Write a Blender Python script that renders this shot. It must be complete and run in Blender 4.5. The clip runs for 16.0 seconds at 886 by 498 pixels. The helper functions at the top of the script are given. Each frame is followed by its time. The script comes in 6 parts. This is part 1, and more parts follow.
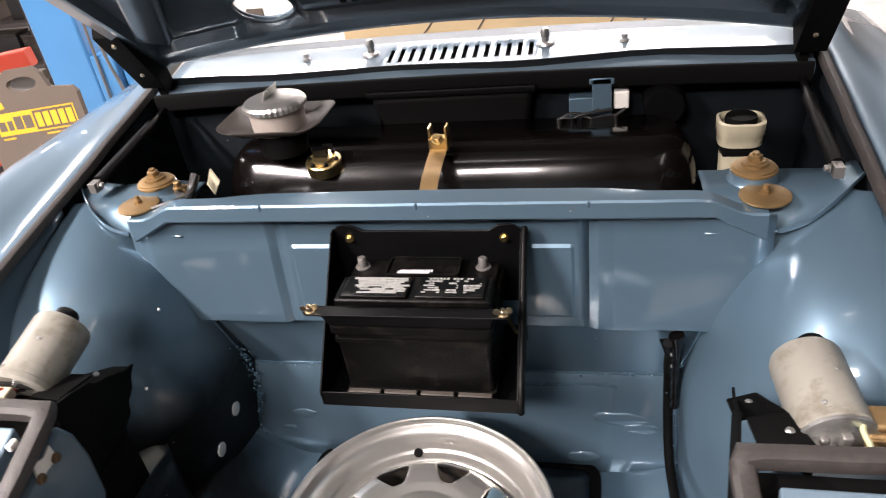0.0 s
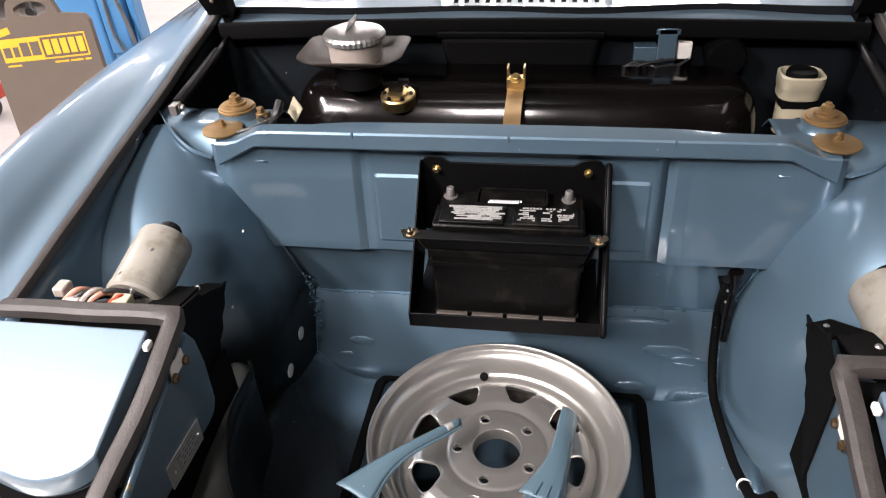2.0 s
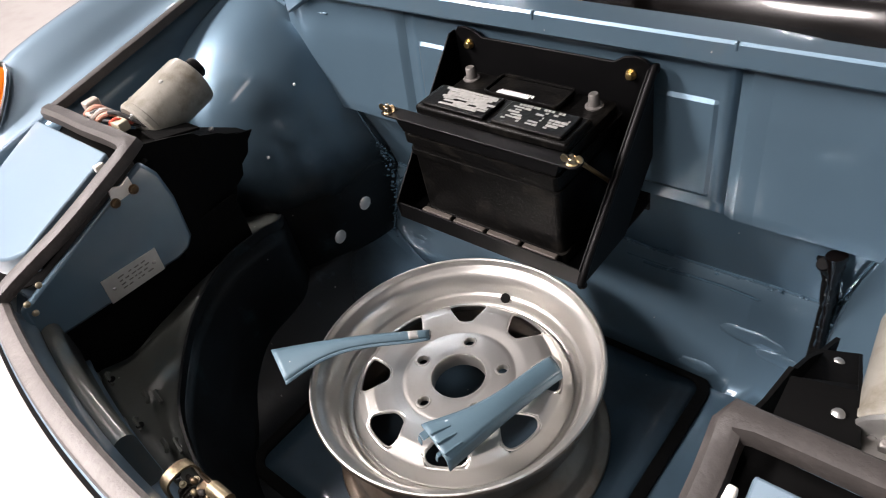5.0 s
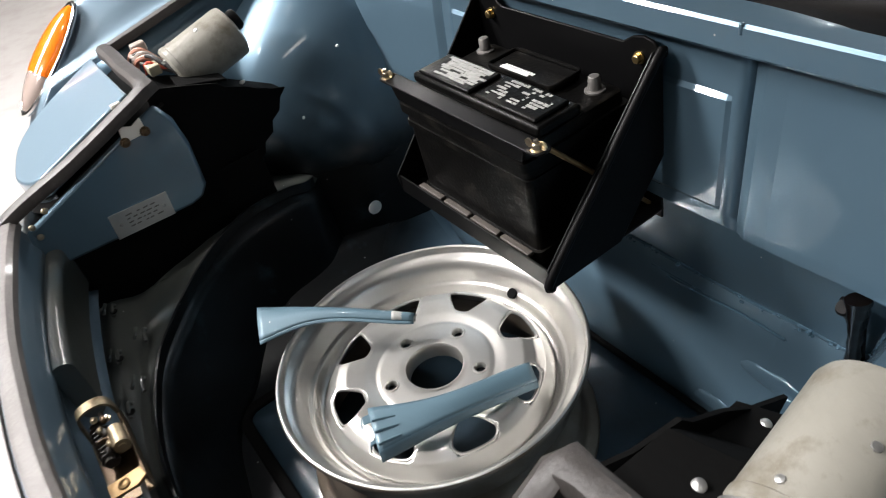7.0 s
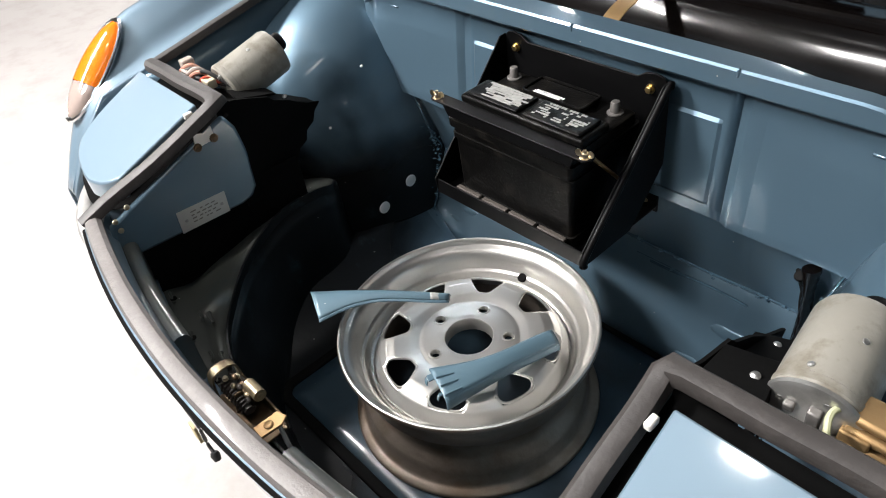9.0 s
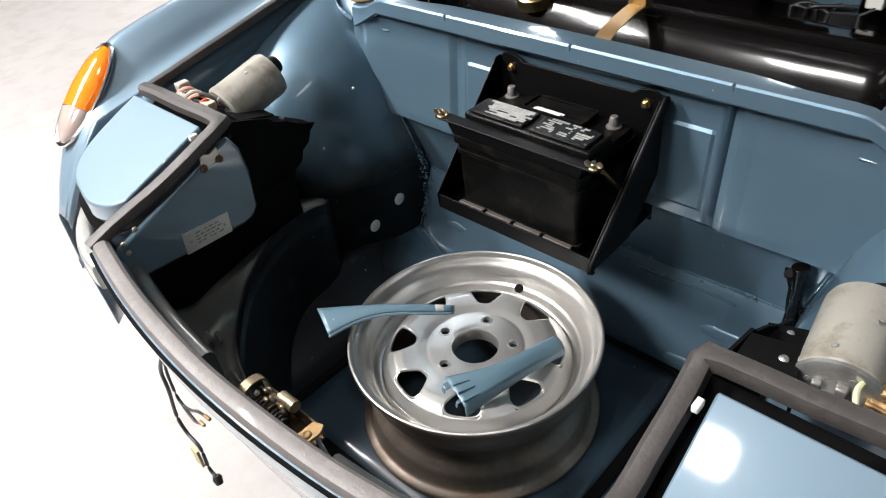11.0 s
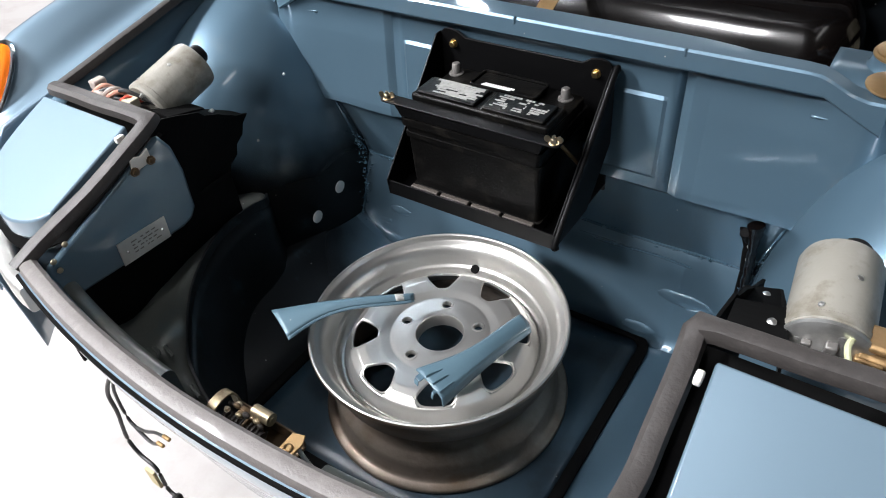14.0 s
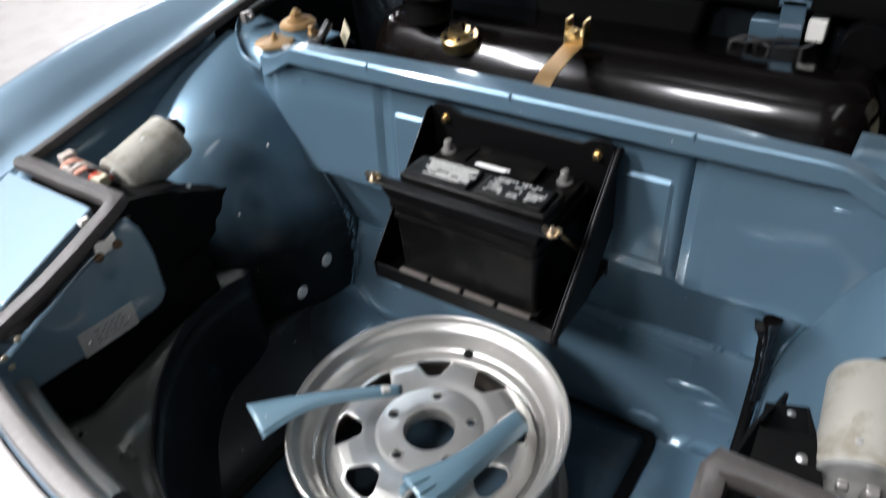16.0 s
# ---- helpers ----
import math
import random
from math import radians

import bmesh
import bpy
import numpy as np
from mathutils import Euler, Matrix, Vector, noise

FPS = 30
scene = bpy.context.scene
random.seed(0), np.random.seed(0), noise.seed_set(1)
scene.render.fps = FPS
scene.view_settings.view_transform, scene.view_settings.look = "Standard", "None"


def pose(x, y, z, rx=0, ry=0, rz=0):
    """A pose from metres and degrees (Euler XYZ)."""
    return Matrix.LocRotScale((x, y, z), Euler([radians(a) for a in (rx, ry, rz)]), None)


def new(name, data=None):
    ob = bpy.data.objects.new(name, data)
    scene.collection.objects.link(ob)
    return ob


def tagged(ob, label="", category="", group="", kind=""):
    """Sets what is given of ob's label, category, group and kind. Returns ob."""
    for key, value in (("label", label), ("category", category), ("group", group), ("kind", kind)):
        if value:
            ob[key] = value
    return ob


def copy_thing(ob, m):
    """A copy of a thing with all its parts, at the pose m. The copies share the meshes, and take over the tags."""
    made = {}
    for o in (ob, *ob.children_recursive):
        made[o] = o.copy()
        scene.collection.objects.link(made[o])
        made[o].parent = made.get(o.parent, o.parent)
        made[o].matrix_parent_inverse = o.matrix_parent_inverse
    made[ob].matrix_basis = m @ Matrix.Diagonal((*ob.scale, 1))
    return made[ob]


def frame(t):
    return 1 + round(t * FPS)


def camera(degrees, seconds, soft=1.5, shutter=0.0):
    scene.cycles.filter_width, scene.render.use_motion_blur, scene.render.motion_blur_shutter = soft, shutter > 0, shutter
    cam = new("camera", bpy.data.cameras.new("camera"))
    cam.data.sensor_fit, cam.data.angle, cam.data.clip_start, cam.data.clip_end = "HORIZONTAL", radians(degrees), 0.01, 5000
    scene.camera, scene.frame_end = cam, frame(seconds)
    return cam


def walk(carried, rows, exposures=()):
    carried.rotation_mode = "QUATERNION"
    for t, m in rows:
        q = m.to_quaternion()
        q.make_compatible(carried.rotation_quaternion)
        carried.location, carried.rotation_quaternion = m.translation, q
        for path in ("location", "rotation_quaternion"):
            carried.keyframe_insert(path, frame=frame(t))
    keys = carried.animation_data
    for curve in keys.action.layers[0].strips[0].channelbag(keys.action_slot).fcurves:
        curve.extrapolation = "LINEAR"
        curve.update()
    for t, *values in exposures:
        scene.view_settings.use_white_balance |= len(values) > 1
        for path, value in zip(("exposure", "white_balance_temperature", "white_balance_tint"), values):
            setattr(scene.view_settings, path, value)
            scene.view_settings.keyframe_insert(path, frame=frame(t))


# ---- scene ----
cam = camera(63.57, 16.0, soft=1.0, shutter=0.4)
ROWS = [
    (0, 0.2799, 0.0403, 1.4746, 57.47, 6.81, 10.45),
    (0.5, 0.1745, -0.0198, 1.4926, 58.43, 6.76, 8.3),
    (1, 0.1064, -0.063, 1.4961, 57.18, 4.39, 9.22),
    (1.5, 0.0809, -0.0715, 1.4963, 55.6, 2.71, 10.06),
    (2, 0.079, -0.0712, 1.4833, 54.2, 2.92, 8.63),
    (2.5, 0.0743, -0.076, 1.4708, 52.64, 2.95, 8.54),
    (3, 0.0751, -0.0841, 1.4668, 51.41, 2.82, 8.23),
    (3.5, 0.1144, -0.0724, 1.4564, 50.27, 3.15, 10.12),
    (4, 0.3119, 0.049, 1.4202, 51.62, 2.55, 23.22),
    (4.5, 0.4718, 0.1817, 1.3822, 49.09, 3.08, 35.25),
    (4.7, 0.4956, 0.2122, 1.362, 48.8, 6.25, 36.67),
    (6.8, 0.6245, 0.4641, 1.2265, 51.26, 12.28, 53.95),
    (7, 0.6344, 0.4436, 1.2447, 50.6, 11.84, 53.83),
    (7.5, 0.652, 0.3629, 1.3085, 48.45, 11.76, 53.25),
    (8, 0.6537, 0.2901, 1.3367, 47.04, 11.34, 51.23),
    (8.2, 0.6569, 0.2669, 1.3535, 48, 9.51, 50.03),
    (10.3, 0.6027, 0.0981, 1.3913, 50.85, 6.36, 44.24),
    (10.5, 0.5982, 0.0919, 1.392, 50.77, 6.04, 43.76),
    (11, 0.599, 0.08, 1.401, 51.78, 5.22, 42.17),
    (11.5, 0.5831, 0.0666, 1.4083, 51.93, 4.95, 40.36),
    (12, 0.5696, 0.0648, 1.4058, 51.33, 4.91, 38.78),
    (12.5, 0.5612, 0.0622, 1.4004, 50.45, 4.41, 37.95),
    (13, 0.5595, 0.0654, 1.3969, 49.76, 4.22, 36.94),
    (13.5, 0.5454, 0.0678, 1.3936, 49.16, 4.99, 35.17),
    (14, 0.5235, 0.069, 1.3959, 49.18, 4.78, 33.97),
    (14.5, 0.4895, 0.1101, 1.391, 48.03, 4.54, 33.91),
    (15, 0.4785, 0.1288, 1.3824, 45.92, 5.72, 35.44),
    (15.5, 0.4856, 0.129, 1.3815, 45.8, 5.27, 35.48),
    (16, 0.4742, 0.1687, 1.3968, 52.46, 4.53, 34.18),
]
# the clip's camera warms its picture a little at first and cools it towards the end
BALANCE = [(0, 0.14, 6850, 18), (0.5, 0.04, 6800, 18), (1.5, 0.0, 6750, 18), (3.0, -0.08, 6750, 18), (4.5, 0.02, 6800, 18), (7.0, 0.0, 6500, 10), (11.0, 0.0, 6450, 10), (12.5, 0.0, 6300, 10), (16.0, -0.03, 6100, 10)]
LAMP = 1.0
CEILING = 3.6

walk(cam, [(t, pose(x, y, z, a, b, c)) for t, x, y, z, a, b, c in ROWS], BALANCE)

# ---- world and light ----
world = bpy.data.worlds.new("world")
scene.world = world
world.use_nodes = True
world.node_tree.nodes["Background"].inputs[0].default_value = (0.75, 0.85, 1.0, 1)
world.node_tree.nodes["Background"].inputs[1].default_value = 0.4


def area_light(name, m, sx, sy, watts, color):
    data = bpy.data.lights.new(name, "AREA")
    data.shape, data.size, data.size_y, data.energy, data.color = "RECTANGLE", sx, sy, watts, color
    ob = new(name, data)
    ob.matrix_world = m
    return ob


# ---- materials ----
def material(name, color, rough=0.5, metal=0.0, coat=0.0, vary=0.12, scale=6.0, grain=0.0, grain_scale=300.0,
             rough_vary=0.1, dirt=None, dirt_amount=0.0, dirt_scale=9.0, specular=0.5, transmission=0.0, emission=None, glow=0.0, wave=0.0, wave_scale=7.0, specks=0.0):
    m = bpy.data.materials.new(name)
    m.use_nodes = True
    t = m.node_tree
    n, l = t.nodes, t.links
    b = n["Principled BSDF"]
    b.inputs["Metallic"].default_value = metal
    b.inputs["Coat Weight"].default_value = coat
    b.inputs["Coat Roughness"].default_value = 0.06
    b.inputs["Specular IOR Level"].default_value = specular
    b.inputs["Transmission Weight"].default_value = transmission
    if emission:
        b.inputs["Emission Color"].default_value = (*emission, 1)
        b.inputs["Emission Strength"].default_value = glow
    co = n.new("ShaderNodeTexCoord")
    nz = n.new("ShaderNodeTexNoise")
    nz.inputs["Scale"].default_value, nz.inputs["Detail"].default_value = scale, 6.0
    l.new(co.outputs["Object"], nz.inputs["Vector"])
    mix = n.new("ShaderNodeMix")
    mix.data_type = "RGBA"
    mix.inputs["A"].default_value = (*[c * (1 - vary) for c in color], 1)
    mix.inputs["B"].default_value = (*[min(1, c * (1 + vary)) for c in color], 1)
    l.new(nz.outputs["Fac"], mix.inputs["Factor"])
    out = mix.outputs["Result"]
    if dirt:
        d = n.new("ShaderNodeTexNoise")
        d.inputs["Scale"].default_value, d.inputs["Detail"].default_value, d.inputs["Roughness"].default_value = dirt_scale, 9.0, 0.65
        l.new(co.outputs["Object"], d.inputs["Vector"])
        ramp = n.new("ShaderNodeMapRange")
        ramp.inputs["From Min"].default_value, ramp.inputs["From Max"].default_value = 0.62 - 0.3 * dirt_amount, 0.78 - 0.2 * dirt_amount
        l.new(d.outputs["Fac"], ramp.inputs["Value"])
        mix2 = n.new("ShaderNodeMix")
        mix2.data_type = "RGBA"
        mix2.inputs["B"].default_value = (*dirt, 1)
        l.new(out, mix2.inputs["A"])
        l.new(ramp.outputs["Result"], mix2.inputs["Factor"])
        out = mix2.outputs["Result"]
    if specks:
        v = n.new("ShaderNodeTexVoronoi")
        v.inputs["Scale"].default_value = 55.0
        l.new(co.outputs["Object"], v.inputs["Vector"])
        dot = n.new("ShaderNodeMapRange")
        dot.inputs["From Min"].default_value, dot.inputs["From Max"].default_value = 0.07, 0.045
        l.new(v.outputs["Distance"], dot.inputs["Value"])
        pick = n.new("ShaderNodeMath")
        pick.operation = "GREATER_THAN"
        pick.inputs[1].default_value = 1.0 - specks
        sep = n.new("ShaderNodeSeparateColor")
        l.new(v.outputs["Color"], sep.inputs["Color"])
        l.new(sep.outputs["Red"], pick.inputs[0])
        both = n.new("ShaderNodeMath")
        both.operation = "MULTIPLY"
        l.new(dot.outputs["Result"], both.inputs[0])
        l.new(pick.outputs["Value"], both.inputs[1])
        mix3 = n.new("ShaderNodeMix")
        mix3.data_type = "RGBA"
        mix3.inputs["B"].default_value = (0.5, 0.5, 0.48, 1)
        l.new(out, mix3.inputs["A"])
        l.new(both.outputs["Value"], mix3.inputs["Factor"])
        out = mix3.outputs["Result"]
    l.new(out, b.inputs["Base Color"])
    rr = n.new("ShaderNodeMapRange")
    rr.inputs["To Min"].default_value, rr.inputs["To Max"].default_value = max(0.02, rough - rough_vary), min(1, rough + rough_vary)
    l.new(nz.outputs["Fac"], rr.inputs["Value"])
    l.new(rr.outputs["Result"], b.inputs["Roughness"])
    wavy = None
    if wave:
        wn = n.new("ShaderNodeTexNoise")
        wn.inputs["Scale"].default_value, wn.inputs["Detail"].default_value = wave_scale, 2.0
        l.new(co.outputs["Object"], wn.inputs["Vector"])
        wavy = n.new("ShaderNodeBump")
        wavy.inputs["Strength"].default_value, wavy.inputs["Distance"].default_value = wave, 0.012
        l.new(wn.outputs["Fac"], wavy.inputs["Height"])
        l.new(wavy.outputs["Normal"], b.inputs["Coat Normal"])
        l.new(wavy.outputs["Normal"], b.inputs["Normal"])
    if grain:
        g = n.new("ShaderNodeTexNoise")
        g.inputs["Scale"].default_value, g.inputs["Detail"].default_value = grain_scale, 3.0
        l.new(co.outputs["Object"], g.inputs["Vector"])
        bump = n.new("ShaderNodeBump")
        bump.inputs["Strength"].default_value, bump.inputs["Distance"].default_value = grain, 0.002
        l.new(g.outputs["Fac"], bump.inputs["Height"])
        if wavy:
            l.new(wavy.outputs["Normal"], bump.inputs["Normal"])
        l.new(bump.outputs["Normal"], b.inputs["Normal"])
    return m


PAINT = material("blue_paint", (0.138, 0.203, 0.258), 0.42, metal=0.3, coat=1.0, vary=0.08, scale=3, grain=0.05, grain_scale=60)
INNER = material("blue_inner_paint", (0.10, 0.168, 0.224), 0.4, metal=0.5, coat=1.0, vary=0.12, scale=4, grain=0.05, grain_scale=90, rough_vary=0.08, wave=0.08, wave_scale=5.0, specks=0.05,
                 dirt=(0.115, 0.168, 0.206), dirt_amount=0.3, dirt_scale=4.0)
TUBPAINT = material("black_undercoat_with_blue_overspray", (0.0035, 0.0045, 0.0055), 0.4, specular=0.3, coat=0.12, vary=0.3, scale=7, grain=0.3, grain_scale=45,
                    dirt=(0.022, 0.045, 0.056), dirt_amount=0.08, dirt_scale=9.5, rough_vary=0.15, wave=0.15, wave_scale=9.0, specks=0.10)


def feathered(base, along, full, none):
    """A copy of the base coat: solid up to one distance along a direction, thinning out unevenly to bare paint at
    another.
    """
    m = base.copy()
    m.name = "feathered_black_coat"
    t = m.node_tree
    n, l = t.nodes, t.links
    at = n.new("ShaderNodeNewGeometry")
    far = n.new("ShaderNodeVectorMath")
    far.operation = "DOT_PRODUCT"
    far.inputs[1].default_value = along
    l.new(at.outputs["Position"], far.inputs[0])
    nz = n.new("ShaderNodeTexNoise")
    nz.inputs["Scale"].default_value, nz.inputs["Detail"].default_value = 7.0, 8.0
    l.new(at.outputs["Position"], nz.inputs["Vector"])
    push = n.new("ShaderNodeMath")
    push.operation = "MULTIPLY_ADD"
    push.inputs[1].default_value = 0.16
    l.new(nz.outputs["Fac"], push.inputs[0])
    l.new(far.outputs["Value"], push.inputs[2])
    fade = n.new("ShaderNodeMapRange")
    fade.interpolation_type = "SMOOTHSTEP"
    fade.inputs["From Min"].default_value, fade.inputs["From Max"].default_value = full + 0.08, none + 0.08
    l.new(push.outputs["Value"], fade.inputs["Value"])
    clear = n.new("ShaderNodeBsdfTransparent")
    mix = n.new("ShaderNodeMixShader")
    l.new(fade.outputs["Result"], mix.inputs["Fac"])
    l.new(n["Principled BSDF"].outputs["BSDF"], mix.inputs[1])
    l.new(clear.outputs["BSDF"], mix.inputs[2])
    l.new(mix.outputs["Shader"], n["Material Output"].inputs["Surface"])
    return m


# painted shade for the lower left housing: black that fades out with height
HOUSINGSHADE = feathered(TUBPAINT, (0, 0, 1), 0.555, 0.735)
FLOORSPRAY = feathered(TUBPAINT, (1.0, 0.9, 0), 0.33, 0.53)
# near-black blue for the panels round the rear well
REARPAINT = material("near_black_rear_blue", (0.005, 0.007, 0.009), 0.7, specular=0.1, vary=0.4, scale=6, grain=0.25, grain_scale=60, dirt=(0.018, 0.032, 0.040), dirt_amount=0.3, dirt_scale=4, specks=0.1)
SHELFPAINT = material("dusty_grey_shelf_paint", (0.06, 0.064, 0.058), 0.32, coat=0.6, vary=0.3, scale=7, grain=0.2, grain_scale=60, dirt=(0.03, 0.055, 0.07), dirt_amount=0.25, dirt_scale=6, rough_vary=0.12, specks=0.1)
PANELBLUE = material("dark_blue_well_floor_paint", (0.022, 0.042, 0.060), 0.4, coat=0.25, vary=0.35, scale=6, grain=0.25, grain_scale=50, wave=0.25, wave_scale=8.0, specks=0.12, dirt=(0.008, 0.012, 0.016), dirt_amount=0.4, dirt_scale=5)
BLADEPAINT = material("dull_blue_trim_paint", (0.075, 0.13, 0.165), 0.5, metal=0.15, coat=0.25, vary=0.15, scale=8, grain=0.12, grain_scale=120, specks=0.08)
SEAM = material("glossy_seam_sealer", (0.09, 0.166, 0.228), 0.25, metal=0.3, coat=1.0, vary=0.3, scale=40, grain=0.3, grain_scale=110)
BLACK = material("black_enamel", (0.0024, 0.0024, 0.0026), 0.46, specular=0.1, coat=0.02, vary=0.3, grain=0.08, grain_scale=150)
TANKBLACK = material("gloss_black_enamel", (0.003, 0.0022, 0.0020), 0.16, coat=0.3, specular=0.3, vary=0.3, grain=0.02, grain_scale=20, wave=0.3, wave_scale=3.5, specks=0.04)
PLASTIC = material("black_battery_plastic", (0.0028, 0.0027, 0.0026), 0.38, specular=0.12, vary=0.3, scale=20, grain=0.25, grain_scale=240,
                   dirt=(0.014, 0.0125, 0.0105), dirt_amount=0.3, dirt_scale=22, specks=0.08)
FLATBLACK = material("dull_black_rubber_sheet", (0.0025, 0.0025, 0.0025), 0.75, vary=0.3, grain=0.3, grain_scale=120, specular=0.08)
FRONTRUBBER = material("pale_grey_rubber_seal", (0.115, 0.104, 0.098), 0.5, vary=0.12, scale=30, grain=0.35, grain_scale=220, dirt=(0.145, 0.132, 0.124), dirt_amount=0.4, dirt_scale=60, coat=0.15)
# darkened copy of the body blue, with the hood underside's shade in the colour
SHADEDBLUE = material("body_blue_with_painted_shade", (0.045, 0.066, 0.086), 0.4, metal=0.2, coat=0.9, vary=0.15, scale=5, grain=0.08, grain_scale=60)
RUBBER = material("weathered_rubber_seal", (0.034, 0.030, 0.028), 0.55, vary=0.14, scale=25, grain=0.3, grain_scale=220, dirt=(0.05, 0.044, 0.041), dirt_amount=0.4, dirt_scale=55)
DUSTY = material("dusty_black_plastic", (0.05, 0.042, 0.035), 0.6, vary=0.4, scale=40, grain=0.3, grain_scale=200)
SILVER = material("silver_wheel_paint", (0.53, 0.52, 0.495), 0.33, metal=0.9, vary=0.06, scale=9, grain=0.03, grain_scale=260, dirt=(0.46, 0.445, 0.41), dirt_amount=0.2, dirt_scale=9, rough_vary=0.03)
BARREL = material("tarnished_wheel_barrel", (0.24, 0.20, 0.165), 0.42, metal=0.7, vary=0.25, scale=12, grain=0.3, grain_scale=80, dirt=(0.16, 0.11, 0.07), dirt_amount=0.55, dirt_scale=8)
STEEL = material("grey_steel", (0.42, 0.42, 0.41), 0.38, metal=0.9, vary=0.2, scale=30, grain=0.15, grain_scale=150)
DULLSTEEL = material("dull_dark_steel", (0.2, 0.19, 0.18), 0.45, metal=0.6, vary=0.3, scale=20, grain=0.15, grain_scale=150)
RUSTSTEEL = material("dark_stained_steel", (0.03, 0.025, 0.022), 0.55, specular=0.2, vary=0.4, scale=14, grain=0.2, grain_scale=120, dirt=(0.09, 0.08, 0.07), dirt_amount=0.25)
ALU = material("stamped_aluminium", (0.55, 0.55, 0.53), 0.34, metal=0.85, vary=0.2, scale=30, grain=0.2, grain_scale=200, dirt=(0.25, 0.24, 0.22), dirt_amount=0.3)
ZINC = material("yellow_zinc_plate", (0.28, 0.18, 0.082), 0.5, metal=0.7, vary=0.35, scale=30, grain=0.15, grain_scale=200)
BROWNSTEEL = material("stained_brown_steel", (0.10, 0.066, 0.036), 0.38, metal=0.6, vary=0.4, scale=40, grain=0.2, grain_scale=150)
PALEZINC = material("pale_zinc", (0.46, 0.39, 0.28), 0.35, metal=0.7, vary=0.25, scale=50)
LATCHZINC = material("grimy_latch_zinc", (0.27, 0.22, 0.14), 0.42, metal=0.7, vary=0.4, scale=60, grain=0.1, grain_scale=150, dirt=(0.07, 0.045, 0.025), dirt_amount=0.5, dirt_scale=45)
BRASS = material("bright_brass_nut", (0.58, 0.43, 0.2), 0.32, metal=1.0, vary=0.2, scale=60)
COPPER = material("pale_copper_nut", (0.66, 0.55, 0.40), 0.3, metal=1.0, vary=0.2, scale=60)
MOTORGREY = material("grey_green_motor_enamel", (0.23, 0.22, 0.19), 0.42, coat=0.15, vary=0.2, scale=18, grain=0.3, grain_scale=130, dirt=(0.12, 0.1, 0.07), dirt_amount=0.35, dirt_scale=22)
ORANGE = material("amber_lens", (0.8, 0.175, 0.01), 0.12, coat=1.0, vary=0.2, scale=40)
CLEAR = material("smoked_clear_lens", (0.34, 0.27, 0.24), 0.12, coat=1.0, vary=0.1, scale=40)
CHROME = material("chrome_trim", (0.8, 0.8, 0.8), 0.12, metal=1.0, vary=0.05)
IVORY = material("ivory_plastic", (0.40, 0.36, 0.26), 0.45, vary=0.2, scale=20)
SKIRT = material("stained_beige_enamel", (0.30, 0.26, 0.23), 0.4, vary=0.2, scale=30, grain=0.1)
WHITEPL = material("white_plastic", (0.75, 0.73, 0.68), 0.4, vary=0.1, scale=40)
LABELINK = material("faded_grey_print", (0.30, 0.30, 0.285), 0.6, vary=0.45, scale=160)
LABELWHITE = material("white_sticker", (0.8, 0.8, 0.78), 0.5, vary=0.1, scale=60)
FLOORMAT = material("pale_epoxy_concrete", (0.29, 0.275, 0.265), 0.5, vary=0.10, scale=1.3, grain=0.15, grain_scale=20, dirt=(0.245, 0.226, 0.214), dirt_amount=0.5, dirt_scale=5.5)
WALLMAT = material("weathered_wall_paint", (0.16, 0.155, 0.145), 0.8, vary=0.08, scale=1.2, grain=0.2, grain_scale=40)
LAMPWHITE = material("white_lamp_enamel", (0.75, 0.75, 0.73), 0.5, vary=0.04)
CEILMAT = material("dull_ceiling_paint", (0.09, 0.09, 0.09), 0.85, vary=0.05, scale=1.2)
LIFTBLUE = material("lift_blue_enamel", (0.055, 0.22, 0.46), 0.4, coat=0.3, vary=0.12, scale=4, grain=0.1, grain_scale=60)
FOAM = material("brown_grey_foam", (0.108, 0.085, 0.068), 0.85, vary=0.12, scale=14, grain=0.4, grain_scale=220)
YELLOW = material("yellow_print", (0.72, 0.37, 0.02), 0.6, vary=0.06, scale=30)
RED = material("red_enamel", (0.36, 0.035, 0.015), 0.45, vary=0.15)
TOOLBLACK = material("dark_tool_chest_enamel", (0.03, 0.026, 0.025), 0.4, vary=0.2, scale=5, grain=0.1)
CARD = material("kraft_cardboard", (0.5, 0.38, 0.22), 0.8, vary=0.12, scale=6)
TUBE = material("lit_fluorescent_tube", (1, 1, 1), 0.5, emission=(1.0, 0.97, 0.9), glow=5.0)
WIRE = material("black_wire_insulation", (0.012, 0.012, 0.012), 0.5)
WIRERED = material("red_wire_insulation", (0.5, 0.06, 0.03), 0.5)
WIREPINK = material("faded_pink_wire_insulation", (0.42, 0.2, 0.14), 0.5)
WIREYEL = material("yellow_green_wire_insulation", (0.45, 0.46, 0.28), 0.5)
# flat black put in for the shade inside holes and slots
HOLE = material("unlit_cavity_black", (0.003, 0.003, 0.003), 0.9, specular=0.1)
GOLDTAPE = material("tan_masking_tape", (0.38, 0.32, 0.18), 0.7)


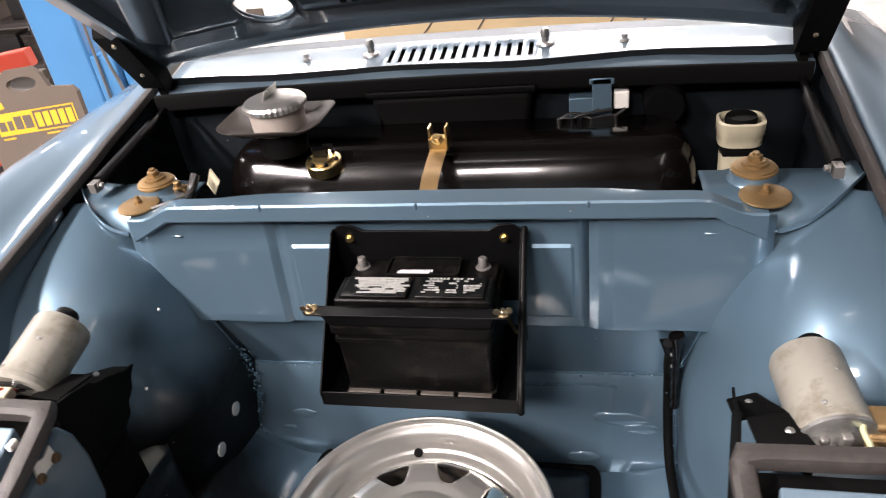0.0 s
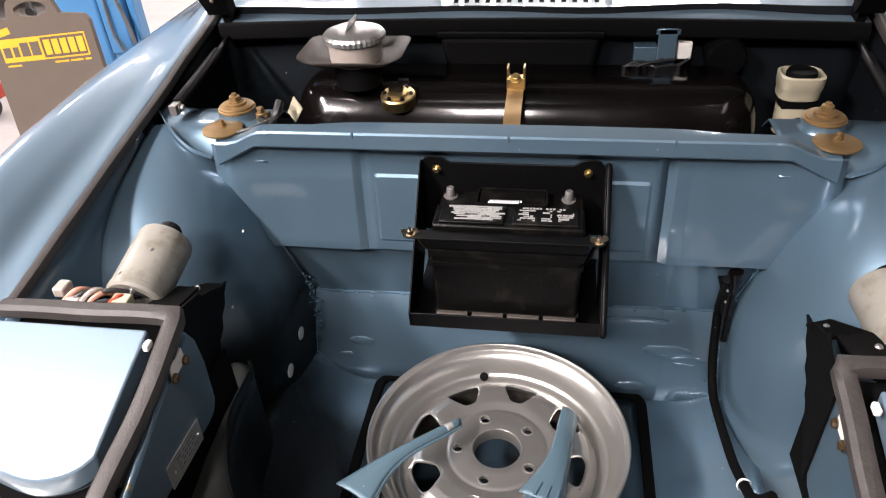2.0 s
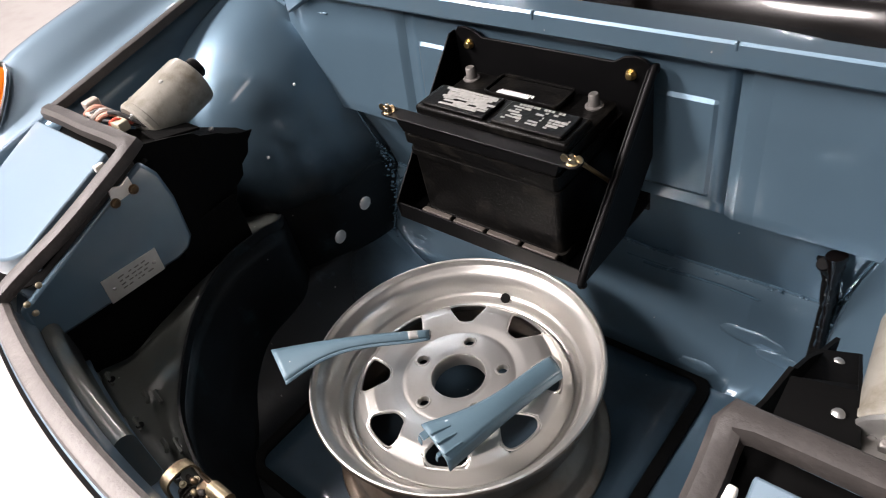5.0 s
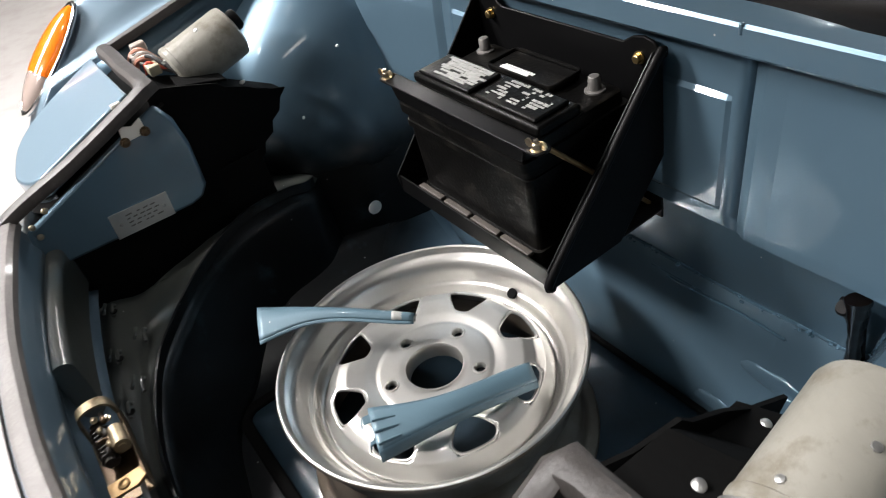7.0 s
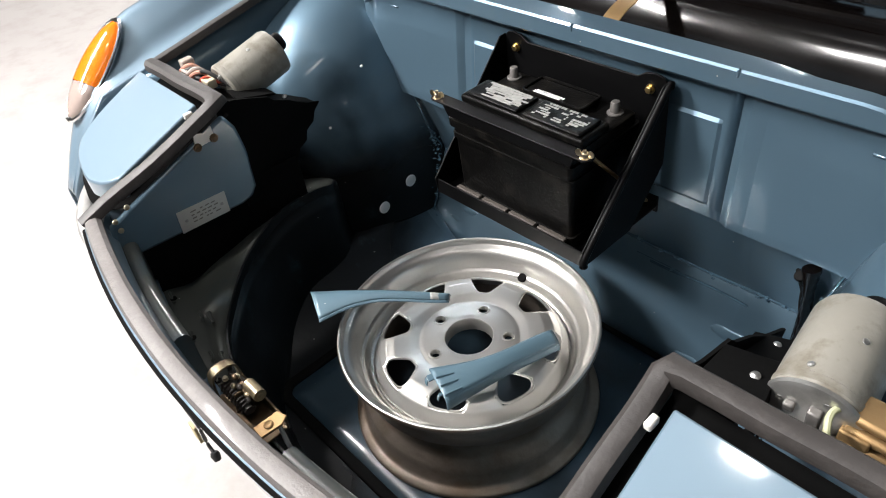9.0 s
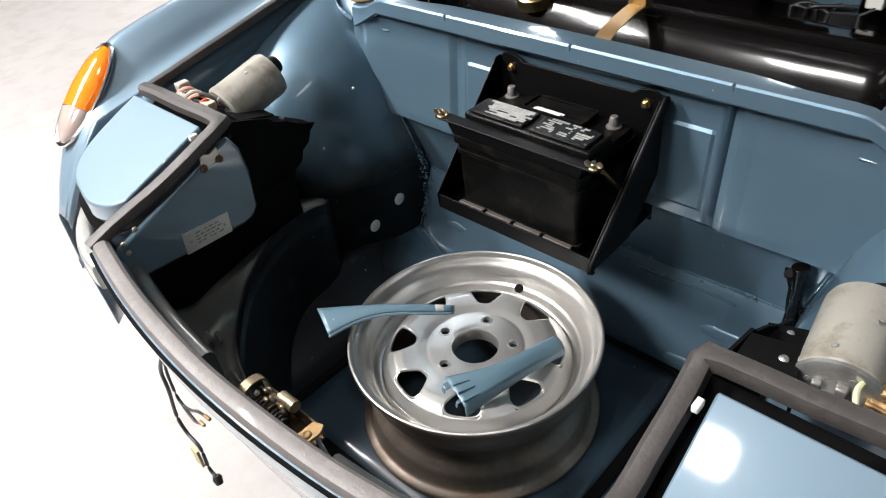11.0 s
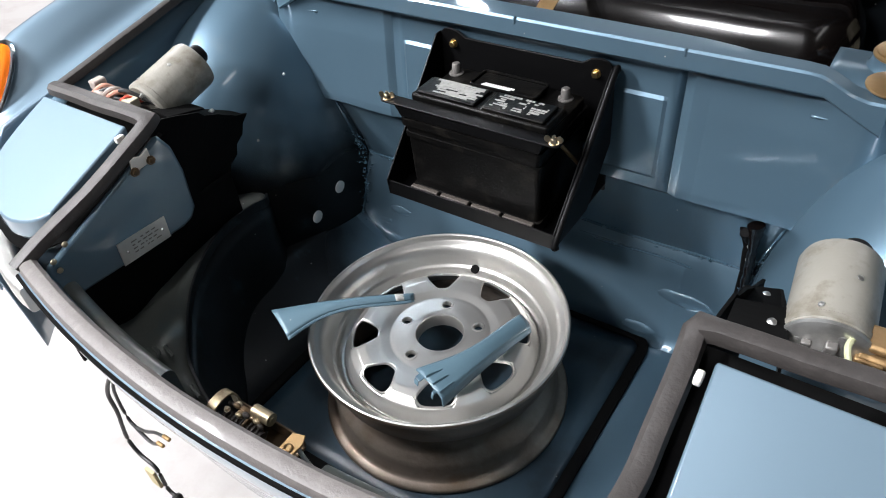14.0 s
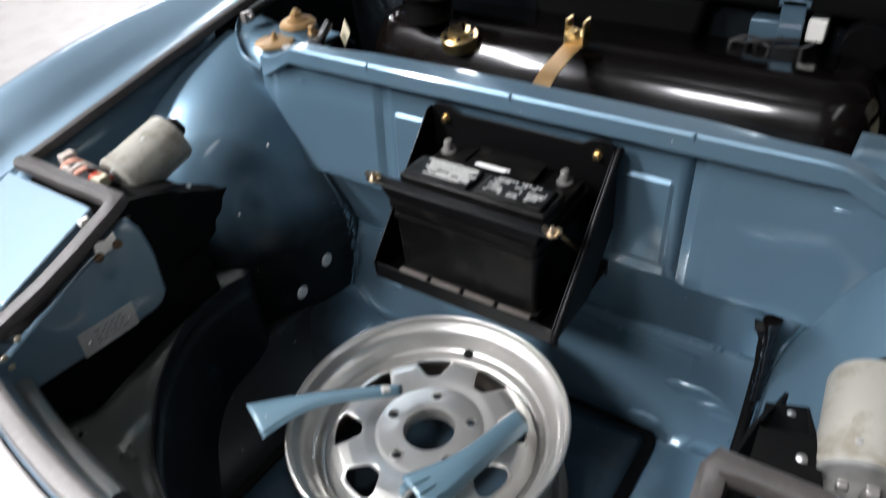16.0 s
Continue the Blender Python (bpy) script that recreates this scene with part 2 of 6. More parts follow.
# ---- building helpers ----
def link_mesh(name, bm, mat, smooth=True, bevel=0.0, solid=0.0, angle=40):
    bmesh.ops.recalc_face_normals(bm, faces=bm.faces[:])
    me = bpy.data.meshes.new(name)
    bm.to_mesh(me)
    bm.free()
    me.materials.append(mat)
    ob = new(name, me)
    if solid:
        s = ob.modifiers.new("thickness", "SOLIDIFY")
        s.thickness, s.offset = solid, -1.0
    if bevel:
        bv = ob.modifiers.new("rounding", "BEVEL")
        bv.width, bv.segments, bv.limit_method, bv.angle_limit = bevel, 2, "ANGLE", radians(35)
    if smooth:
        me.shade_smooth()
        me.set_sharp_from_angle(angle=radians(angle))
    return ob


def part(name, bm, mat, parent, label="", **kw):
    ob = link_mesh(name, bm, mat, **kw)
    ob.parent = parent
    ob.matrix_parent_inverse = parent.matrix_world.inverted()
    if label:
        tagged(ob, label)
    return ob


def thing(name, label, category, place=(0, 0, 0), group="", kind=""):
    ob = new(name)
    ob.empty_display_size = 0.05
    ob.matrix_world = Matrix.Translation(place)
    bpy.context.view_layer.update()
    return tagged(ob, label, category, group, kind)


def box(bm, c, s, m=None):
    mat = (m or Matrix.Identity(4)) @ Matrix.Translation(c) @ Matrix.Diagonal((s[0], s[1], s[2], 1))
    return bmesh.ops.create_cube(bm, size=1.0, matrix=mat)["verts"]


def basis(p0, p1):
    """Axes with z along p0 to p1, at p0."""
    p0, p1 = Vector(p0), Vector(p1)
    return Matrix.Translation(p0) @ (p1 - p0).to_track_quat("Z", "Y").to_matrix().to_4x4()


def lathe(bm, profile, seg=32, m=None, cap=True):
    """Turns (radius, height) pairs round z."""
    m = m or Matrix.Identity(4)
    rings = []
    for r, z in profile:
        rings.append([bm.verts.new(m @ Vector((r * math.cos(2 * math.pi * k / seg), r * math.sin(2 * math.pi * k / seg), z))) for k in range(seg)])
    for a, b in zip(rings, rings[1:]):
        for k in range(seg):
            bm.faces.new((a[k], a[(k + 1) % seg], b[(k + 1) % seg], b[k]))
    if cap:
        if profile[0][0] > 1e-4:
            bm.faces.new(rings[0][::-1])
        if profile[-1][0] > 1e-4:
            bm.faces.new(rings[-1])
    return bm


def rod(bm, p0, p1, r, r2=None, seg=16):
    length = (Vector(p1) - Vector(p0)).length
    return lathe(bm, [(r, 0), (r if r2 is None else r2, length)], seg, basis(p0, p1))


def smooth_path(pts, n=8):
    """Catmull-Rom through the points."""
    pts = [Vector(p) for p in pts]
    q = [2 * pts[0] - pts[1], *pts, 2 * pts[-1] - pts[-2]]
    out = []
    for i in range(1, len(q) - 2):
        a, b, c, d = q[i - 1:i + 3]
        for k in range(n):
            t = k / n
            out.append(0.5 * (2 * b + (c - a) * t + (2 * a - 5 * b + 4 * c - d) * t * t + (3 * b - a - 3 * c + d) * t ** 3))
    out.append(pts[-1])
    return out


def sweep(bm, path, section, up=(0, 0, 1), closed=False, mitre=False):
    """Carries a flat section of (across, up) pairs along a path."""
    path = [Vector(p) for p in path]
    up = Vector(up)
    rings = []
    n = len(path)
    for i, p in enumerate(path):
        if closed:
            d = path[(i + 1) % n] - path[i - 1]
        else:
            d = path[min(i + 1, n - 1)] - path[max(i - 1, 0)]
        d.normalize()
        side = d.cross(up)
        if side.length < 1e-6:
            side = d.cross(Vector((1, 0, 0)))
        side.normalize()
        top = side.cross(d)
        wide = 1.0
        if mitre and 0 < i < n - 1:
            turn = (path[i] - path[i - 1]).normalized().dot((path[(i + 1) % n] - path[i]).normalized())
            wide = min(1.5, 1 / math.sqrt(max(0.3, (1 + turn) / 2)))
        rings.append([bm.verts.new(p + side * (a * wide) + top * b) for a, b in section])
    k = len(section)
    pairs = list(zip(rings, rings[1:])) + ([(rings[-1], rings[0])] if closed else [])
    for a, b in pairs:
        for j in range(k):
            bm.faces.new((a[j], a[(j + 1) % k], b[(j + 1) % k], b[j]))
    if not closed:
        bm.faces.new(rings[0][::-1])
        bm.faces.new(rings[-1])
    return bm


def circle(r, seg=8):
    return [(r * math.cos(2 * math.pi * k / seg), r * math.sin(2 * math.pi * k / seg)) for k in range(seg)]


def tube(bm, pts, r, seg=8, n=6, closed=False):
    return sweep(bm, smooth_path(pts, n) if n else pts, circle(r, seg), closed=closed)


def sheet(bm, f, us, vs):
    """A surface of points f(u, v)."""
    g = [[bm.verts.new(f(u, v)) for v in vs] for u in us]
    for a, b in zip(g, g[1:]):
        for j in range(len(vs) - 1):
            bm.faces.new((a[j], b[j], b[j + 1], a[j + 1]))
    return bm


def steps(a, b, n):
    return [a + (b - a) * k / n for k in range(n + 1)]


def prism(bm, outline, depth):
    """Carries a flat outline of 3D points by depth."""
    depth = Vector(depth)
    a = [bm.verts.new(Vector(p)) for p in outline]
    b = [bm.verts.new(Vector(p) + depth) for p in outline]
    bm.faces.new(a)
    bm.faces.new(b[::-1])
    for k in range(len(a)):
        bm.faces.new((a[k], a[(k + 1) % len(a)], b[(k + 1) % len(a)], b[k]))
    return bm


def hexbolt(bm, p, axis, r, h):
    p, axis = Vector(p), Vector(axis).normalized()
    lathe(bm, [(r * 1.35, 0), (r * 1.35, h * 0.25)], 16, basis(p, p + axis))
    lathe(bm, [(r, h * 0.25), (r, h * 0.9), (r * 0.8, h)], 6, basis(p, p + axis))
    return bm


def lumps(bm, path, count, r0, r1, spread):
    """Scatters small flattened drops along a path."""
    for _ in range(count):
        t = random.random() * (len(path) - 1)
        k = int(t)
        p = path[k].lerp(path[min(k + 1, len(path) - 1)], t - k)
        p = p + Vector((random.gauss(0, 1), random.gauss(0, 1), random.gauss(0, 1))) * spread
        r = r0 + (r1 - r0) * random.random() ** 2
        bmesh.ops.create_icosphere(bm, subdivisions=1, radius=r, matrix=Matrix.Translation(p) @ Matrix.Diagonal((1 + random.random(), 1 + random.random() * 0.6, 0.6, 1)))
    return bm


def smooth01(a, c, v):
    t = max(0.0, min(1.0, (v - a) / (c - a)))
    return t * t * (3 - 2 * t)


def lerp_table(table, v):
    """Reads a table of (key, value) pairs between its keys."""
    if v <= table[0][0]:
        return table[0][1]
    for (a, p), (b, q) in zip(table, table[1:]):
        if v <= b:
            return p + (q - p) * (v - a) / (b - a)
    return table[-1][1]


def rounded_rect(w, h, r, n=5):
    pts = []
    for cx, cy, a in ((w / 2 - r, h / 2 - r, 0), (-w / 2 + r, h / 2 - r, 90), (-w / 2 + r, -h / 2 + r, 180), (w / 2 - r, -h / 2 + r, 270)):
        for k in range(n + 1):
            t = radians(a + 90 * k / n)
            pts.append((cx + r * math.cos(t), cy + r * math.sin(t)))
    return pts


# ---- the garage ----
floor = thing("floor", "pale epoxy-coated concrete garage floor with stains", "floor", kind="structure")
b = bmesh.new()
box(b, (0, 3, -0.1), (24, 24, 0.2))
part("slab", b, FLOORMAT, floor, smooth=False)
# walls and ceiling are out of view, toned dark to limit bounced light
for nm, c, s in (("wall_north", (0, 11.1, CEILING / 2), (24.4, 0.2, CEILING)), ("wall_south", (0, -9.1, CEILING / 2), (24.4, 0.2, CEILING)),
                 ("wall_west", (-12.1, 1, CEILING / 2), (0.2, 20, CEILING)), ("wall_east", (12.1, 1, CEILING / 2), (0.2, 20, CEILING))):
    b = bmesh.new()
    box(b, c, s)
    tagged(link_mesh(nm, b, WALLMAT, smooth=False), "plain grey-beige painted garage wall", "wall", kind="structure")
b = bmesh.new()
box(b, (0, 1, CEILING + 0.1), (24.4, 20.4, 0.2))
tagged(link_mesh("ceiling", b, CEILMAT, smooth=False), "dull grey painted garage ceiling", "ceiling", kind="structure")

# only the first follows from reflections; the others are added, unseen, to brighten surfaces
LIGHTS = [(-2.3, -1.2, 0, 600.0), (-4.8, 3.4, 0, 90.0), (1.8, -0.6, 0, 4.0), (-2.8, 4.8, 90, 200.0), (0.3, 4.9, 90, 220.0), (3.2, 9.5, 90, 330.0), (0.2, 9.5, 90, 330.0), (-2.8, 9.5, 90, 330.0), (-7.0, 5.0, 0, 330.0), (6.2, 5.0, 0, 25.0)]
proto = None
for lx, ly, turn, watts in LIGHTS:
    if proto is None:
        proto = thing("unseen_ceiling_light", "unseen white twin-tube fluorescent ceiling light, lit", "ceiling light", (0, 0, 0), group="ceiling lights")
        b = bmesh.new()
        prism(b, [(-0.16, -1.25, 0), (0.16, -1.25, 0), (0.1, -1.25, 0.08), (-0.1, -1.25, 0.08)], (0, 2.5, 0))
        part("housing", b, LAMPWHITE, proto, smooth=False)
        for dx in (-0.075, 0.075):
            b = bmesh.new()
            rod(b, (dx, -1.2, -0.025), (dx, 1.2, -0.025), 0.02)
            part("tube", b, TUBE, proto, "glowing white fluorescent tube")
        for ey in (-1.22, 1.22):
            b = bmesh.new()
            box(b, (0, ey, -0.012), (0.24, 0.03, 0.05))
            part("end_plate", b, LAMPWHITE, proto, bevel=0.004)
        proto.matrix_world = pose(lx, ly, CEILING - 0.08, 0, 0, turn)
    else:
        copy_thing(proto, pose(lx, ly, CEILING - 0.08, 0, 0, turn))
    area_light("tube_light", pose(lx, ly, CEILING - 0.135, 0, 0, turn), 0.32, 2.4, watts * LAMP, (1.0, 0.97, 0.955))

# wide panel lamp in front of the car
PANEL_AT = (-0.48, -2.3)
panel_lamp = thing("panel_light", "wide white ceiling panel lamp with a glowing diffuser, lit", "ceiling light", (*PANEL_AT, CEILING - 0.1))
b = bmesh.new()
box(b, (*PANEL_AT, CEILING - 0.04), (1.0, 0.76, 0.08))
part("housing", b, LAMPWHITE, panel_lamp, bevel=0.006)
b = bmesh.new()
box(b, (*PANEL_AT, CEILING - 0.083), (0.89, 0.64, 0.006))
part("diffuser", b, TUBE, panel_lamp, "glowing white diffuser", smooth=False)
area_light("panel_lamp_light", pose(*PANEL_AT, CEILING - 0.092), 0.85, 0.6, 150.0 * LAMP, (1.0, 0.97, 0.955))

bulb = thing("ceiling_spotlight", "small round white ceiling lamp, lit", "ceiling light", (0.0, 0.18, CEILING - 0.02))
b = bmesh.new()
lathe(b, [(0.0, 0.0), (0.06, 0.0), (0.10, -0.03), (0.11, -0.07), (0.10, -0.07)], 32, Matrix.Translation((0.0, 0.18, CEILING)), cap=False)
part("housing", b, LAMPWHITE, bulb)
b = bmesh.new()
lathe(b, [(0.0, -0.058), (0.085, -0.058), (0.095, -0.05)], 32, Matrix.Translation((0.0, 0.18, CEILING)), cap=False)
part("diffuser", b, TUBE, bulb, "glowing white diffuser")
area_light("spot_light", pose(0.0, 0.18, CEILING - 0.075, 0, 0, 0), 0.15, 0.15, 17.0 * LAMP, (1.0, 0.97, 0.955))

# ---- the car ----
car = thing("car", "grey-blue vintage sports car with its front hood raised and bumper removed", "car")


def seal_z(y):
    return 0.865 + (y - 0.58) * 0.184


def lid_z(y):
    return 0.878 - (0.555 - y) * 0.40


def lip_y(x):
    return 0.276 + 0.05 * (x / 0.42) ** 2


INFACE = [(0.34, -0.415), (0.545, -0.411), (0.604, -0.416), (0.673, -0.436), (0.753, -0.459), (0.809, -0.483), (0.856, -0.518), (0.885, -0.545), (0.91, -0.58), (0.93, -0.63)]
ARCHFRONT = [(0.34, 0.705), (0.58, 0.71), (0.68, 0.72), (0.76, 0.74), (0.80, 0.76), (0.835, 0.795), (0.865, 0.84), (0.89, 0.895), (0.91, 0.955), (0.93, 1.03)]
RIDGE = [(-0.50, 0.80, 0.575), (-0.465, 0.785, 0.580), (-0.442, 0.768, 0.586), (-0.426, 0.746, 0.593), (-0.420, 0.705, 0.605), (-0.414, 0.62, 0.604), (-0.380, 0.525, 0.580), (-0.31, 0.447, 0.566), (-0.24, 0.398, 0.562), (-0.12, 0.358, 0.56), (0, 0.345, 0.56)]
FOOT = [(-0.46, 0.80), (-0.445, 0.785), (-0.430, 0.765), (-0.416, 0.74), (-0.408, 0.70), (-0.395, 0.62), (-0.35, 0.55), (-0.285, 0.485), (-0.22, 0.44), (-0.11, 0.405), (0, 0.395)]


def both_sides(half):
    return [Vector(p) for p in half] + [Vector((-p[0], *p[1:])) for p in half[-2::-1]]


ridge = smooth_path(both_sides(RIDGE), 5)
foot = smooth_path(both_sides([(x, y, 0.366) for x, y in FOOT]), 5)

# trunk floor
b = bmesh.new()


def floor_point(u, v):
    x, y = u, v
    lift = (0.075 if x < 0 else 0.03) * max(0.0, min(1.0, (abs(x) - 0.30) / 0.13)) ** 1.7
    return Vector((x, y, 0.365 + lift + 0.004 * noise.noise(Vector((x * 7, y * 7, 0)))))


sheet(b, floor_point, steps(-0.46, 0.46, 40), steps(0.38, 0.99, 28))
part("trunk_floor", b, INNER, car, "scuffed blue painted trunk floor", solid=0.003)

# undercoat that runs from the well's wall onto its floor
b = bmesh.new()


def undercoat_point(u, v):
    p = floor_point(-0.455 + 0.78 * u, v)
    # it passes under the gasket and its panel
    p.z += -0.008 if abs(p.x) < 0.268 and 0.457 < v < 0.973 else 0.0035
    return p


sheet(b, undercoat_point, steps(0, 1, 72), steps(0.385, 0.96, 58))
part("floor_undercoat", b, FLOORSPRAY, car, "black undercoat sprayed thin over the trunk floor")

# tub wall with its upright edge
b = bmesh.new()
n = len(ridge)


def tub_point(u, v):
    k = int(u)
    p, q = foot[k], ridge[k]
    r = p.lerp(q, v)
    r.z -= 0.018 * math.sin(math.pi * v) * smooth01(0.96, 0.75, r.y)
    w = noise.noise(Vector((r.x * 9, r.y * 9, r.z * 9))) * 0.004
    return r + Vector((w, w, 0))


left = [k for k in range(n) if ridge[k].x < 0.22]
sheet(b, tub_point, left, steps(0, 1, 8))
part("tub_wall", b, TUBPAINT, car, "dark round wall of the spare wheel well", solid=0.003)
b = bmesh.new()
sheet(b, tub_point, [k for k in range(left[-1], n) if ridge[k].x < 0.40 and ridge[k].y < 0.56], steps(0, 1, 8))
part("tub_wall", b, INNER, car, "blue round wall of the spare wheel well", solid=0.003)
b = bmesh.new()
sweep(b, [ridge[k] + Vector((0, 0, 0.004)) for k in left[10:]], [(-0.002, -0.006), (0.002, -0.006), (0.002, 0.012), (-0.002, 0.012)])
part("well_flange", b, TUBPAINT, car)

# shelf between the well and the nose
b = bmesh.new()
outer = []
for k, p in enumerate(ridge):
    a = p.x / 0.45
    if p.y > 0.60:
        outer.append(Vector((math.copysign(0.66, p.x), p.y, 0.59)))
    else:
        s = (0.60 - p.y) / (0.60 - 0.345)
        x = math.copysign(0.66 * min(1, (1 - s) * 1.55), p.x) if k != n // 2 else 0
        outer.append(Vector((x, lip_y(min(0.6, abs(x))) + 0.03, 0.58)))


def shelf_point(u, v):
    k = int(u)
    r = ridge[k].lerp(outer[k], v)
    r.z += 0.006 * math.sin(v * math.pi * 3)
    return r


sheet(b, shelf_point, [k for k in range(n) if ridge[k].x < 0 or (ridge[k].x < 0.40 and ridge[k].y < 0.56)], steps(0, 1, 10))
part("front_shelf", b, SHELFPAINT, car, "ribbed blue shelf in front of the well", solid=0.003)
for sx in (-1, 1):
    for x, y in ((0.405, 0.372), (0.29, 0.350), (0.176, 0.334), (0.306, 0.394), (0.208, 0.362)):
        b = bmesh.new()
        for k in (-1, 1):
            tube(b, [(sx * (x - 0.012 + 0.009 * k), y - 0.006 * k, 0.588), (sx * x, y + 0.004 - 0.006 * k, 0.593), (sx * (x + 0.012 + 0.009 * k), y + 0.008 - 0.006 * k, 0.588)], 0.003, seg=6, n=3)
        part("shelf_louvre", b, SHELFPAINT, car, "small pressed louvre pair")
    b = bmesh.new()
    for k in (0, 1):
        tube(b, [(sx * (0.428 - 0.014 * k), 0.450, 0.570), (sx * (0.422 - 0.014 * k), 0.475, 0.576), (sx * (0.412 - 0.014 * k), 0.505, 0.570)], 0.004, seg=6, n=3)
    part("shelf_rib", b, SHELFPAINT, car)
    b = bmesh.new()
    sweep(b, [(sx * x, lip_y(x) + 0.036, 0.685 - 0.02 * (x - 0.1)) for x in steps(0.13, 0.42, 16)], rounded_rect(0.026, 0.09, 0.012, 4))
    part("nose_stiffener", b, SHELFPAINT, car, "rounded grey stiffener behind the nose panel")

# nose: inner panel, lip and outer skin
b = bmesh.new()
NOSE = [(0.032, 0.57), (0.024, 0.64), (0.02, 0.70), (0.03, 0.728), (0.016, 0.75), (0.012, 0.768), (-0.012, 0.768), (-0.014, 0.752), (-0.010, 0.72), (0.0, 0.685), (0.012, 0.65), (0.03, 0.625), (0.05, 0.615)]


def nose_point(u, v):
    k = min(int(v), len(NOSE) - 2)
    d, z = Vector(NOSE[k]).lerp(Vector(NOSE[k + 1]), v - k)
    return Vector((u, lip_y(min(abs(u), 0.66)) + d + 0.02 * max(0, abs(u) - 0.42), z))


sheet(b, nose_point, steps(-0.425, 0.425, 44), steps(0, len(NOSE) - 1, 22))
part("nose_panel", b, PAINT, car, "blue front panel with the hood lip", solid=0.003)
for sx in (-1, 1):
    b = bmesh.new()

    def brow_point(u, v):
        x = 0.425 + 0.29 * u
        return Vector((sx * x, lip_y(0.42) + 0.0 + 0.16 * u * u, 0.70 - 0.08 * v)) + Vector((0, 0.02 * v, 0))

    sheet(b, brow_point, steps(0, 1, 10), steps(0, 1, 8))
    part("headlight_surround", b, PAINT, car, "blue skin below the headlight lid", solid=0.003)
    b = bmesh.new()
    sweep(b, [(sx * (0.44 + 0.24 * u), 0.322 + 0.13 * u * u, 0.71 + 0.01 * u) for u in steps(0, 1, 10)], rounded_rect(0.03, 0.05, 0.008, 3))
    part("headlight_rim", b, ALU, car, "bare metal rim below the lid")

# bulkhead with beam, embossed panels and ribs
b = bmesh.new()
WALL = [(0.972, 0.362), (0.985, 0.40), (1.003, 0.45), (1.022, 0.515), (1.034, 0.545), (1.038, 0.552), (1.036, 0.566), (1.028, 0.61), (1.016, 0.68), (1.006, 0.694), (0.986, 0.706),
        (0.9865, 0.718), (0.987, 0.724), (0.9875, 0.729), (0.993, 0.79), (0.9985, 0.8475), (0.999, 0.853), (1.0, 0.858), (1.002, 0.88), (1.004, 0.8995), (1.005, 0.916)]
xs = set(steps(-0.525, 0.525, 28))
for e in (0.232, 0.24, 0.262, 0.267, 0.272, 0.277, 0.280, 0.288, 0.30, 0.2335, 0.2385):
    xs |= {e, -e}
xs = sorted(xs)


def wall_point(x, k):
    y, z = WALL[int(k)]
    a = abs(x)
    panel = smooth01(0.2385, 0.2335, a) * smooth01(0.724, 0.729, z) * smooth01(0.858, 0.853, z)
    rib = smooth01(0.262, 0.277, a) * smooth01(0.46, 0.34, a) * smooth01(0.70, 0.708, z)
    y -= 0.0030 * panel + 0.0075 * rib
    y -= 0.02 * smooth01(0.36, 0.50, a) * smooth01(0.62, 0.80, z)
    return Vector((x, y, z))


sheet(b, wall_point, xs, range(len(WALL)))
part("bulkhead", b, INNER, car, "blue bulkhead with embossed panels behind the battery", solid=0.003, angle=18)
b = bmesh.new()
tube(b, [(x, 1.034 + 0.001 * math.sin(x * 40), 0.556 + 0.002 * math.sin(x * 23)) for x in steps(-0.405, 0.405, 40)], 0.0028, seg=6, n=2)
tube(b, [(x, 1.0245, 0.532 + 0.003 * math.sin(x * 31)) for x in steps(0.13, 0.31, 10)], 0.0024, seg=6, n=2)
lumps(b, [Vector((-0.40, 1.03, 0.557)), Vector((0.40, 1.03, 0.557))], 60, 0.0012, 0.003, 0.0025)
part("seam_bead", b, SEAM, car, "glossy painted seam bead across the bulkhead")
# small pressed swellings and a lap joint low on the bulkhead
for x, y, z, w, h in ((0.312, 1.006, 0.470, 0.034, 0.012), (0.355, 1.001, 0.452, 0.022, 0.010), (0.246, 0.979, 0.392, 0.020, 0.012), (-0.311, 0.9995, 0.449, 0.018, 0.009), (-0.345, 0.990, 0.418, 0.012, 0.006)):
    b = bmesh.new()
    bmesh.ops.create_uvsphere(b, u_segments=20, v_segments=12, radius=1.0)
    for v in b.verts:
        c = v.co * (1 + 0.22 * noise.noise(v.co * 1.7 + Vector((x * 40, 0, 0))))
        v.co = Vector((x + c.x * w * 1.5, y + c.y * 0.0032 + c.z * h * 0.28, z + c.z * h))
    for f in b.faces:
        f.smooth = True
    part("pressed_swelling", b, INNER, car, "glossy pressed swelling in the bulkhead foot")
b = bmesh.new()
sweep(b, [(x, 1.0275 + 0.0008 * noise.noise(Vector((x * 60, 0, 0))), 0.5335 - 0.006 * smooth01(0.2, 0.4, x)) for x in steps(0.10, 0.40, 40)], circle(0.0016, 6))
part("lap_joint", b, SEAM, car, "thin painted lap joint")
b = bmesh.new()


def beam_low(x):
    a = abs(x)
    return 0.9215 if a < 0.44 else 0.9215 - 0.038 * min(1, (a - 0.44) / 0.07)


BEAMK = [(1.006, -0.007), (0.985, -0.005), (0.9725, -0.003), (0.969, 0.001), (0.9702, 0.012), (0.9712, 0.0245), (0.9735, 0.0278), (0.984, 0.0290), (0.993, 0.0300), (1.000, 0.0305), (1.003, 0.026), (1.003, -0.03)]


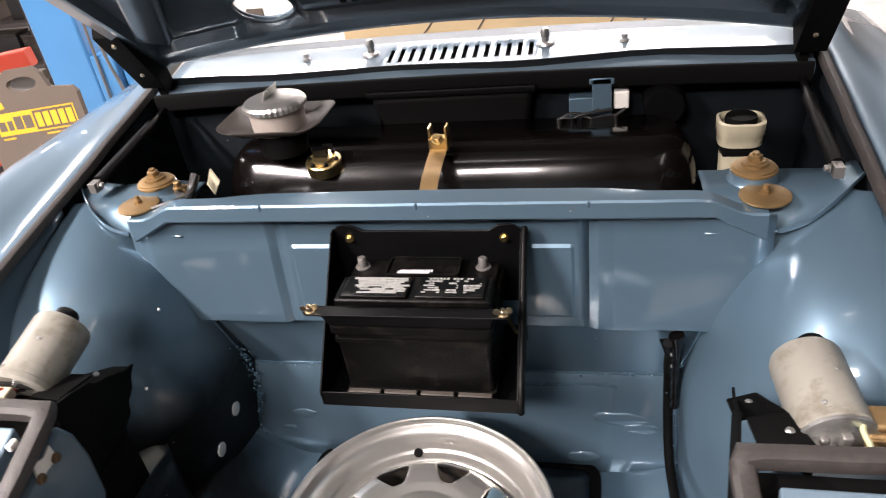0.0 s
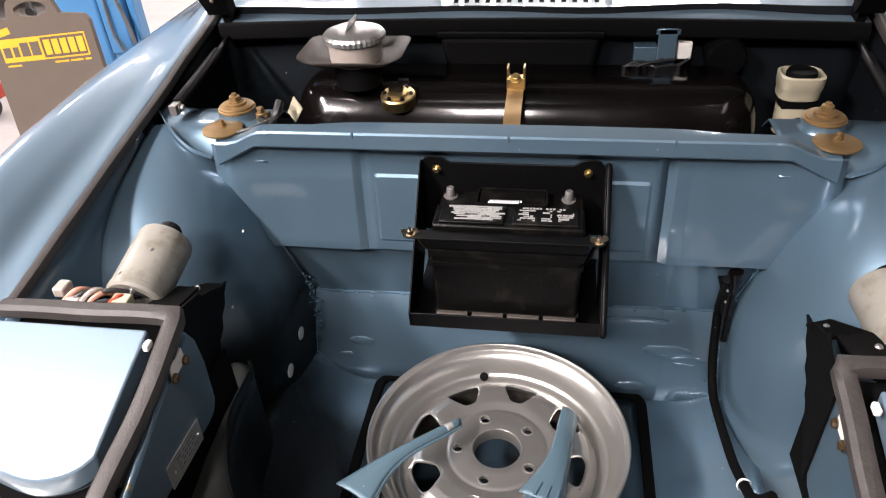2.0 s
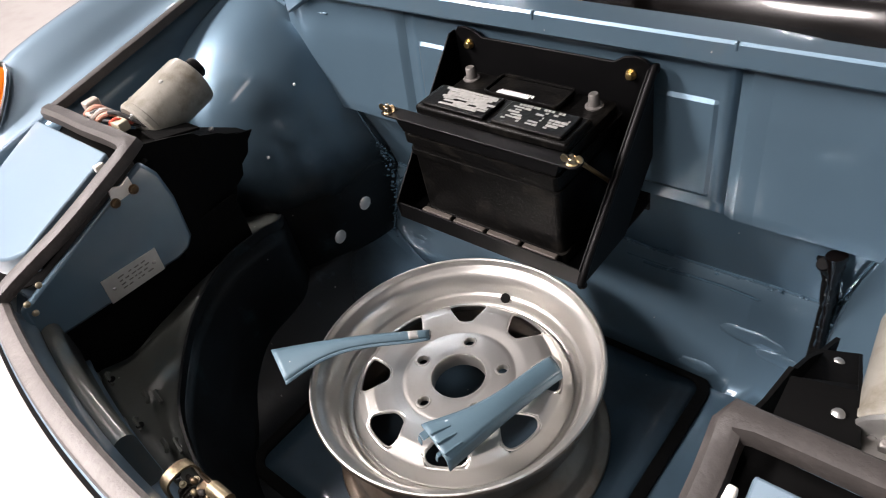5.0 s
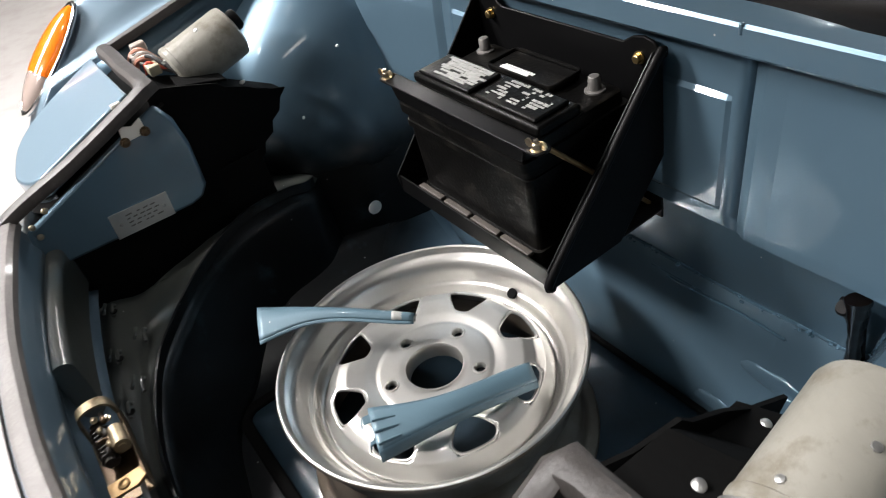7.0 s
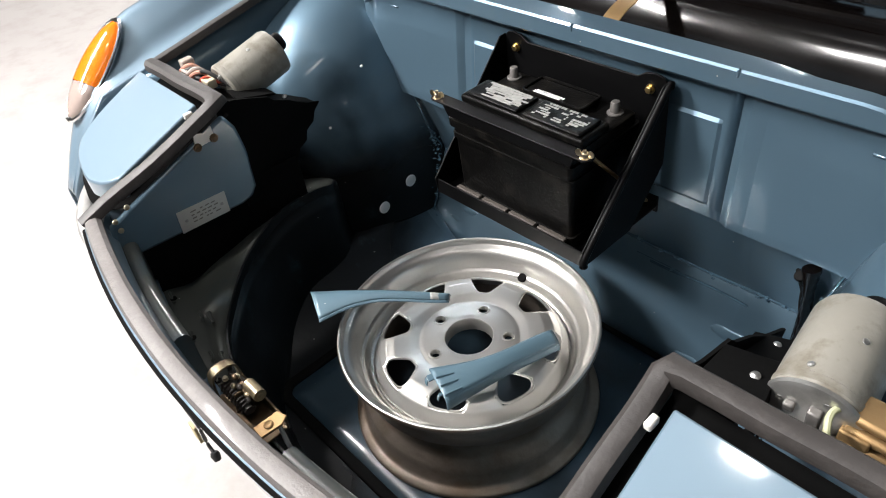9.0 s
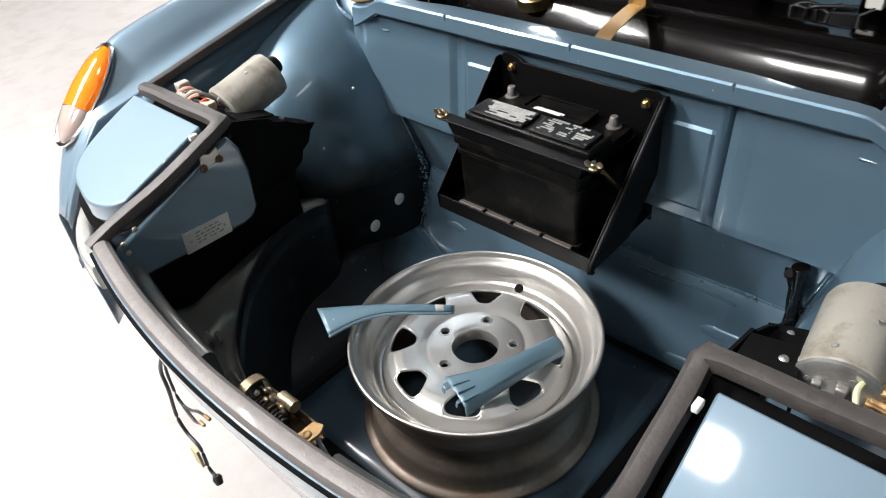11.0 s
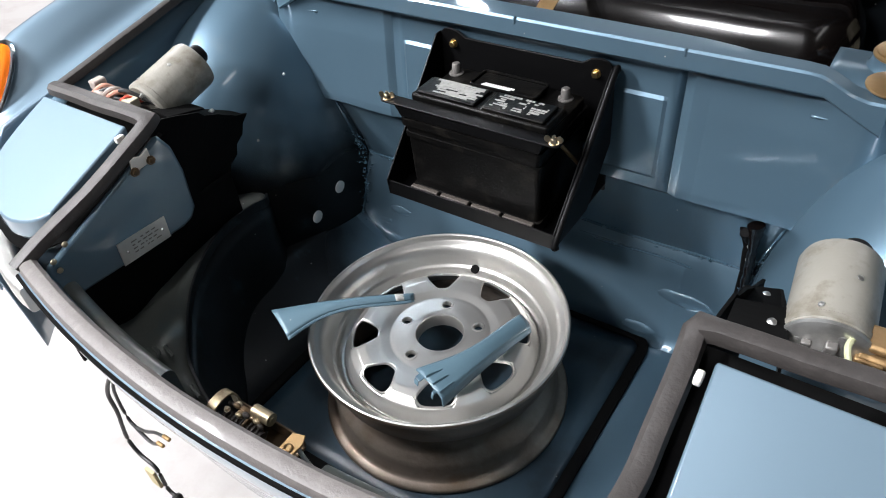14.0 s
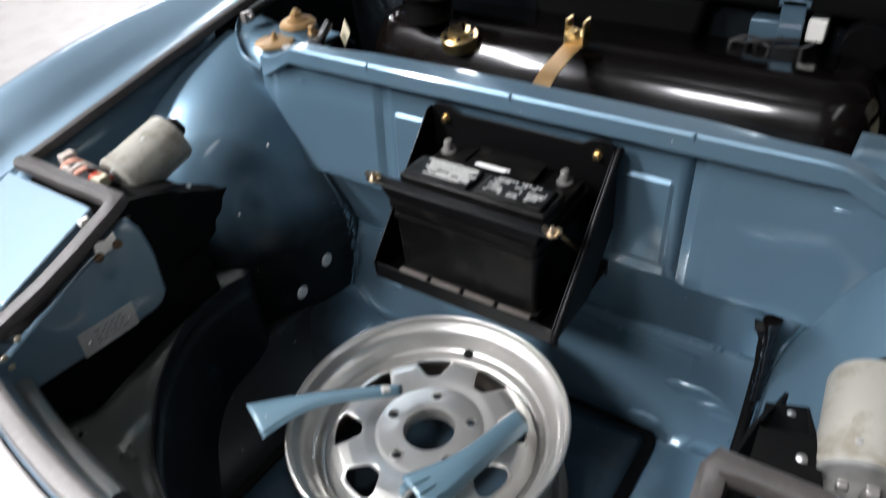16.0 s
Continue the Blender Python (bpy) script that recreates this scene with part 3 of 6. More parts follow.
def beam_point(x, k):
    y, d = BEAMK[int(k)]
    lo = beam_low(x)
    a = abs(x)
    z = (lo + d) if d <= 0.003 else (0.9215 + d - 0.024 * smooth01(0.42, 0.49, a))
    bow = 0.012 * (1 - (x / 0.5) ** 2) * smooth01(5.5, 9, k) if k > 5 else 0.0
    if k > 8:
        z -= 0.012 * smooth01(0.25, 0.48, a)
    return Vector((x, y + bow, z))


sheet(b, beam_point, sorted(set(steps(-0.512, 0.512, 50)) | {0.44, -0.44, 0.49, -0.49}), range(len(BEAMK)))
part("bulkhead_beam", b, INNER, car, "blue folded beam along the bulkhead top", angle=24)
for x in (-0.262, 0.0, 0.262):
    b = bmesh.new()
    box(b, (x, 0.9722, 0.945), (0.004, 0.005, 0.012))
    part("weld_seam", b, INNER, car, bevel=0.0015)

for sx in (-1, 1):
    # wheelhouse dome
    b = bmesh.new()

    def dome_point(z, a):
        xi, yf = lerp_table(INFACE, z), lerp_table(ARCHFRONT, z)
        c, s = max(0.0, math.cos(a)), max(0.0, math.sin(a))
        x = -0.66 + (xi + 0.66) * c ** 0.72
        y = 1.06 - (1.06 - yf) * s ** 0.72
        return Vector((-sx * x, y, z))

    sheet(b, dome_point, [0.345, 0.40, 0.46, 0.52, 0.56, 0.60, 0.64, 0.68, 0.72, 0.755, 0.79, 0.82, 0.845, 0.865, 0.883, 0.9, 0.912, 0.922, 0.93], steps(0, math.pi / 2, 28))
    dome = part("wheelhouse", b, INNER, car, "rounded blue inner wheel housing", solid=0.003)
    sub = dome.modifiers.new("smooth", "SUBSURF")
    sub.levels = sub.render_levels = 1
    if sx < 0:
        # shade of the lower housing, painted on as a black sheet round to the bulkhead
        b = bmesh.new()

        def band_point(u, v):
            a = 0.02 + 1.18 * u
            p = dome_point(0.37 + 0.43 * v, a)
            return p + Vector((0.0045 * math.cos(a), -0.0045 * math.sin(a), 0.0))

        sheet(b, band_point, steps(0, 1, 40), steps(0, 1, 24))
        part("housing_shade", b, HOUSINGSHADE, car, "shade painted as a thin black sheet on the lower wheel housing")
    # seam flange along the dome's foot
    b = bmesh.new()
    sweep(b, smooth_path([(sx * 0.459, 0.992, 0.75), (sx * 0.436, 0.998, 0.68), (sx * 0.414, 1.012, 0.60), (sx * 0.409, 1.028, 0.55), (sx * 0.408, 0.99, 0.44), (sx * 0.407, 0.955, 0.385)], 6),
          circle(0.002, 6))
    part("seam_sealer", b, SEAM, car, "painted seam sealer")
    b = bmesh.new()
    lumps(b, smooth_path([(sx * 0.424, 1.0, 0.63), (sx * 0.408, 1.02, 0.55), (sx * 0.404, 0.985, 0.44), (sx * 0.402, 0.95, 0.385)], 6), 70, 0.0009, 0.0024, 0.005)
    lumps(b, smooth_path([(sx * 0.404, 0.95, 0.40), (sx * 0.40, 0.85, 0.372), (sx * 0.395, 0.74, 0.37)], 6), 26, 0.0012, 0.003, 0.003)
    if sx < 0:
        lumps(b, smooth_path([(-0.412, 1.0, 0.62), (-0.402, 1.012, 0.55), (-0.396, 0.99, 0.47)], 6), 110, 0.0009, 0.0026, 0.0065)
    tagged(part("sealer_lump", b, SEAM, car), "lumpy painted seam sealer", kind="stuff")
    # strut platform
    b = bmesh.new()

    def deck_edge(u):
        return (lerp_table([(0.43, 0.985), (0.54, 0.984), (0.57, 0.987), (0.595, 0.999), (0.62, 1.02), (0.655, 1.062)], u),
                lerp_table([(0.43, 0.884), (0.51, 0.884), (0.54, 0.890), (0.57, 0.904), (0.595, 0.919), (0.62, 0.931), (0.655, 0.938)], u))

    def deck_point(u, v):
        y0, z0 = deck_edge(u)
        y = y0 + (1.135 - y0) * v
        top = 0.929 + 0.012 * smooth01(0.60, 0.655, u)
        return Vector((sx * u, y, z0 + (top - z0) * smooth01(0.0, 0.05, y - y0) - 0.03 * smooth01(1.10, 1.135, y)))

    sheet(b, deck_point, steps(0.43, 0.655, 22), [0, 0.03, 0.06, 0.09, 0.12, 0.15, 0.18, 0.22, 0.26, 0.35, 0.45, 0.6, 0.8, 1.0])
    part("strut_platform", b, INNER, car, "blue strut tower platform", solid=0.003)
    b = bmesh.new()
    sweep(b, smooth_path([Vector((sx * u, deck_edge(u)[0] - 0.002, deck_edge(u)[1] + 0.002)) for u in (0.53, 0.55, 0.57, 0.595, 0.62, 0.655)], 4), rounded_rect(0.003, 0.009, 0.0012, 2))
    part("platform_flange", b, INNER, car)
    b = bmesh.new()
    lathe(b, [(0.066, 0.924), (0.060, 0.931), (0.048, 0.935), (0.039, 0.939), (0.035, 0.945), (0.034, 0.955), (0.030, 0.957), (0.0, 0.957)], 32, Matrix.Translation((sx * 0.505, 1.072, -0.012)))
    part("strut_tower_cap", b, INNER, car)
    b = bmesh.new()
    lathe(b, [(0.0, 0.955), (0.032, 0.955), (0.034, 0.957), (0.034, 0.9595), (0.031, 0.961), (0.031, 0.9635), (0.028, 0.9655), (0.019, 0.966), (0.019, 0.970), (0.015, 0.9715), (0.0, 0.9715)], 32, Matrix.Translation((sx * 0.505, 1.07, -0.012)))
    hexbolt(b, (sx * 0.505, 1.07, 0.958), (0, 0, 1), 0.0105, 0.012)
    rod(b, (sx * 0.505, 1.07, 0.968), (sx * 0.505, 1.07, 0.974), 0.005)
    part("strut_nut_plate", b, ZINC, car, "yellow zinc plated strut washer and nut")
    b = bmesh.new()
    lathe(b, [(0.0, 0.929), (0.034, 0.929), (0.036, 0.931), (0.036, 0.9335), (0.033, 0.935), (0.012, 0.9365), (0.0, 0.9365)], 32, Matrix.Translation((sx * 0.512, 1.012, 0)))
    hexbolt(b, (sx * 0.512, 1.014, 0.936), (0, 0, 1), 0.006, 0.007)
    rod(b, (sx * 0.512, 1.014, 0.940), (sx * 0.512, 1.014, 0.949), 0.004)
    part("adjuster_plate", b, ZINC, car, "round yellow zinc plate with a stud")
    # inner side of the rear well
    b = bmesh.new()

    def side_point(y, v):
        return Vector((sx * (0.664 - 0.03 * (1 - v)), y, 0.56 + (seal_z(y) - 0.005 - 0.56) * v))

    sheet(b, side_point, steps(0.56, 1.0, 10), steps(0, 1, 8))
    part("inner_fender", b, INNER, car, "blue inner fender panel", solid=0.003)
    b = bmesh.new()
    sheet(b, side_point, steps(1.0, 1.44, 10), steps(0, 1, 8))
    part("rear_inner_fender", b, REARPAINT, car, "near-black inner fender beside the tank", solid=0.003)

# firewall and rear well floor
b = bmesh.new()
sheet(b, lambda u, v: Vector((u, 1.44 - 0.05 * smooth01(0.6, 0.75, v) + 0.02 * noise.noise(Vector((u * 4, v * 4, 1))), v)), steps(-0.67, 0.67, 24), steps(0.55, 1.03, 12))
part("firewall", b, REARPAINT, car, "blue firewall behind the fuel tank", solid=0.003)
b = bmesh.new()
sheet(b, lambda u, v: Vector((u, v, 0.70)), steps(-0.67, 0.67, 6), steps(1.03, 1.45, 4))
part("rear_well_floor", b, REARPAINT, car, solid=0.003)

# cowl
b = bmesh.new()
COWL = [(1.385, 0.978), (1.362, 0.984), (1.354, 0.994), (1.355, 1.006), (1.364, 1.0145), (1.395, 1.0195), (1.423, 1.0242), (1.480, 1.0335), (1.51, 1.036), (1.58, 1.034)]


def cowl_curve(x):
    return 1 - (abs(x) / 0.66) ** 2


def cowl_point(x, k):
    y, z = COWL[int(k)]
    return Vector((x, y + 0.012 * cowl_curve(x) - 0.008, z - 0.006 + 0.007 * cowl_curve(x)))


VENTS = [(-0.150 + 0.0223 * k) for k in range(14)]
cowl_x = sorted(set(steps(-0.645, 0.645, 40)) | {x for x in VENTS} | {x + 0.0095 for x in VENTS})
grid = [[cowl_point(x, k) for k in range(len(COWL))] for x in cowl_x]
vs = [[b.verts.new(p) for p in row] for row in grid]
for i, (r0, r1) in enumerate(zip(vs, vs[1:])):
    mid = (cowl_x[i] + cowl_x[i + 1]) / 2
    slot = any(x < mid < x + 0.0095 for x in VENTS)
    for k in range(len(COWL) - 1):
        if slot and k == 6:
            continue
        b.faces.new((r0[k], r1[k], r1[k + 1], r0[k + 1]))
part("cowl", b, PAINT, car, "blue cowl panel with a row of vent slots", solid=0.003)
# black box added below the slots so that they stay dark
b = bmesh.new()
box(b, (0.0, 1.475, 0.994), (0.40, 0.13, 0.05))
part("vent_blackout", b, HOLE, car, "black box added below the slots to keep them dark", smooth=False)
b = bmesh.new()
sweep(b, [cowl_point(x, 3) + Vector((0, -0.006, -0.007)) for x in steps(-0.64, 0.64, 30)], rounded_rect(0.014, 0.036, 0.005, 3))
part("cowl_seal", b, FLATBLACK, car, "black rubber strip along the cowl edge")
for x in (-0.191, 0.172):
    b = bmesh.new()
    p = cowl_point(x, 7)
    lathe(b, [(0.018, 0), (0.016, 0.004), (0.008, 0.006), (0.007, 0.014), (0.009, 0.016), (0.009, 0.026), (0.006, 0.032), (0.0, 0.034)], 16, Matrix.Translation((x, p.y - 0.015, p.z - 0.003)))
    part("cowl_pin", b, STEEL, car, "dark steel wiper spindle")
for x in (-0.334, 0.325):
    b = bmesh.new()
    p = cowl_point(x, 7)
    lathe(b, [(0.009, 0), (0.008, 0.004), (0.005, 0.006), (0.006, 0.014), (0.0, 0.016)], 12, Matrix.Translation((x, p.y - 0.02, p.z - 0.003)))
    part("washer_jet", b, STEEL, car, "small dark washer jet")

# fenders
CREST = [(0.36, 0.70), (0.39, 0.745), (0.42, 0.785), (0.47, 0.845), (0.53, 0.900), (0.57, 0.925), (0.62, 0.942), (0.75, 0.962), (0.9, 0.977), (1.1, 0.986), (1.3, 0.988), (1.75, 0.985)]
SIDE = [(0.36, 0.735), (0.40, 0.775), (0.45, 0.81), (0.52, 0.84), (0.60, 0.855), (0.80, 0.872), (1.75, 0.88)]
for sx, nm in ((-1, "fender"), (1, "fender")):
    b = bmesh.new()
    ysec = [0.36, 0.375, 0.39, 0.41, 0.43, 0.455, 0.48, 0.51, 0.54, 0.57, 0.61, 0.66, 0.72, 0.8, 0.9, 1.0, 1.1, 1.2, 1.3, 1.4, 1.5, 1.62, 1.75]

    def fender_section(y):
        zc, xo = lerp_table(CREST, y), lerp_table(SIDE, y)
        zi = min(seal_z(y), lid_z(y)) if y < 0.6 else seal_z(y)
        xi = 0.672
        if y < 0.6:
            zi = min(zi, zc - 0.004)
        rise = smooth01(0.5, 0.7, y)
        return smooth_path([(xi, y, zi - 0.02), (xi + 0.001, y, zi), (xi + 0.012, y, zi + 0.006 * rise), (xi + (xo - xi) * 0.2, y, zi + (zc - zi) * (0.25 - 0.17 * rise) + 0.002), (xi + (xo - xi) * 0.36, y, zi + (zc - zi) * 0.62),
                            (xi + (xo - xi) * 0.56, y, zc), (xi + (xo - xi) * 0.80, y, zc - 0.018), (xo - 0.008, y, zc - 0.065), (xo, y, zc - 0.15), (xo - 0.01, y, 0.58), (xo - 0.04, y, 0.42)], 5)

    rings = [[b.verts.new((sx * p.x, p.y, p.z)) for p in fender_section(y)] for y in ysec]
    for r0, r1 in zip(rings, rings[1:]):
        for k in range(len(r0) - 1):
            b.faces.new((r0[k], r1[k], r1[k + 1], r0[k + 1]))
    f = part(nm, b, PAINT, car, "glossy blue front fender", solid=0.003)
    # turn signal on the tip
    bottom, top = Vector((sx * 0.735, 0.424, 0.808)), Vector((sx * 0.766, 0.580, 0.932))
    axis = (top - bottom).normalized()
    out = Vector((-sx * 0.12, -0.60, 0.79)).normalized()
    out = (out - axis * out.dot(axis)).normalized()
    side = axis.cross(out)
    mid = (top + bottom) / 2
    frame_m = Matrix(((side.x, axis.x, out.x, mid.x), (side.y, axis.y, out.y, mid.y), (side.z, axis.z, out.z, mid.z), (0, 0, 0, 1)))
    half = (top - bottom).length / 2

    def lens(bm, a0, a1, h, grow):
        us = steps(a0, a1, 14)
        def lp(u, v):
            w = 0.040 * math.sqrt(max(0.0, 1 - (u * 0.985) ** 2)) * grow
            return frame_m @ Vector((w * math.sin(v), u * half * grow, h * math.cos(v) * math.sqrt(max(0.02, 1 - (u * 0.95) ** 2)) - 0.004))
        return sheet(bm, lp, us, steps(-math.pi / 2, math.pi / 2, 12))

    sig = bmesh.new()
    sweep(sig, [frame_m @ Vector((0.042 * math.cos(a), half * 1.03 * math.sin(a), -0.002)) for a in steps(0, 2 * math.pi * 23 / 24, 23)], circle(0.0045, 8), up=out, closed=True)
    ts = part("turn_signal", sig, CHROME, car, "chrome-rimmed turn signal")
    b = bmesh.new()
    lens(b, -0.32, 1.0, 0.024, 0.97)
    part("amber_lens", b, ORANGE, ts, "orange lens")
    b = bmesh.new()
    lens(b, -1.0, -0.33, 0.023, 0.97)
    part("clear_lens", b, CLEAR, ts, "clear greyish lens")

# road wheels in the wheel arches
for sx in (-1, 1):
    m = pose(sx * 0.70, 1.03, 0.302, 0, 90, 0)
    b = bmesh.new()
    lathe(b, [(0.195, -0.075), (0.24, -0.085), (0.285, -0.08), (0.300, -0.06), (0.302, 0.0), (0.300, 0.06), (0.285, 0.08), (0.24, 0.085), (0.195, 0.075)], 48, m, cap=False)
    rw = part("road_wheel", b, WIRE, car, "black rubber tyre in the wheel arch")
    b = bmesh.new()
    lathe(b, [(0.197, -0.07), (0.185, -0.06), (0.185, 0.02), (0.12, 0.03), (0.06, 0.02), (0.0, 0.02)], 40, m, cap=False)
    part("rim", b, SILVER, rw, "silver steel rim", solid=0.003)

# hood, raised
TILT_HOOD = radians(50)


def hood_m(x, s, d):
    """A point of the hood: across, up along it, and out of its underside."""
    low = 1.088 + 0.055 * (1 - (x / 0.62) ** 2)
    return Vector((x, 1.375 - (s * math.sin(TILT_HOOD)) - d * math.cos(TILT_HOOD), low + s * math.cos(TILT_HOOD) - d * math.sin(TILT_HOOD)))


b = bmesh.new()
HOOD_HOLE = (-0.315, 0.115, 0.056)


def holed_sheet(bm, fn, us, vs, cx, cy, r):
    """A sheet with a round opening through it."""
    half = r + 0.012
    us = sorted([u for u in us if abs(u - cx) > half + 0.004] + steps(cx - half, cx + half, 8))
    vs = sorted([v for v in vs if abs(v - cy) > half + 0.004] + steps(cy - half, cy + half, 8))
    grid = [[bm.verts.new(fn(u, v)) for v in vs] for u in us]
    i0, j0 = us.index(cx - half), vs.index(cy - half)
    for i in range(len(us) - 1):
        for j in range(len(vs) - 1):
            if not (i0 <= i < i0 + 8 and j0 <= j < j0 + 8):
                bm.faces.new((grid[i][j], grid[i + 1][j], grid[i + 1][j + 1], grid[i][j + 1]))
    for row in grid[i0 + 1:i0 + 8]:
        for v in row[j0 + 1:j0 + 8]:
            bm.verts.remove(v)
    edge = [(i0 + k, j0) for k in range(8)] + [(i0 + 8, j0 + k) for k in range(8)] + [(i0 + 8 - k, j0 + 8) for k in range(8)] + [(i0, j0 + 8 - k) for k in range(8)]
    ring = []
    for i, j in edge:
        d = Vector((us[i] - cx, vs[j] - cy)).normalized() * r
        ring.append(bm.verts.new(fn(cx + d.x, cy + d.y)))
    for k in range(len(edge)):
        a, c = edge[k], edge[(k + 1) % len(edge)]
        bm.faces.new((grid[a[0]][a[1]], grid[c[0]][c[1]], ring[(k + 1) % len(edge)], ring[k]))


holed_sheet(b, lambda x, s: hood_m(x * (1 - 0.06 * max(0.0, s - 0.2)), s, 0.006 - 0.022 * smooth01(0.0, 0.3, s - 0.2)), steps(-0.635, 0.635, 32), steps(-0.01, 1.10, 16), *HOOD_HOLE)
hood = part("hood", b, PAINT, car, "raised blue front hood", solid=0.004)
b = bmesh.new()


def inner_skin(x, s):
    rim = 0.028
    if abs(x) < 0.585 and s > 0.055:
        rim = 0.012
    return hood_m(x, s, rim)


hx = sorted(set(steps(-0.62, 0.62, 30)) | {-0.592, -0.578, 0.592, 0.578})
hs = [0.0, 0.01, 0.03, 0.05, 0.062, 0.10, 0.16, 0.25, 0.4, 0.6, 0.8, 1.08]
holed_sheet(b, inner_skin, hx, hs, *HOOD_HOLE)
part("hood_inner_frame", b, SHADEDBLUE, hood, "blue pressed inner frame", solid=0.003)
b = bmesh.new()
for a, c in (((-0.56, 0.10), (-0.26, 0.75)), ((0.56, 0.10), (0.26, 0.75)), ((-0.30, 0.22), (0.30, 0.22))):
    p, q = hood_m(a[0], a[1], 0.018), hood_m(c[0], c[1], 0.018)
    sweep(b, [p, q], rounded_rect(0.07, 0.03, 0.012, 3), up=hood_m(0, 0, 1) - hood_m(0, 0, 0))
part("hood_brace", b, SHADEDBLUE, hood, "pressed cross brace")
b = bmesh.new()
for k in range(17):
    x = -0.17 + 0.0215 * k
    box(b, (0, 0, 0), (0.011, 0.07, 0.006), Matrix.Translation(hood_m(x, 0.12, 0.014)) @ Matrix.Rotation(radians(90) + TILT_HOOD, 4, "X"))
part("hood_vent_slot", b, HOLE, hood, "row of dark vent slots", smooth=False)
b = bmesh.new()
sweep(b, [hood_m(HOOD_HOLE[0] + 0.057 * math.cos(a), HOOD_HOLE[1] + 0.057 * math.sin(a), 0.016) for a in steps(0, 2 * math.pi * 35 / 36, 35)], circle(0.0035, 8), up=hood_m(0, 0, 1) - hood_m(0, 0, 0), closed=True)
part("opening_lip", b, SHADEDBLUE, hood, "rolled lip round the opening")
for sx in (-1, 1):
    b = bmesh.new()
    prism(b, [(sx * 0.655, 1.335, 1.03), (sx * 0.655, 1.238, 1.165), (sx * 0.655, 1.25, 1.19), (sx * 0.655, 1.285, 1.175), (sx * 0.655, 1.365, 1.065)], (-sx * 0.052, 0, 0))
    prism(b, [(sx * 0.632, 1.40, 0.985), (sx * 0.632, 1.355, 0.985), (sx * 0.632, 1.345, 1.045), (sx * 0.632, 1.38, 1.07)], (-sx * 0.016, 0, 0))
    hg = part("hood_hinge", b, FLATBLACK, car, "black steel hood hinge arm", bevel=0.001)
    for y, z in ((1.268, 1.155), (1.322, 1.080)):
        b = bmesh.new()
        hexbolt(b, (sx * 0.626, y - 0.014, z - 0.010), (0, -0.8, -0.6), 0.0045, 0.005)
        part("hinge_bolt", b, PALEZINC, hg, "small pale bolt head")
    b = bmesh.new()
    rod(b, (sx * 0.615, 1.06, 0.955), (sx * 0.62, 1.27, 0.975), 0.011)
    rod(b, (sx * 0.62, 1.27, 0.975), (sx * 0.625, 1.36, 0.985), 0.006)
    st = part("hood_strut", b, BLACK, car, "black torsion rod beside the strut tower")
    b = bmesh.new()
    box(b, (sx * 0.613, 1.047, 0.953), (0.014, 0.022, 0.018))
    hexbolt(b, (sx * 0.602, 1.045, 0.957), (-sx, 0, 0), 0.005, 0.008)
    part("rod_clip", b, DULLSTEEL, st, "dark steel clip", bevel=0.002)

# trunk seal; the right headlight sits slightly lower and further out
SHIFT = {-1: (0.0, 0.0, -0.010), 1: (0.014, 0.010, -0.030)}
b = bmesh.new()
SECTION = [(-0.0132, -0.006), (0.0132, -0.006), (0.0136, 0.0), (0.0105, 0.009), (0.0035, 0.012), (-0.007, 0.0115), (-0.0128, 0.006)]
sweep(b, [(x, lip_y(x) + 0.004, 0.772 + 0.006 * noise.noise(Vector((x * 9, 0, 0))) * 0.4) for x in steps(-0.428, 0.428, 50)], SECTION)
part("front_seal", b, FRONTRUBBER, car, "weathered brown rubber seal on the nose lip")
# the groove's shade, drawn as a black cord along the lip
b = bmesh.new()
sweep(b, [(x, lip_y(x) - 0.0135, 0.7655) for x in steps(-0.425, 0.425, 40)], circle(0.0032, 6))
part("groove_shade", b, FLATBLACK, car, "black cord painted in for the shaded groove between seal and lip")
for sx in (-1, 1):
    b = bmesh.new()
    ex, ey, ez = SHIFT[sx]

    def jitter(p):
        return Vector(p) + Vector((noise.noise(Vector(p) * 11), noise.noise(Vector(p) * 13), 0)) * 0.0025
    run = [(x + ex * k, y + ey * k, z + ez * k) for x, y, z, k in ((q.x, q.y, q.z, smooth01(0.32, 0.45, q.y)) for q in smooth_path([(0.428, 0.318, 0.772), (0.420, 0.39, 0.806), (0.413, 0.48, 0.843), (0.411, 0.560, 0.8735)], 8))]
    run += [(0.4108 + ex, 0.576 + ey, 0.881 + ez), (0.4125 + ex, 0.5815 + ey, 0.8834 + ez)]
    run += [(x + ex, 0.582 + ey, 0.8835 + ez * (1 - (x - 0.4) * 3) - 0.05 * (x - 0.41)) for x in steps(0.43, 0.668, 13)]
    sweep(b, [jitter((sx * x, y, z)) for x, y, z in run], SECTION, mitre=True)
    sweep(b, [jitter((sx * 0.659, y, seal_z(y) + 0.003)) for y in steps(0.59, 1.40, 40)], [(a * 0.62, c * 0.9) for a, c in SECTION])
    part("side_seal", b, RUBBER, car, "weathered brown rubber seal round the headlight and fender")

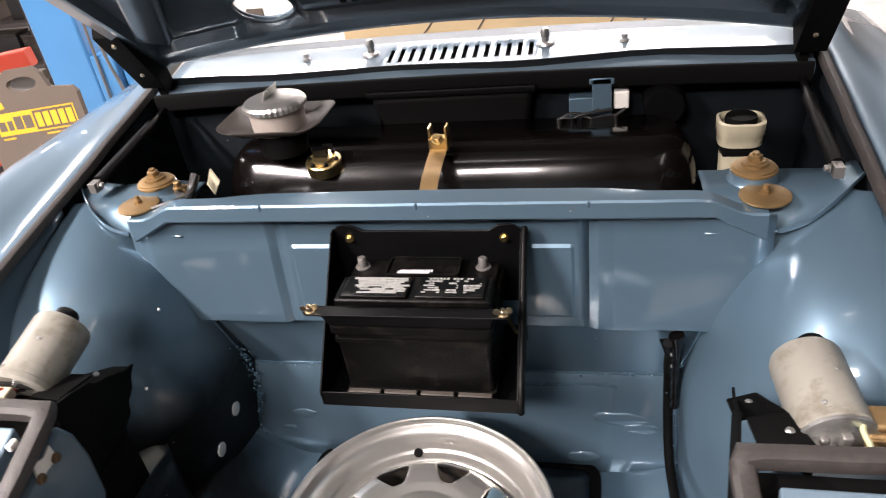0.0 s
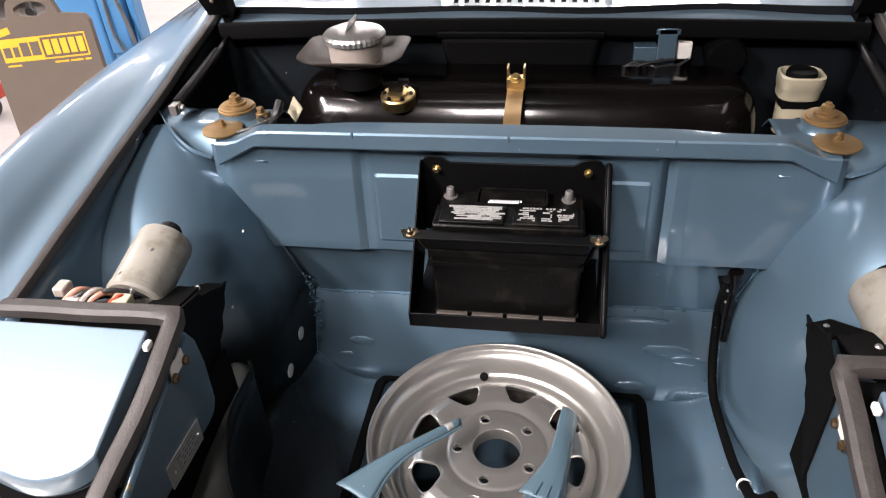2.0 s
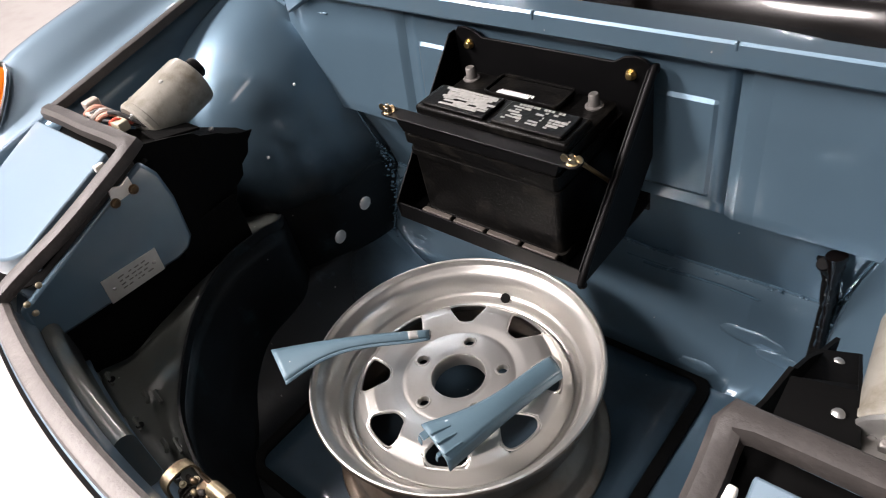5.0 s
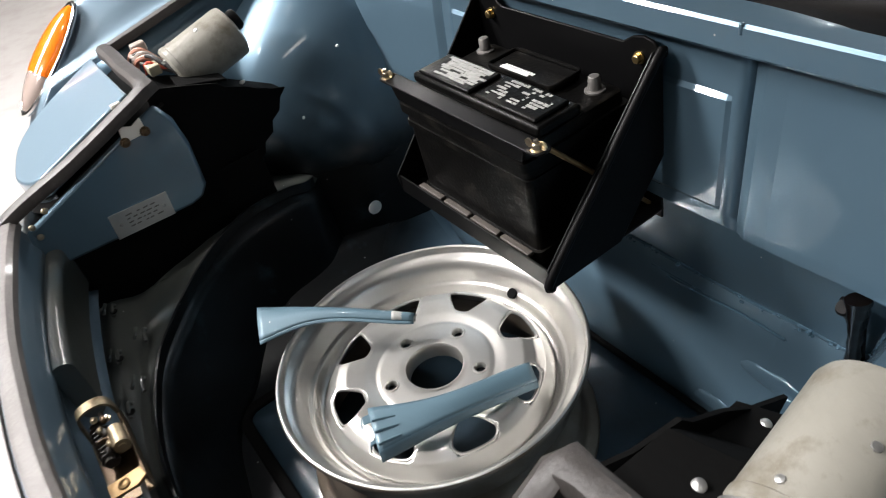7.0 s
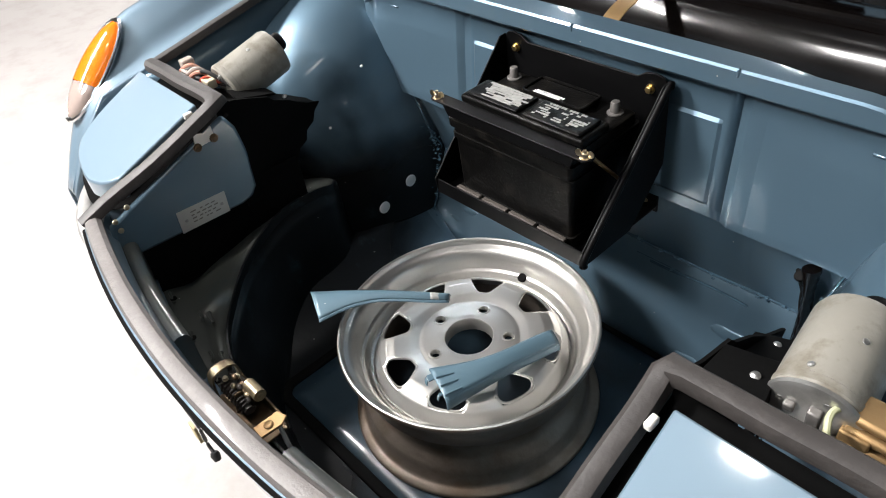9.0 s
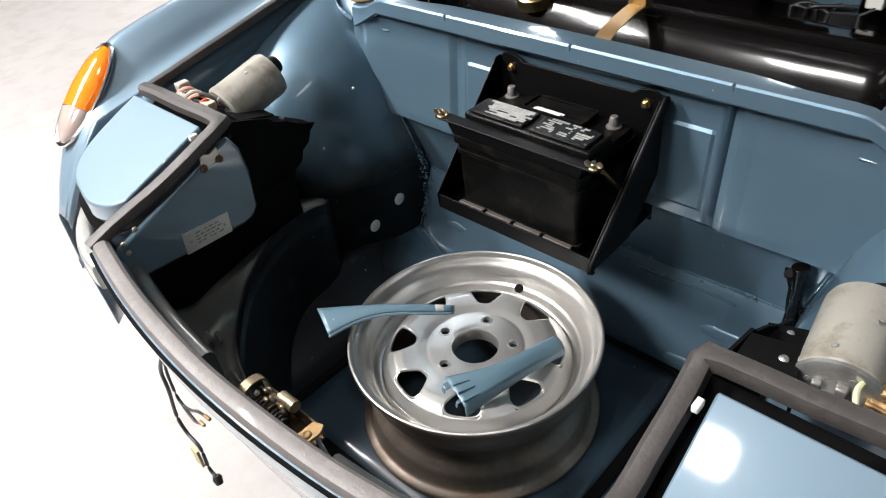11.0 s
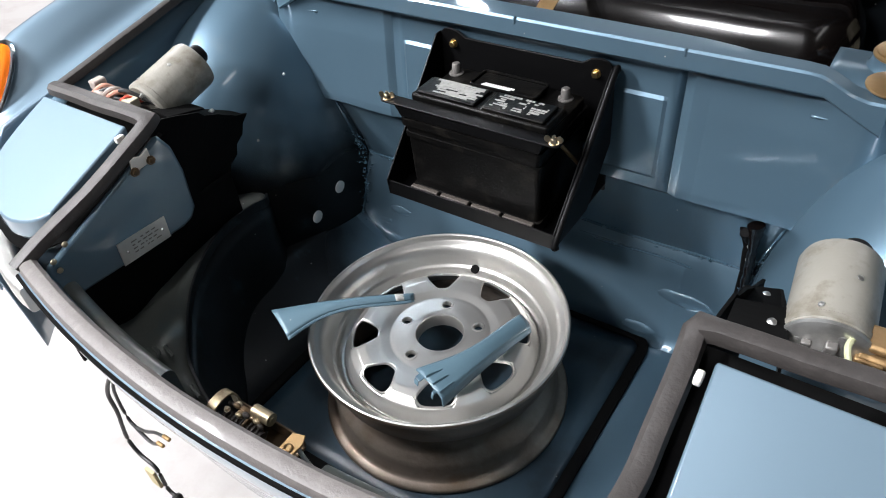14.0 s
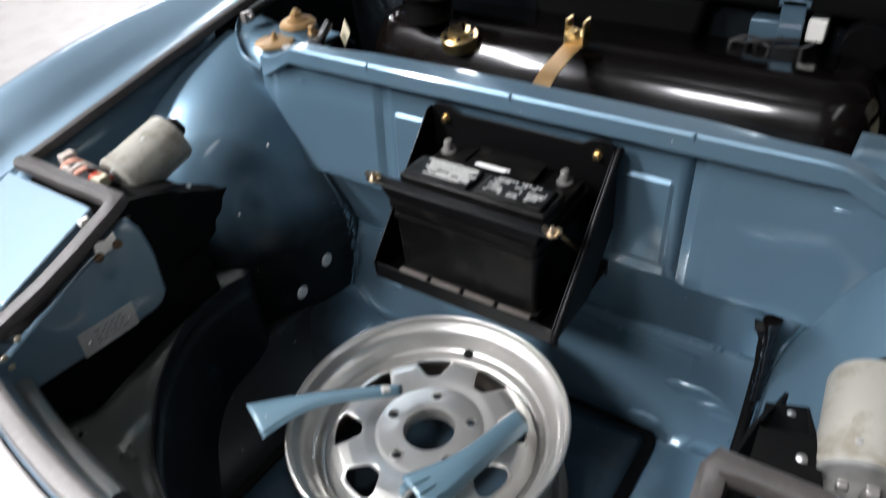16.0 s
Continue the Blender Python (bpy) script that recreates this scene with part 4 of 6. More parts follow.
# headlight lids, boxes and splash flaps
for sx in (-1, 1):
    ex, ey, ez = SHIFT[sx]
    ez *= 0.8
    b = bmesh.new()
    outline = [(q.x, q.y) for q in smooth_path([(-0.447, 0.400, 0), (-0.463, 0.384, 0), (-0.485, 0.373, 0), (-0.52, 0.367, 0), (-0.562, 0.374, 0), (-0.606, 0.388, 0), (-0.637, 0.415, 0), (-0.652, 0.452, 0), (-0.658, 0.50, 0), (-0.659, 0.556, 0)], 4)] + [(-0.440, 0.556)]
    top = [b.verts.new((-sx * (x - ex), y, lid_z(y) + ez)) for x, y in outline]
    low = [b.verts.new((-sx * (x - ex), y, lid_z(y) + ez - 0.032)) for x, y in outline]
    b.faces.new(top)
    for k in range(len(top)):
        b.faces.new((top[k], top[(k + 1) % len(top)], low[(k + 1) % len(top)], low[k]))
    b.faces.new(low[::-1])
    lid = part("headlight_lid", b, PAINT, car, "glossy blue pop-up headlight lid, closed", bevel=0.003)
    b = bmesh.new()
    box(b, (sx * (0.4315 + ex), 0.535, 0.870 + ez), (0.008, 0.015, 0.010))
    part("lid_bumper", b, WHITEPL, lid, "small white plastic stop", bevel=0.002)
    XB = 0.402 + 1.5 * ex
    # black sheet that stands for the shade in the gap round the lid
    b = bmesh.new()
    grown = [(-0.412 if x > -0.45 else -0.545 + (x + 0.545) * 1.09, 0.592 if y > 0.55 else 0.47 + (y - 0.47) * 1.10) for x, y in outline]
    rim_pts = [b.verts.new((-sx * (x - ex), y, lid_z(y) + ez - 0.040)) for x, y in grown]
    b.faces.new(rim_pts)
    part("lid_gap_shade", b, FLATBLACK, car, "black sheet put in for the shaded gap round the headlight lid", solid=0.003)
    # shell under the lid; its darker blue paints in the recess's shade
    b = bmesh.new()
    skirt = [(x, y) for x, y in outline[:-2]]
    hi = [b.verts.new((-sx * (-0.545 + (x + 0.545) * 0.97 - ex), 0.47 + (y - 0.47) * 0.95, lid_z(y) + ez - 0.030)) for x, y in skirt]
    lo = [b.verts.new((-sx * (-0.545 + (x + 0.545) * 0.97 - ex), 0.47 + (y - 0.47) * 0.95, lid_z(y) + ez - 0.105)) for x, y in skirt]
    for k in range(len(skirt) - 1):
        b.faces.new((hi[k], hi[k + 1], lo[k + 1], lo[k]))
    part("headlight_shell", b, SHADEDBLUE, car, "dark blue headlight shell below the lid", solid=0.002)
    # box below the lid
    b = bmesh.new()
    if sx > 0:
        prism(b, [(XB, 0.345, 0.60), (XB, 0.57, 0.655), (XB, 0.60, 0.685), (XB, 0.602, 0.80), (XB, 0.585, 0.845), (XB, 0.345, 0.762)], (0.012, 0, 0))
    else:
        prism(b, [(sx * XB, 0.340, 0.694), (sx * XB, 0.562, 0.682), (sx * XB, 0.583, 0.687), (sx * XB, 0.596, 0.704), (sx * XB, 0.600, 0.776), (sx * XB, 0.594, 0.822), (sx * XB, 0.578, 0.852), (sx * XB, 0.345, 0.762)], (sx * 0.012, 0, 0))
    low_by = (0, 0, ez if sx > 0 else 0)
    bx = part("headlight_box", b, INNER, car, "blue headlight box side under the seal", bevel=0.006)
    # added black backing, so the void under the box reads as shade
    bb = bmesh.new()
    prism(bb, [(sx * (XB + 0.030), 0.330, 0.56), (sx * (XB + 0.030), 0.70, 0.56), (sx * (XB + 0.030), 0.70, 0.70), (sx * (XB + 0.030), 0.330, 0.70)], (sx * 0.004, 0, 0))
    part("gap_backing", bb, FLATBLACK, car, "black sheet added to keep the gap under the headlight box dark", smooth=False)
    b = bmesh.new()
    prism(b, [(sx * XB, 0.516, 0.820), (sx * XB, 0.553, 0.822), (sx * XB, 0.552, 0.846), (sx * XB, 0.537, 0.839), (sx * XB, 0.520, 0.846)], (-sx * 0.004, 0, 0))
    bmesh.ops.translate(b, vec=low_by, verts=b.verts[:])
    fx = part("adjuster_bracket", b, WHITEPL, bx, "small pale bracket with two brown bolts", bevel=0.001)
    for y, z in ((0.519, 0.822), (0.550, 0.825)):
        b = bmesh.new()
        hexbolt(b, (sx * (XB - 0.004), y, z + low_by[2]), (-sx, 0, 0), 0.0055, 0.006)
        part("adjuster_bolt", b, BROWNSTEEL, fx, "brown bolt head")
    if sx < 0:
        b = bmesh.new()
        prism(b, [(-0.4015, 0.446, 0.731), (-0.4015, 0.535, 0.726), (-0.4015, 0.533, 0.686), (-0.4015, 0.444, 0.690)], (0.002, 0, 0))
        pl = part("type_plate", b, ALU, bx, "blank aluminium plate with two rivets")
        for y, z in ((0.457, 0.710), (0.523, 0.707)):
            b = bmesh.new()
            lathe(b, [(0.003, 0), (0.002, 0.002), (0, 0.0022)], 8, basis((-0.3985, y, z), (-0.39, y, z)))
            part("rivet", b, STEEL, pl)
        b = bmesh.new()
        for k in range(4):
            y0 = 0.468
            while y0 < 0.510:
                w = 0.003 + 0.007 * random.random()
                box(b, (-0.3996, y0 + w / 2, 0.7205 - 0.0065 * k - 0.05 * (y0 - 0.468)), (0.0006, w, 0.0022))
                y0 += w + 0.002 + 0.006 * random.random()
        part("stamped_bar", b, DULLSTEEL, pl, "worn unreadable stamping", smooth=False)
    b = bmesh.new()
    prism(b, [(sx * 0.418, 0.575, 0.872 if sx < 0 else 0.838), (sx * 0.430, 0.64, 0.846 if sx < 0 else 0.826), (sx * 0.436, 0.68, 0.829), (sx * 0.437, 0.69, 0.818), (sx * 0.440, 0.72, 0.804), (sx * 0.444, 0.75, 0.783), (sx * 0.449, 0.784, 0.770), (sx * 0.450, 0.770, 0.757), (sx * 0.450, 0.762, 0.738), (sx * 0.450, 0.744, 0.727), (sx * 0.450, 0.738, 0.708), (sx * 0.450, 0.719, 0.698), (sx * 0.450, 0.712, 0.680), (sx * 0.450, 0.70, 0.672), (sx * 0.44, 0.65, 0.66), (sx * 0.425, 0.60, 0.655), (sx * 0.418, 0.575, 0.66)], (sx * 0.004, 0, 0))
    part("splash_flap", b, FLATBLACK, car, "black splash flap behind the headlight box")

for y, z in ((0.381, 0.782), (0.356, 0.768), (0.358, 0.750)):
    b = bmesh.new()
    lathe(b, [(0.0, 0.0), (0.0048, 0.0), (0.0046, 0.0015), (0.003, 0.003), (0.0, 0.0032)], 16, basis((-0.4015, y, z), (-0.39, y, z)))
    part("corner_screw", b, PALEZINC, car, "pale round screw head by the seal corner")
# holes in the housing, with the bright floor behind painted as white discs
for y, z in ((0.932, 0.523), (0.853, 0.497)):
    b = bmesh.new()
    lathe(b, [(0.0, 0.0), (0.0135, 0.0), (0.0135, 0.002), (0.011, 0.003), (0.0, 0.003)], 24, basis((-0.4125, y, z), (-0.40, y, z)))
    part("bright_hole_disc", b, LABELWHITE, car, "round white disc for bright floor seen through a housing hole")
for y, z in ((0.90, 0.79), (0.80, 0.70)):
    b = bmesh.new()
    lathe(b, [(0.0, 0.0), (0.003, 0.0), (0.002, 0.002), (0.0, 0.002)], 10, basis((-0.462, y, z), (-0.45, y, z)))
    part("small_rivet", b, LABELWHITE, car)

for x, y in ((-0.390, 0.381), (-0.275, 0.359), (-0.161, 0.343), (0.275, 0.359), (0.161, 0.343)):
    b = bmesh.new()
    lathe(b, [(0.0, 0.0), (0.0055, 0.0), (0.0055, 0.0015), (0.0, 0.0015)], 14, Matrix.Translation((x, y, 0.5905)))
    part("drain_hole", b, HOLE, car, "small dark drain hole")

# ---- things in the trunk ----
# spare wheel
WC = Vector((0.003, 0.70, 0.369))
wheel = thing("spare_wheel", "bare silver steel wheel with eight openings lying flat in the well", "wheel", WC)
PHASE = radians(76.4)


def disc_z(r):
    return lerp_table([(0.038, 0.142), (0.05, 0.143), (0.078, 0.1425), (0.084, 0.1415), (0.10, 0.145), (0.125, 0.148), (0.140, 0.1455), (0.152, 0.135), (0.160, 0.121), (0.1655, 0.1125), (0.17, 0.1095)], r)


b = bmesh.new()
seg = 128


def in_window(r, a):
    k = (a - PHASE) / (2 * math.pi / 8)
    d = abs(k - round(k)) * (2 * math.pi / 8) * r
    if not 0.101 < r < 0.149:
        return False
    w = 0.0115 + (r - 0.103) / 0.043 * 0.0245
    if r > 0.139:
        w -= (r - 0.139) * 1.0
    if r < 0.108:
        w -= (0.108 - r) * 1.0
    return d < w


LUGS = [radians(a) for a in (113, 41, 185, 257, 329)]


def lug_hole(x, y):
    return any((x - 0.065 * math.cos(a)) ** 2 + (y - 0.065 * math.sin(a)) ** 2 < 0.0075 ** 2 for a in LUGS)


# disc: rings from the hub out, with the eight openings cut out
fine = []
r = 0.040
while r < 0.1675:
    fine.append(r)
    r += 0.0022
seg = 320
verts = [[b.verts.new((WC.x + r * math.cos(2 * math.pi * k / seg), WC.y + r * math.sin(2 * math.pi * k / seg), WC.z + disc_z(r))) for k in range(seg)] for r in fine]
for i in range(len(fine) - 1):
    rm = (fine[i] + fine[i + 1]) / 2
    for k in range(seg):
        am = 2 * math.pi * (k + 0.5) / seg
        if in_window(rm, am) or lug_hole(rm * math.cos(am), rm * math.sin(am)):
            continue
        b.faces.new((verts[i][k], verts[i][(k + 1) % seg], verts[i + 1][(k + 1) % seg], verts[i + 1][k]))
loose = [v for v in b.verts if not v.link_faces]
bmesh.ops.delete(b, geom=loose, context="VERTS")
for _ in range(3):
    edge_verts = [v for v in b.verts if v.is_boundary and 0.0415 < (v.co - Vector((WC.x, WC.y, v.co.z))).length < 0.165]
    bmesh.ops.smooth_vert(b, verts=edge_verts, factor=0.5, use_axis_x=True, use_axis_y=True, use_axis_z=False)
disc = part("wheel_disc", b, SILVER, wheel, "silver disc with eight triangular openings", solid=0.004, angle=60)
# rolled lips of the openings
for k in range(8):
    b = bmesh.new()
    a = PHASE + k * math.pi / 4
    pts = []
    for r_, t_ in ((0.104, -0.7), (0.104, 0.7), (0.114, 1.0), (0.136, 1.0), (0.146, 0.82), (0.1485, 0.4), (0.1485, -0.4), (0.146, -0.82), (0.136, -1.0), (0.114, -1.0)):
        w = 0.012 + (min(r_, 0.139) - 0.103) / 0.043 * 0.0245
        th = a + t_ * w / r_
        pts.append(Vector((WC.x + r_ * math.cos(th), WC.y + r_ * math.sin(th), WC.z + disc_z(r_) - 0.002)))
    q = [pts[-1], *pts, pts[0], pts[1]]
    loop = smooth_path(q, 4)[4:-5]
    sweep(b, loop, circle(0.0023, 6), closed=True)
    part("opening_lip", b, SILVER, disc)
for a in LUGS:
    b = bmesh.new()
    m = Matrix.Translation((WC.x + 0.065 * math.cos(a), WC.y + 0.065 * math.sin(a), WC.z + 0.1405))
    lathe(b, [(0.0072, -0.006), (0.0072, 0.001), (0.0085, 0.0035), (0.0105, 0.0035), (0.0115, 0.002)], 20, m, cap=False)
    part("lug_seat", b, SILVER, disc)
b = bmesh.new()
lathe(b, [(0.0395, 0.118), (0.0395, 0.141), (0.041, 0.1435), (0.044, 0.1437)], 64, Matrix.Translation(WC), cap=False)
part("hub_bore", b, SILVER, disc)
# rim: dished face up to the rolled edge, then the barrel outside
b = bmesh.new()
lathe(b, [(0.164, 0.1108), (0.168, 0.1105), (0.172, 0.1125), (0.1755, 0.1185), (0.1775, 0.1255), (0.180, 0.1290), (0.1825, 0.1305), (0.1840, 0.1335), (0.1875, 0.1450), (0.1915, 0.1555), (0.1955, 0.1620), (0.2005, 0.1665), (0.2050, 0.1690),
          (0.2068, 0.1705), (0.2078, 0.1745), (0.2090, 0.1785), (0.2105, 0.1808), (0.2125, 0.1813), (0.2142, 0.1795)], 128, Matrix.Translation(WC), cap=False)
part("rim_face", b, SILVER, wheel, "silver dished rim with a rolled edge", angle=70)
b = bmesh.new()
lathe(b, [(0.2142, 0.1795), (0.2152, 0.1765), (0.2145, 0.172), (0.2085, 0.166), (0.2010, 0.162), (0.1975, 0.155), (0.1945, 0.135), (0.1930, 0.112), (0.180, 0.100), (0.175, 0.092), (0.175, 0.066), (0.180, 0.056), (0.190, 0.046), (0.1945, 0.036), (0.197, 0.016), (0.203, 0.011), (0.212, 0.009), (0.2150, 0.004), (0.213, 0.0), (0.209, 0.001), (0.196, 0.006), (0.190, 0.03), (0.172, 0.06), (0.170, 0.095), (0.166, 0.108)],
      128, Matrix.Translation(WC), cap=False)
part("rim_barrel", b, BARREL, wheel, "tarnished brownish rim barrel", angle=60)
b = bmesh.new()
va = radians(103)
m = Matrix.Translation((WC.x + 0.179 * math.cos(va), WC.y + 0.179 * math.sin(va), WC.z + 0.1275)) @ Matrix.Rotation(va, 4, "Z") @ Matrix.Rotation(radians(-38), 4, "Y")
lathe(b, [(0.0, -0.004), (0.0075, -0.003), (0.0082, 0.003), (0.0075, 0.0045), (0.0, 0.0045)], 20, m)
part("valve_hole", b, HOLE, wheel, "empty dark valve hole")

# rubber mat edge round the floor panel
mat = thing("well_gasket", "black rubber gasket strip laid round the well floor", "gasket", (0, 0.7, 0.366))
b = bmesh.new()
path = [Vector((x, 0.715 + y, 0.371)) for x, y in rounded_rect(0.54, 0.52, 0.03, 6)]
sweep(b, path, rounded_rect(0.02, 0.010, 0.004, 3), closed=True)
part("strip", b, FLATBLACK, mat)
b = bmesh.new()
sheet(b, lambda u, v: Vector((u, v, 0.369 + 0.0015 * noise.noise(Vector((u * 12, v * 12, 0))))), steps(-0.262, 0.262, 16), steps(0.463, 0.968, 16))
part("panel", b, PANELBLUE, mat, "dark blue panel within the gasket", solid=0.002)


# two loose painted trim blades on the wheel
def blade(name, a0, b0, a1, b1, label, hollow, drop, deep, fold=1.0):
    a0, b0, a1, b1 = Vector(a0), Vector(b0), Vector(a1), Vector(b1)
    ob = thing(name, label, "trim piece", (a0 + b1) / 2, group="loose trim blades")

    def bp(u, v):
        p, q = a0.lerp(a1, u), b0.lerp(b1, u)
        q = q.lerp(p, hollow * math.sin(math.pi * min(1, u * 1.02)) ** 1.2)
        r = p.lerp(q, v)
        r.z += 0.004 * math.sin(math.pi * v) + 0.006 * math.sin(math.pi * u)
        return r

    bm = bmesh.new()
    sheet(bm, bp, steps(0, 1, 28), steps(0, 1, 8))
    part("blade", bm, BLADEPAINT, ob, solid=0.003)
    bm = bmesh.new()
    sheet(bm, lambda u, v: bp(u, fold) + Vector((0.003 * v, -0.002 * v, -drop * v * (1 - 0.4 * u))), steps(0, 1, 28), steps(0, 1, 3))
    part("folded_edge", bm, BLADEPAINT, ob, solid=0.002)
    along = (a0 - a1).normalized()
    if deep:
        for k in range(3):
            bm = bmesh.new()
            v0 = 0.12 + 0.26 * k
            tube(bm, [bp(0.008, v0) + Vector((0, 0, 0.0006)), bp(0.04, v0) + Vector((0, 0, 0.001)), bp(0.14, v0) + Vector((0, 0, -0.001))], 0.0026, seg=6, n=3)
            part("end_rib", bm, BLADEPAINT, ob)
    if not deep:
        bm = bmesh.new()
        sheet(bm, lambda u, v: bp(0.86 + 0.15 * u, v) + Vector((0, 0, 0.0008 - 0.004 * u * u)), steps(0, 1, 8), steps(0.05, 0.95, 4))
        part("scuffed_tip", bm, LABELINK, ob, "scuffed pale tip with worn paint", solid=0.001)
    for k, (v, w) in enumerate(((0.22, 0.006), (0.75, 0.012)) if deep else ()):
        bm = bmesh.new()
        c0 = bp(0, v)
        side = (b0 - a0).normalized()
        up = side.cross(along).normalized()
        m = Matrix(((side.x, along.x, up.x, c0.x), (side.y, along.y, up.y, c0.y), (side.z, along.z, up.z, c0.z), (0, 0, 0, 1)))
        box(bm, (0, 0.002, -0.003), (w, 0.009 + 0.006 * k * deep, 0.002), m)
        box(bm, (0, 0.006 + 0.005 * k * deep, -0.008), (w * 0.8, 0.002, 0.010), m)
        part("tab", bm, BLADEPAINT, ob, bevel=0.0008)
    return ob


blade("trim_blade", (-0.224, 0.553, 0.583), (-0.167, 0.528, 0.573), (-0.063, 0.724, 0.552), (-0.057, 0.715, 0.547), "loose blue painted trim blade lying across the wheel rim", 0.46, 0.004, 0)
blade("trim_blade", (0.108, 0.558, 0.566), (0.047, 0.580, 0.570), (0.133, 0.776, 0.524), (0.110, 0.784, 0.534), "loose blue painted trim blade leaning in a wheel opening", 0.32, 0.018, 1, fold=0.0)

# battery tray on the bulkhead
tray = thing("battery_tray", "black steel battery tray bolted to the bulkhead", "battery tray", (0.005, 0.985, 0.70))
b = bmesh.new()
prism(b, [(-0.150, 0.988, 0.672), (0.158, 0.988, 0.672), (0.160, 0.988, 0.880), (0.158, 0.988, 0.893), (0.150, 0.988, 0.902), (0.138, 0.988, 0.905), (0.122, 0.988, 0.902), (0.108, 0.988, 0.893), (-0.100, 0.988, 0.893), (-0.114, 0.988, 0.902), (-0.130, 0.988, 0.905), (-0.142, 0.988, 0.902), (-0.150, 0.988, 0.893), (-0.152, 0.988, 0.880)], (0, -0.004, 0))
part("back_plate", b, BLACK, tray, bevel=0.0015)
b = bmesh.new()
box(b, (0.004, 0.895, 0.6855), (0.308, 0.186, 0.004))
part("base", b, BLACK, tray, bevel=0.001)
b = bmesh.new()
box(b, (0.004, 0.8015, 0.697), (0.310, 0.003, 0.028))
part("front_lip", b, BLACK, tray, bevel=0.001)
for x in (-0.1505, 0.1585):
    b = bmesh.new()
    prism(b, [(x, 0.986, 0.897), (x, 0.972, 0.897), (x, 0.797, 0.713), (x, 0.80, 0.684), (x, 0.91, 0.684), (x, 0.986, 0.765)], (0.003, 0, 0))
    part("side_gusset", b, BLACK, tray, bevel=0.001)
b = bmesh.new()
sweep(b, smooth_path([(0.1645, 0.984, 0.893), (0.1645, 0.972, 0.889), (0.1645, 0.885, 0.797), (0.1645, 0.800, 0.707), (0.1645, 0.797, 0.690)], 6), circle(0.0055, 10))
part("rolled_edge", b, BLACK, tray, "rolled outer edge of the tray side")
for x in (-0.123, 0.132):
    b = bmesh.new()
    hexbolt(b, (x, 0.984, 0.880), (0, -1, 0), 0.0055, 0.008)
    part("mounting_bolt", b, BRASS, tray, "brass coloured bolt")

battery = thing("battery", "black car battery with two terminal posts standing in the tray", "battery", (0.008, 0.89, 0.688))
BX, BY = 0.008, 0.890
b = bmesh.new()
top, bot = 0.825, 0.6895


def case_ring(z, w, d):
    return [Vector((BX + x, BY + y, z)) for x, y in rounded_rect(w, d, 0.008, 3)]


CASE = [(0.6895, 0.236, 0.150), (0.707, 0.236, 0.150), (0.7075, 0.230, 0.142), (0.80, 0.234, 0.146), (0.8005, 0.240, 0.152), (0.8085, 0.240, 0.152), (0.809, 0.236, 0.148), (0.822, 0.238, 0.150)]
rings = [[b.verts.new(p) for p in case_ring(*c)] for c in CASE]
for r0, r1 in zip(rings, rings[1:]):
    for k in range(len(r0)):
        b.faces.new((r0[k], r0[(k + 1) % len(r0)], r1[(k + 1) % len(r0)], r1[k]))
b.faces.new(rings[0][::-1])
b.faces.new(rings[-1])
part("case", b, PLASTIC, battery, "dusty black plastic case")
b = bmesh.new()
LID = [(0.822, 0.244, 0.160), (0.834, 0.244, 0.160), (0.8345, 0.236, 0.152), (0.848, 0.234, 0.150), (0.850, 0.230, 0.146)]
rings = [[b.verts.new(p) for p in case_ring(*c)] for c in LID]
for r0, r1 in zip(rings, rings[1:]):
    for k in range(len(r0)):
        b.faces.new((r0[k], r0[(k + 1) % len(r0)], r1[(k + 1) % len(r0)], r1[k]))
b.faces.new(rings[0][::-1])
b.faces.new(rings[-1])
part("lid", b, PLASTIC, battery)
b = bmesh.new()
box(b, (BX, 0.870, 0.856), (0.236, 0.062, 0.014))
part("vent_block", b, PLASTIC, battery, bevel=0.004)
b = bmesh.new()
box(b, (BX + 0.002, 0.9345, 0.8525), (0.112, 0.046, 0.010))
part("handle_well", b, PLASTIC, battery, bevel=0.003)
b = bmesh.new()
sweep(b, [Vector((BX + 0.002 + x, 0.9345 + y, 0.858)) for x, y in rounded_rect(0.114, 0.048, 0.006, 3)], rounded_rect(0.004, 0.006, 0.0015, 2), closed=True)
part("handle_rim", b, PLASTIC, battery)
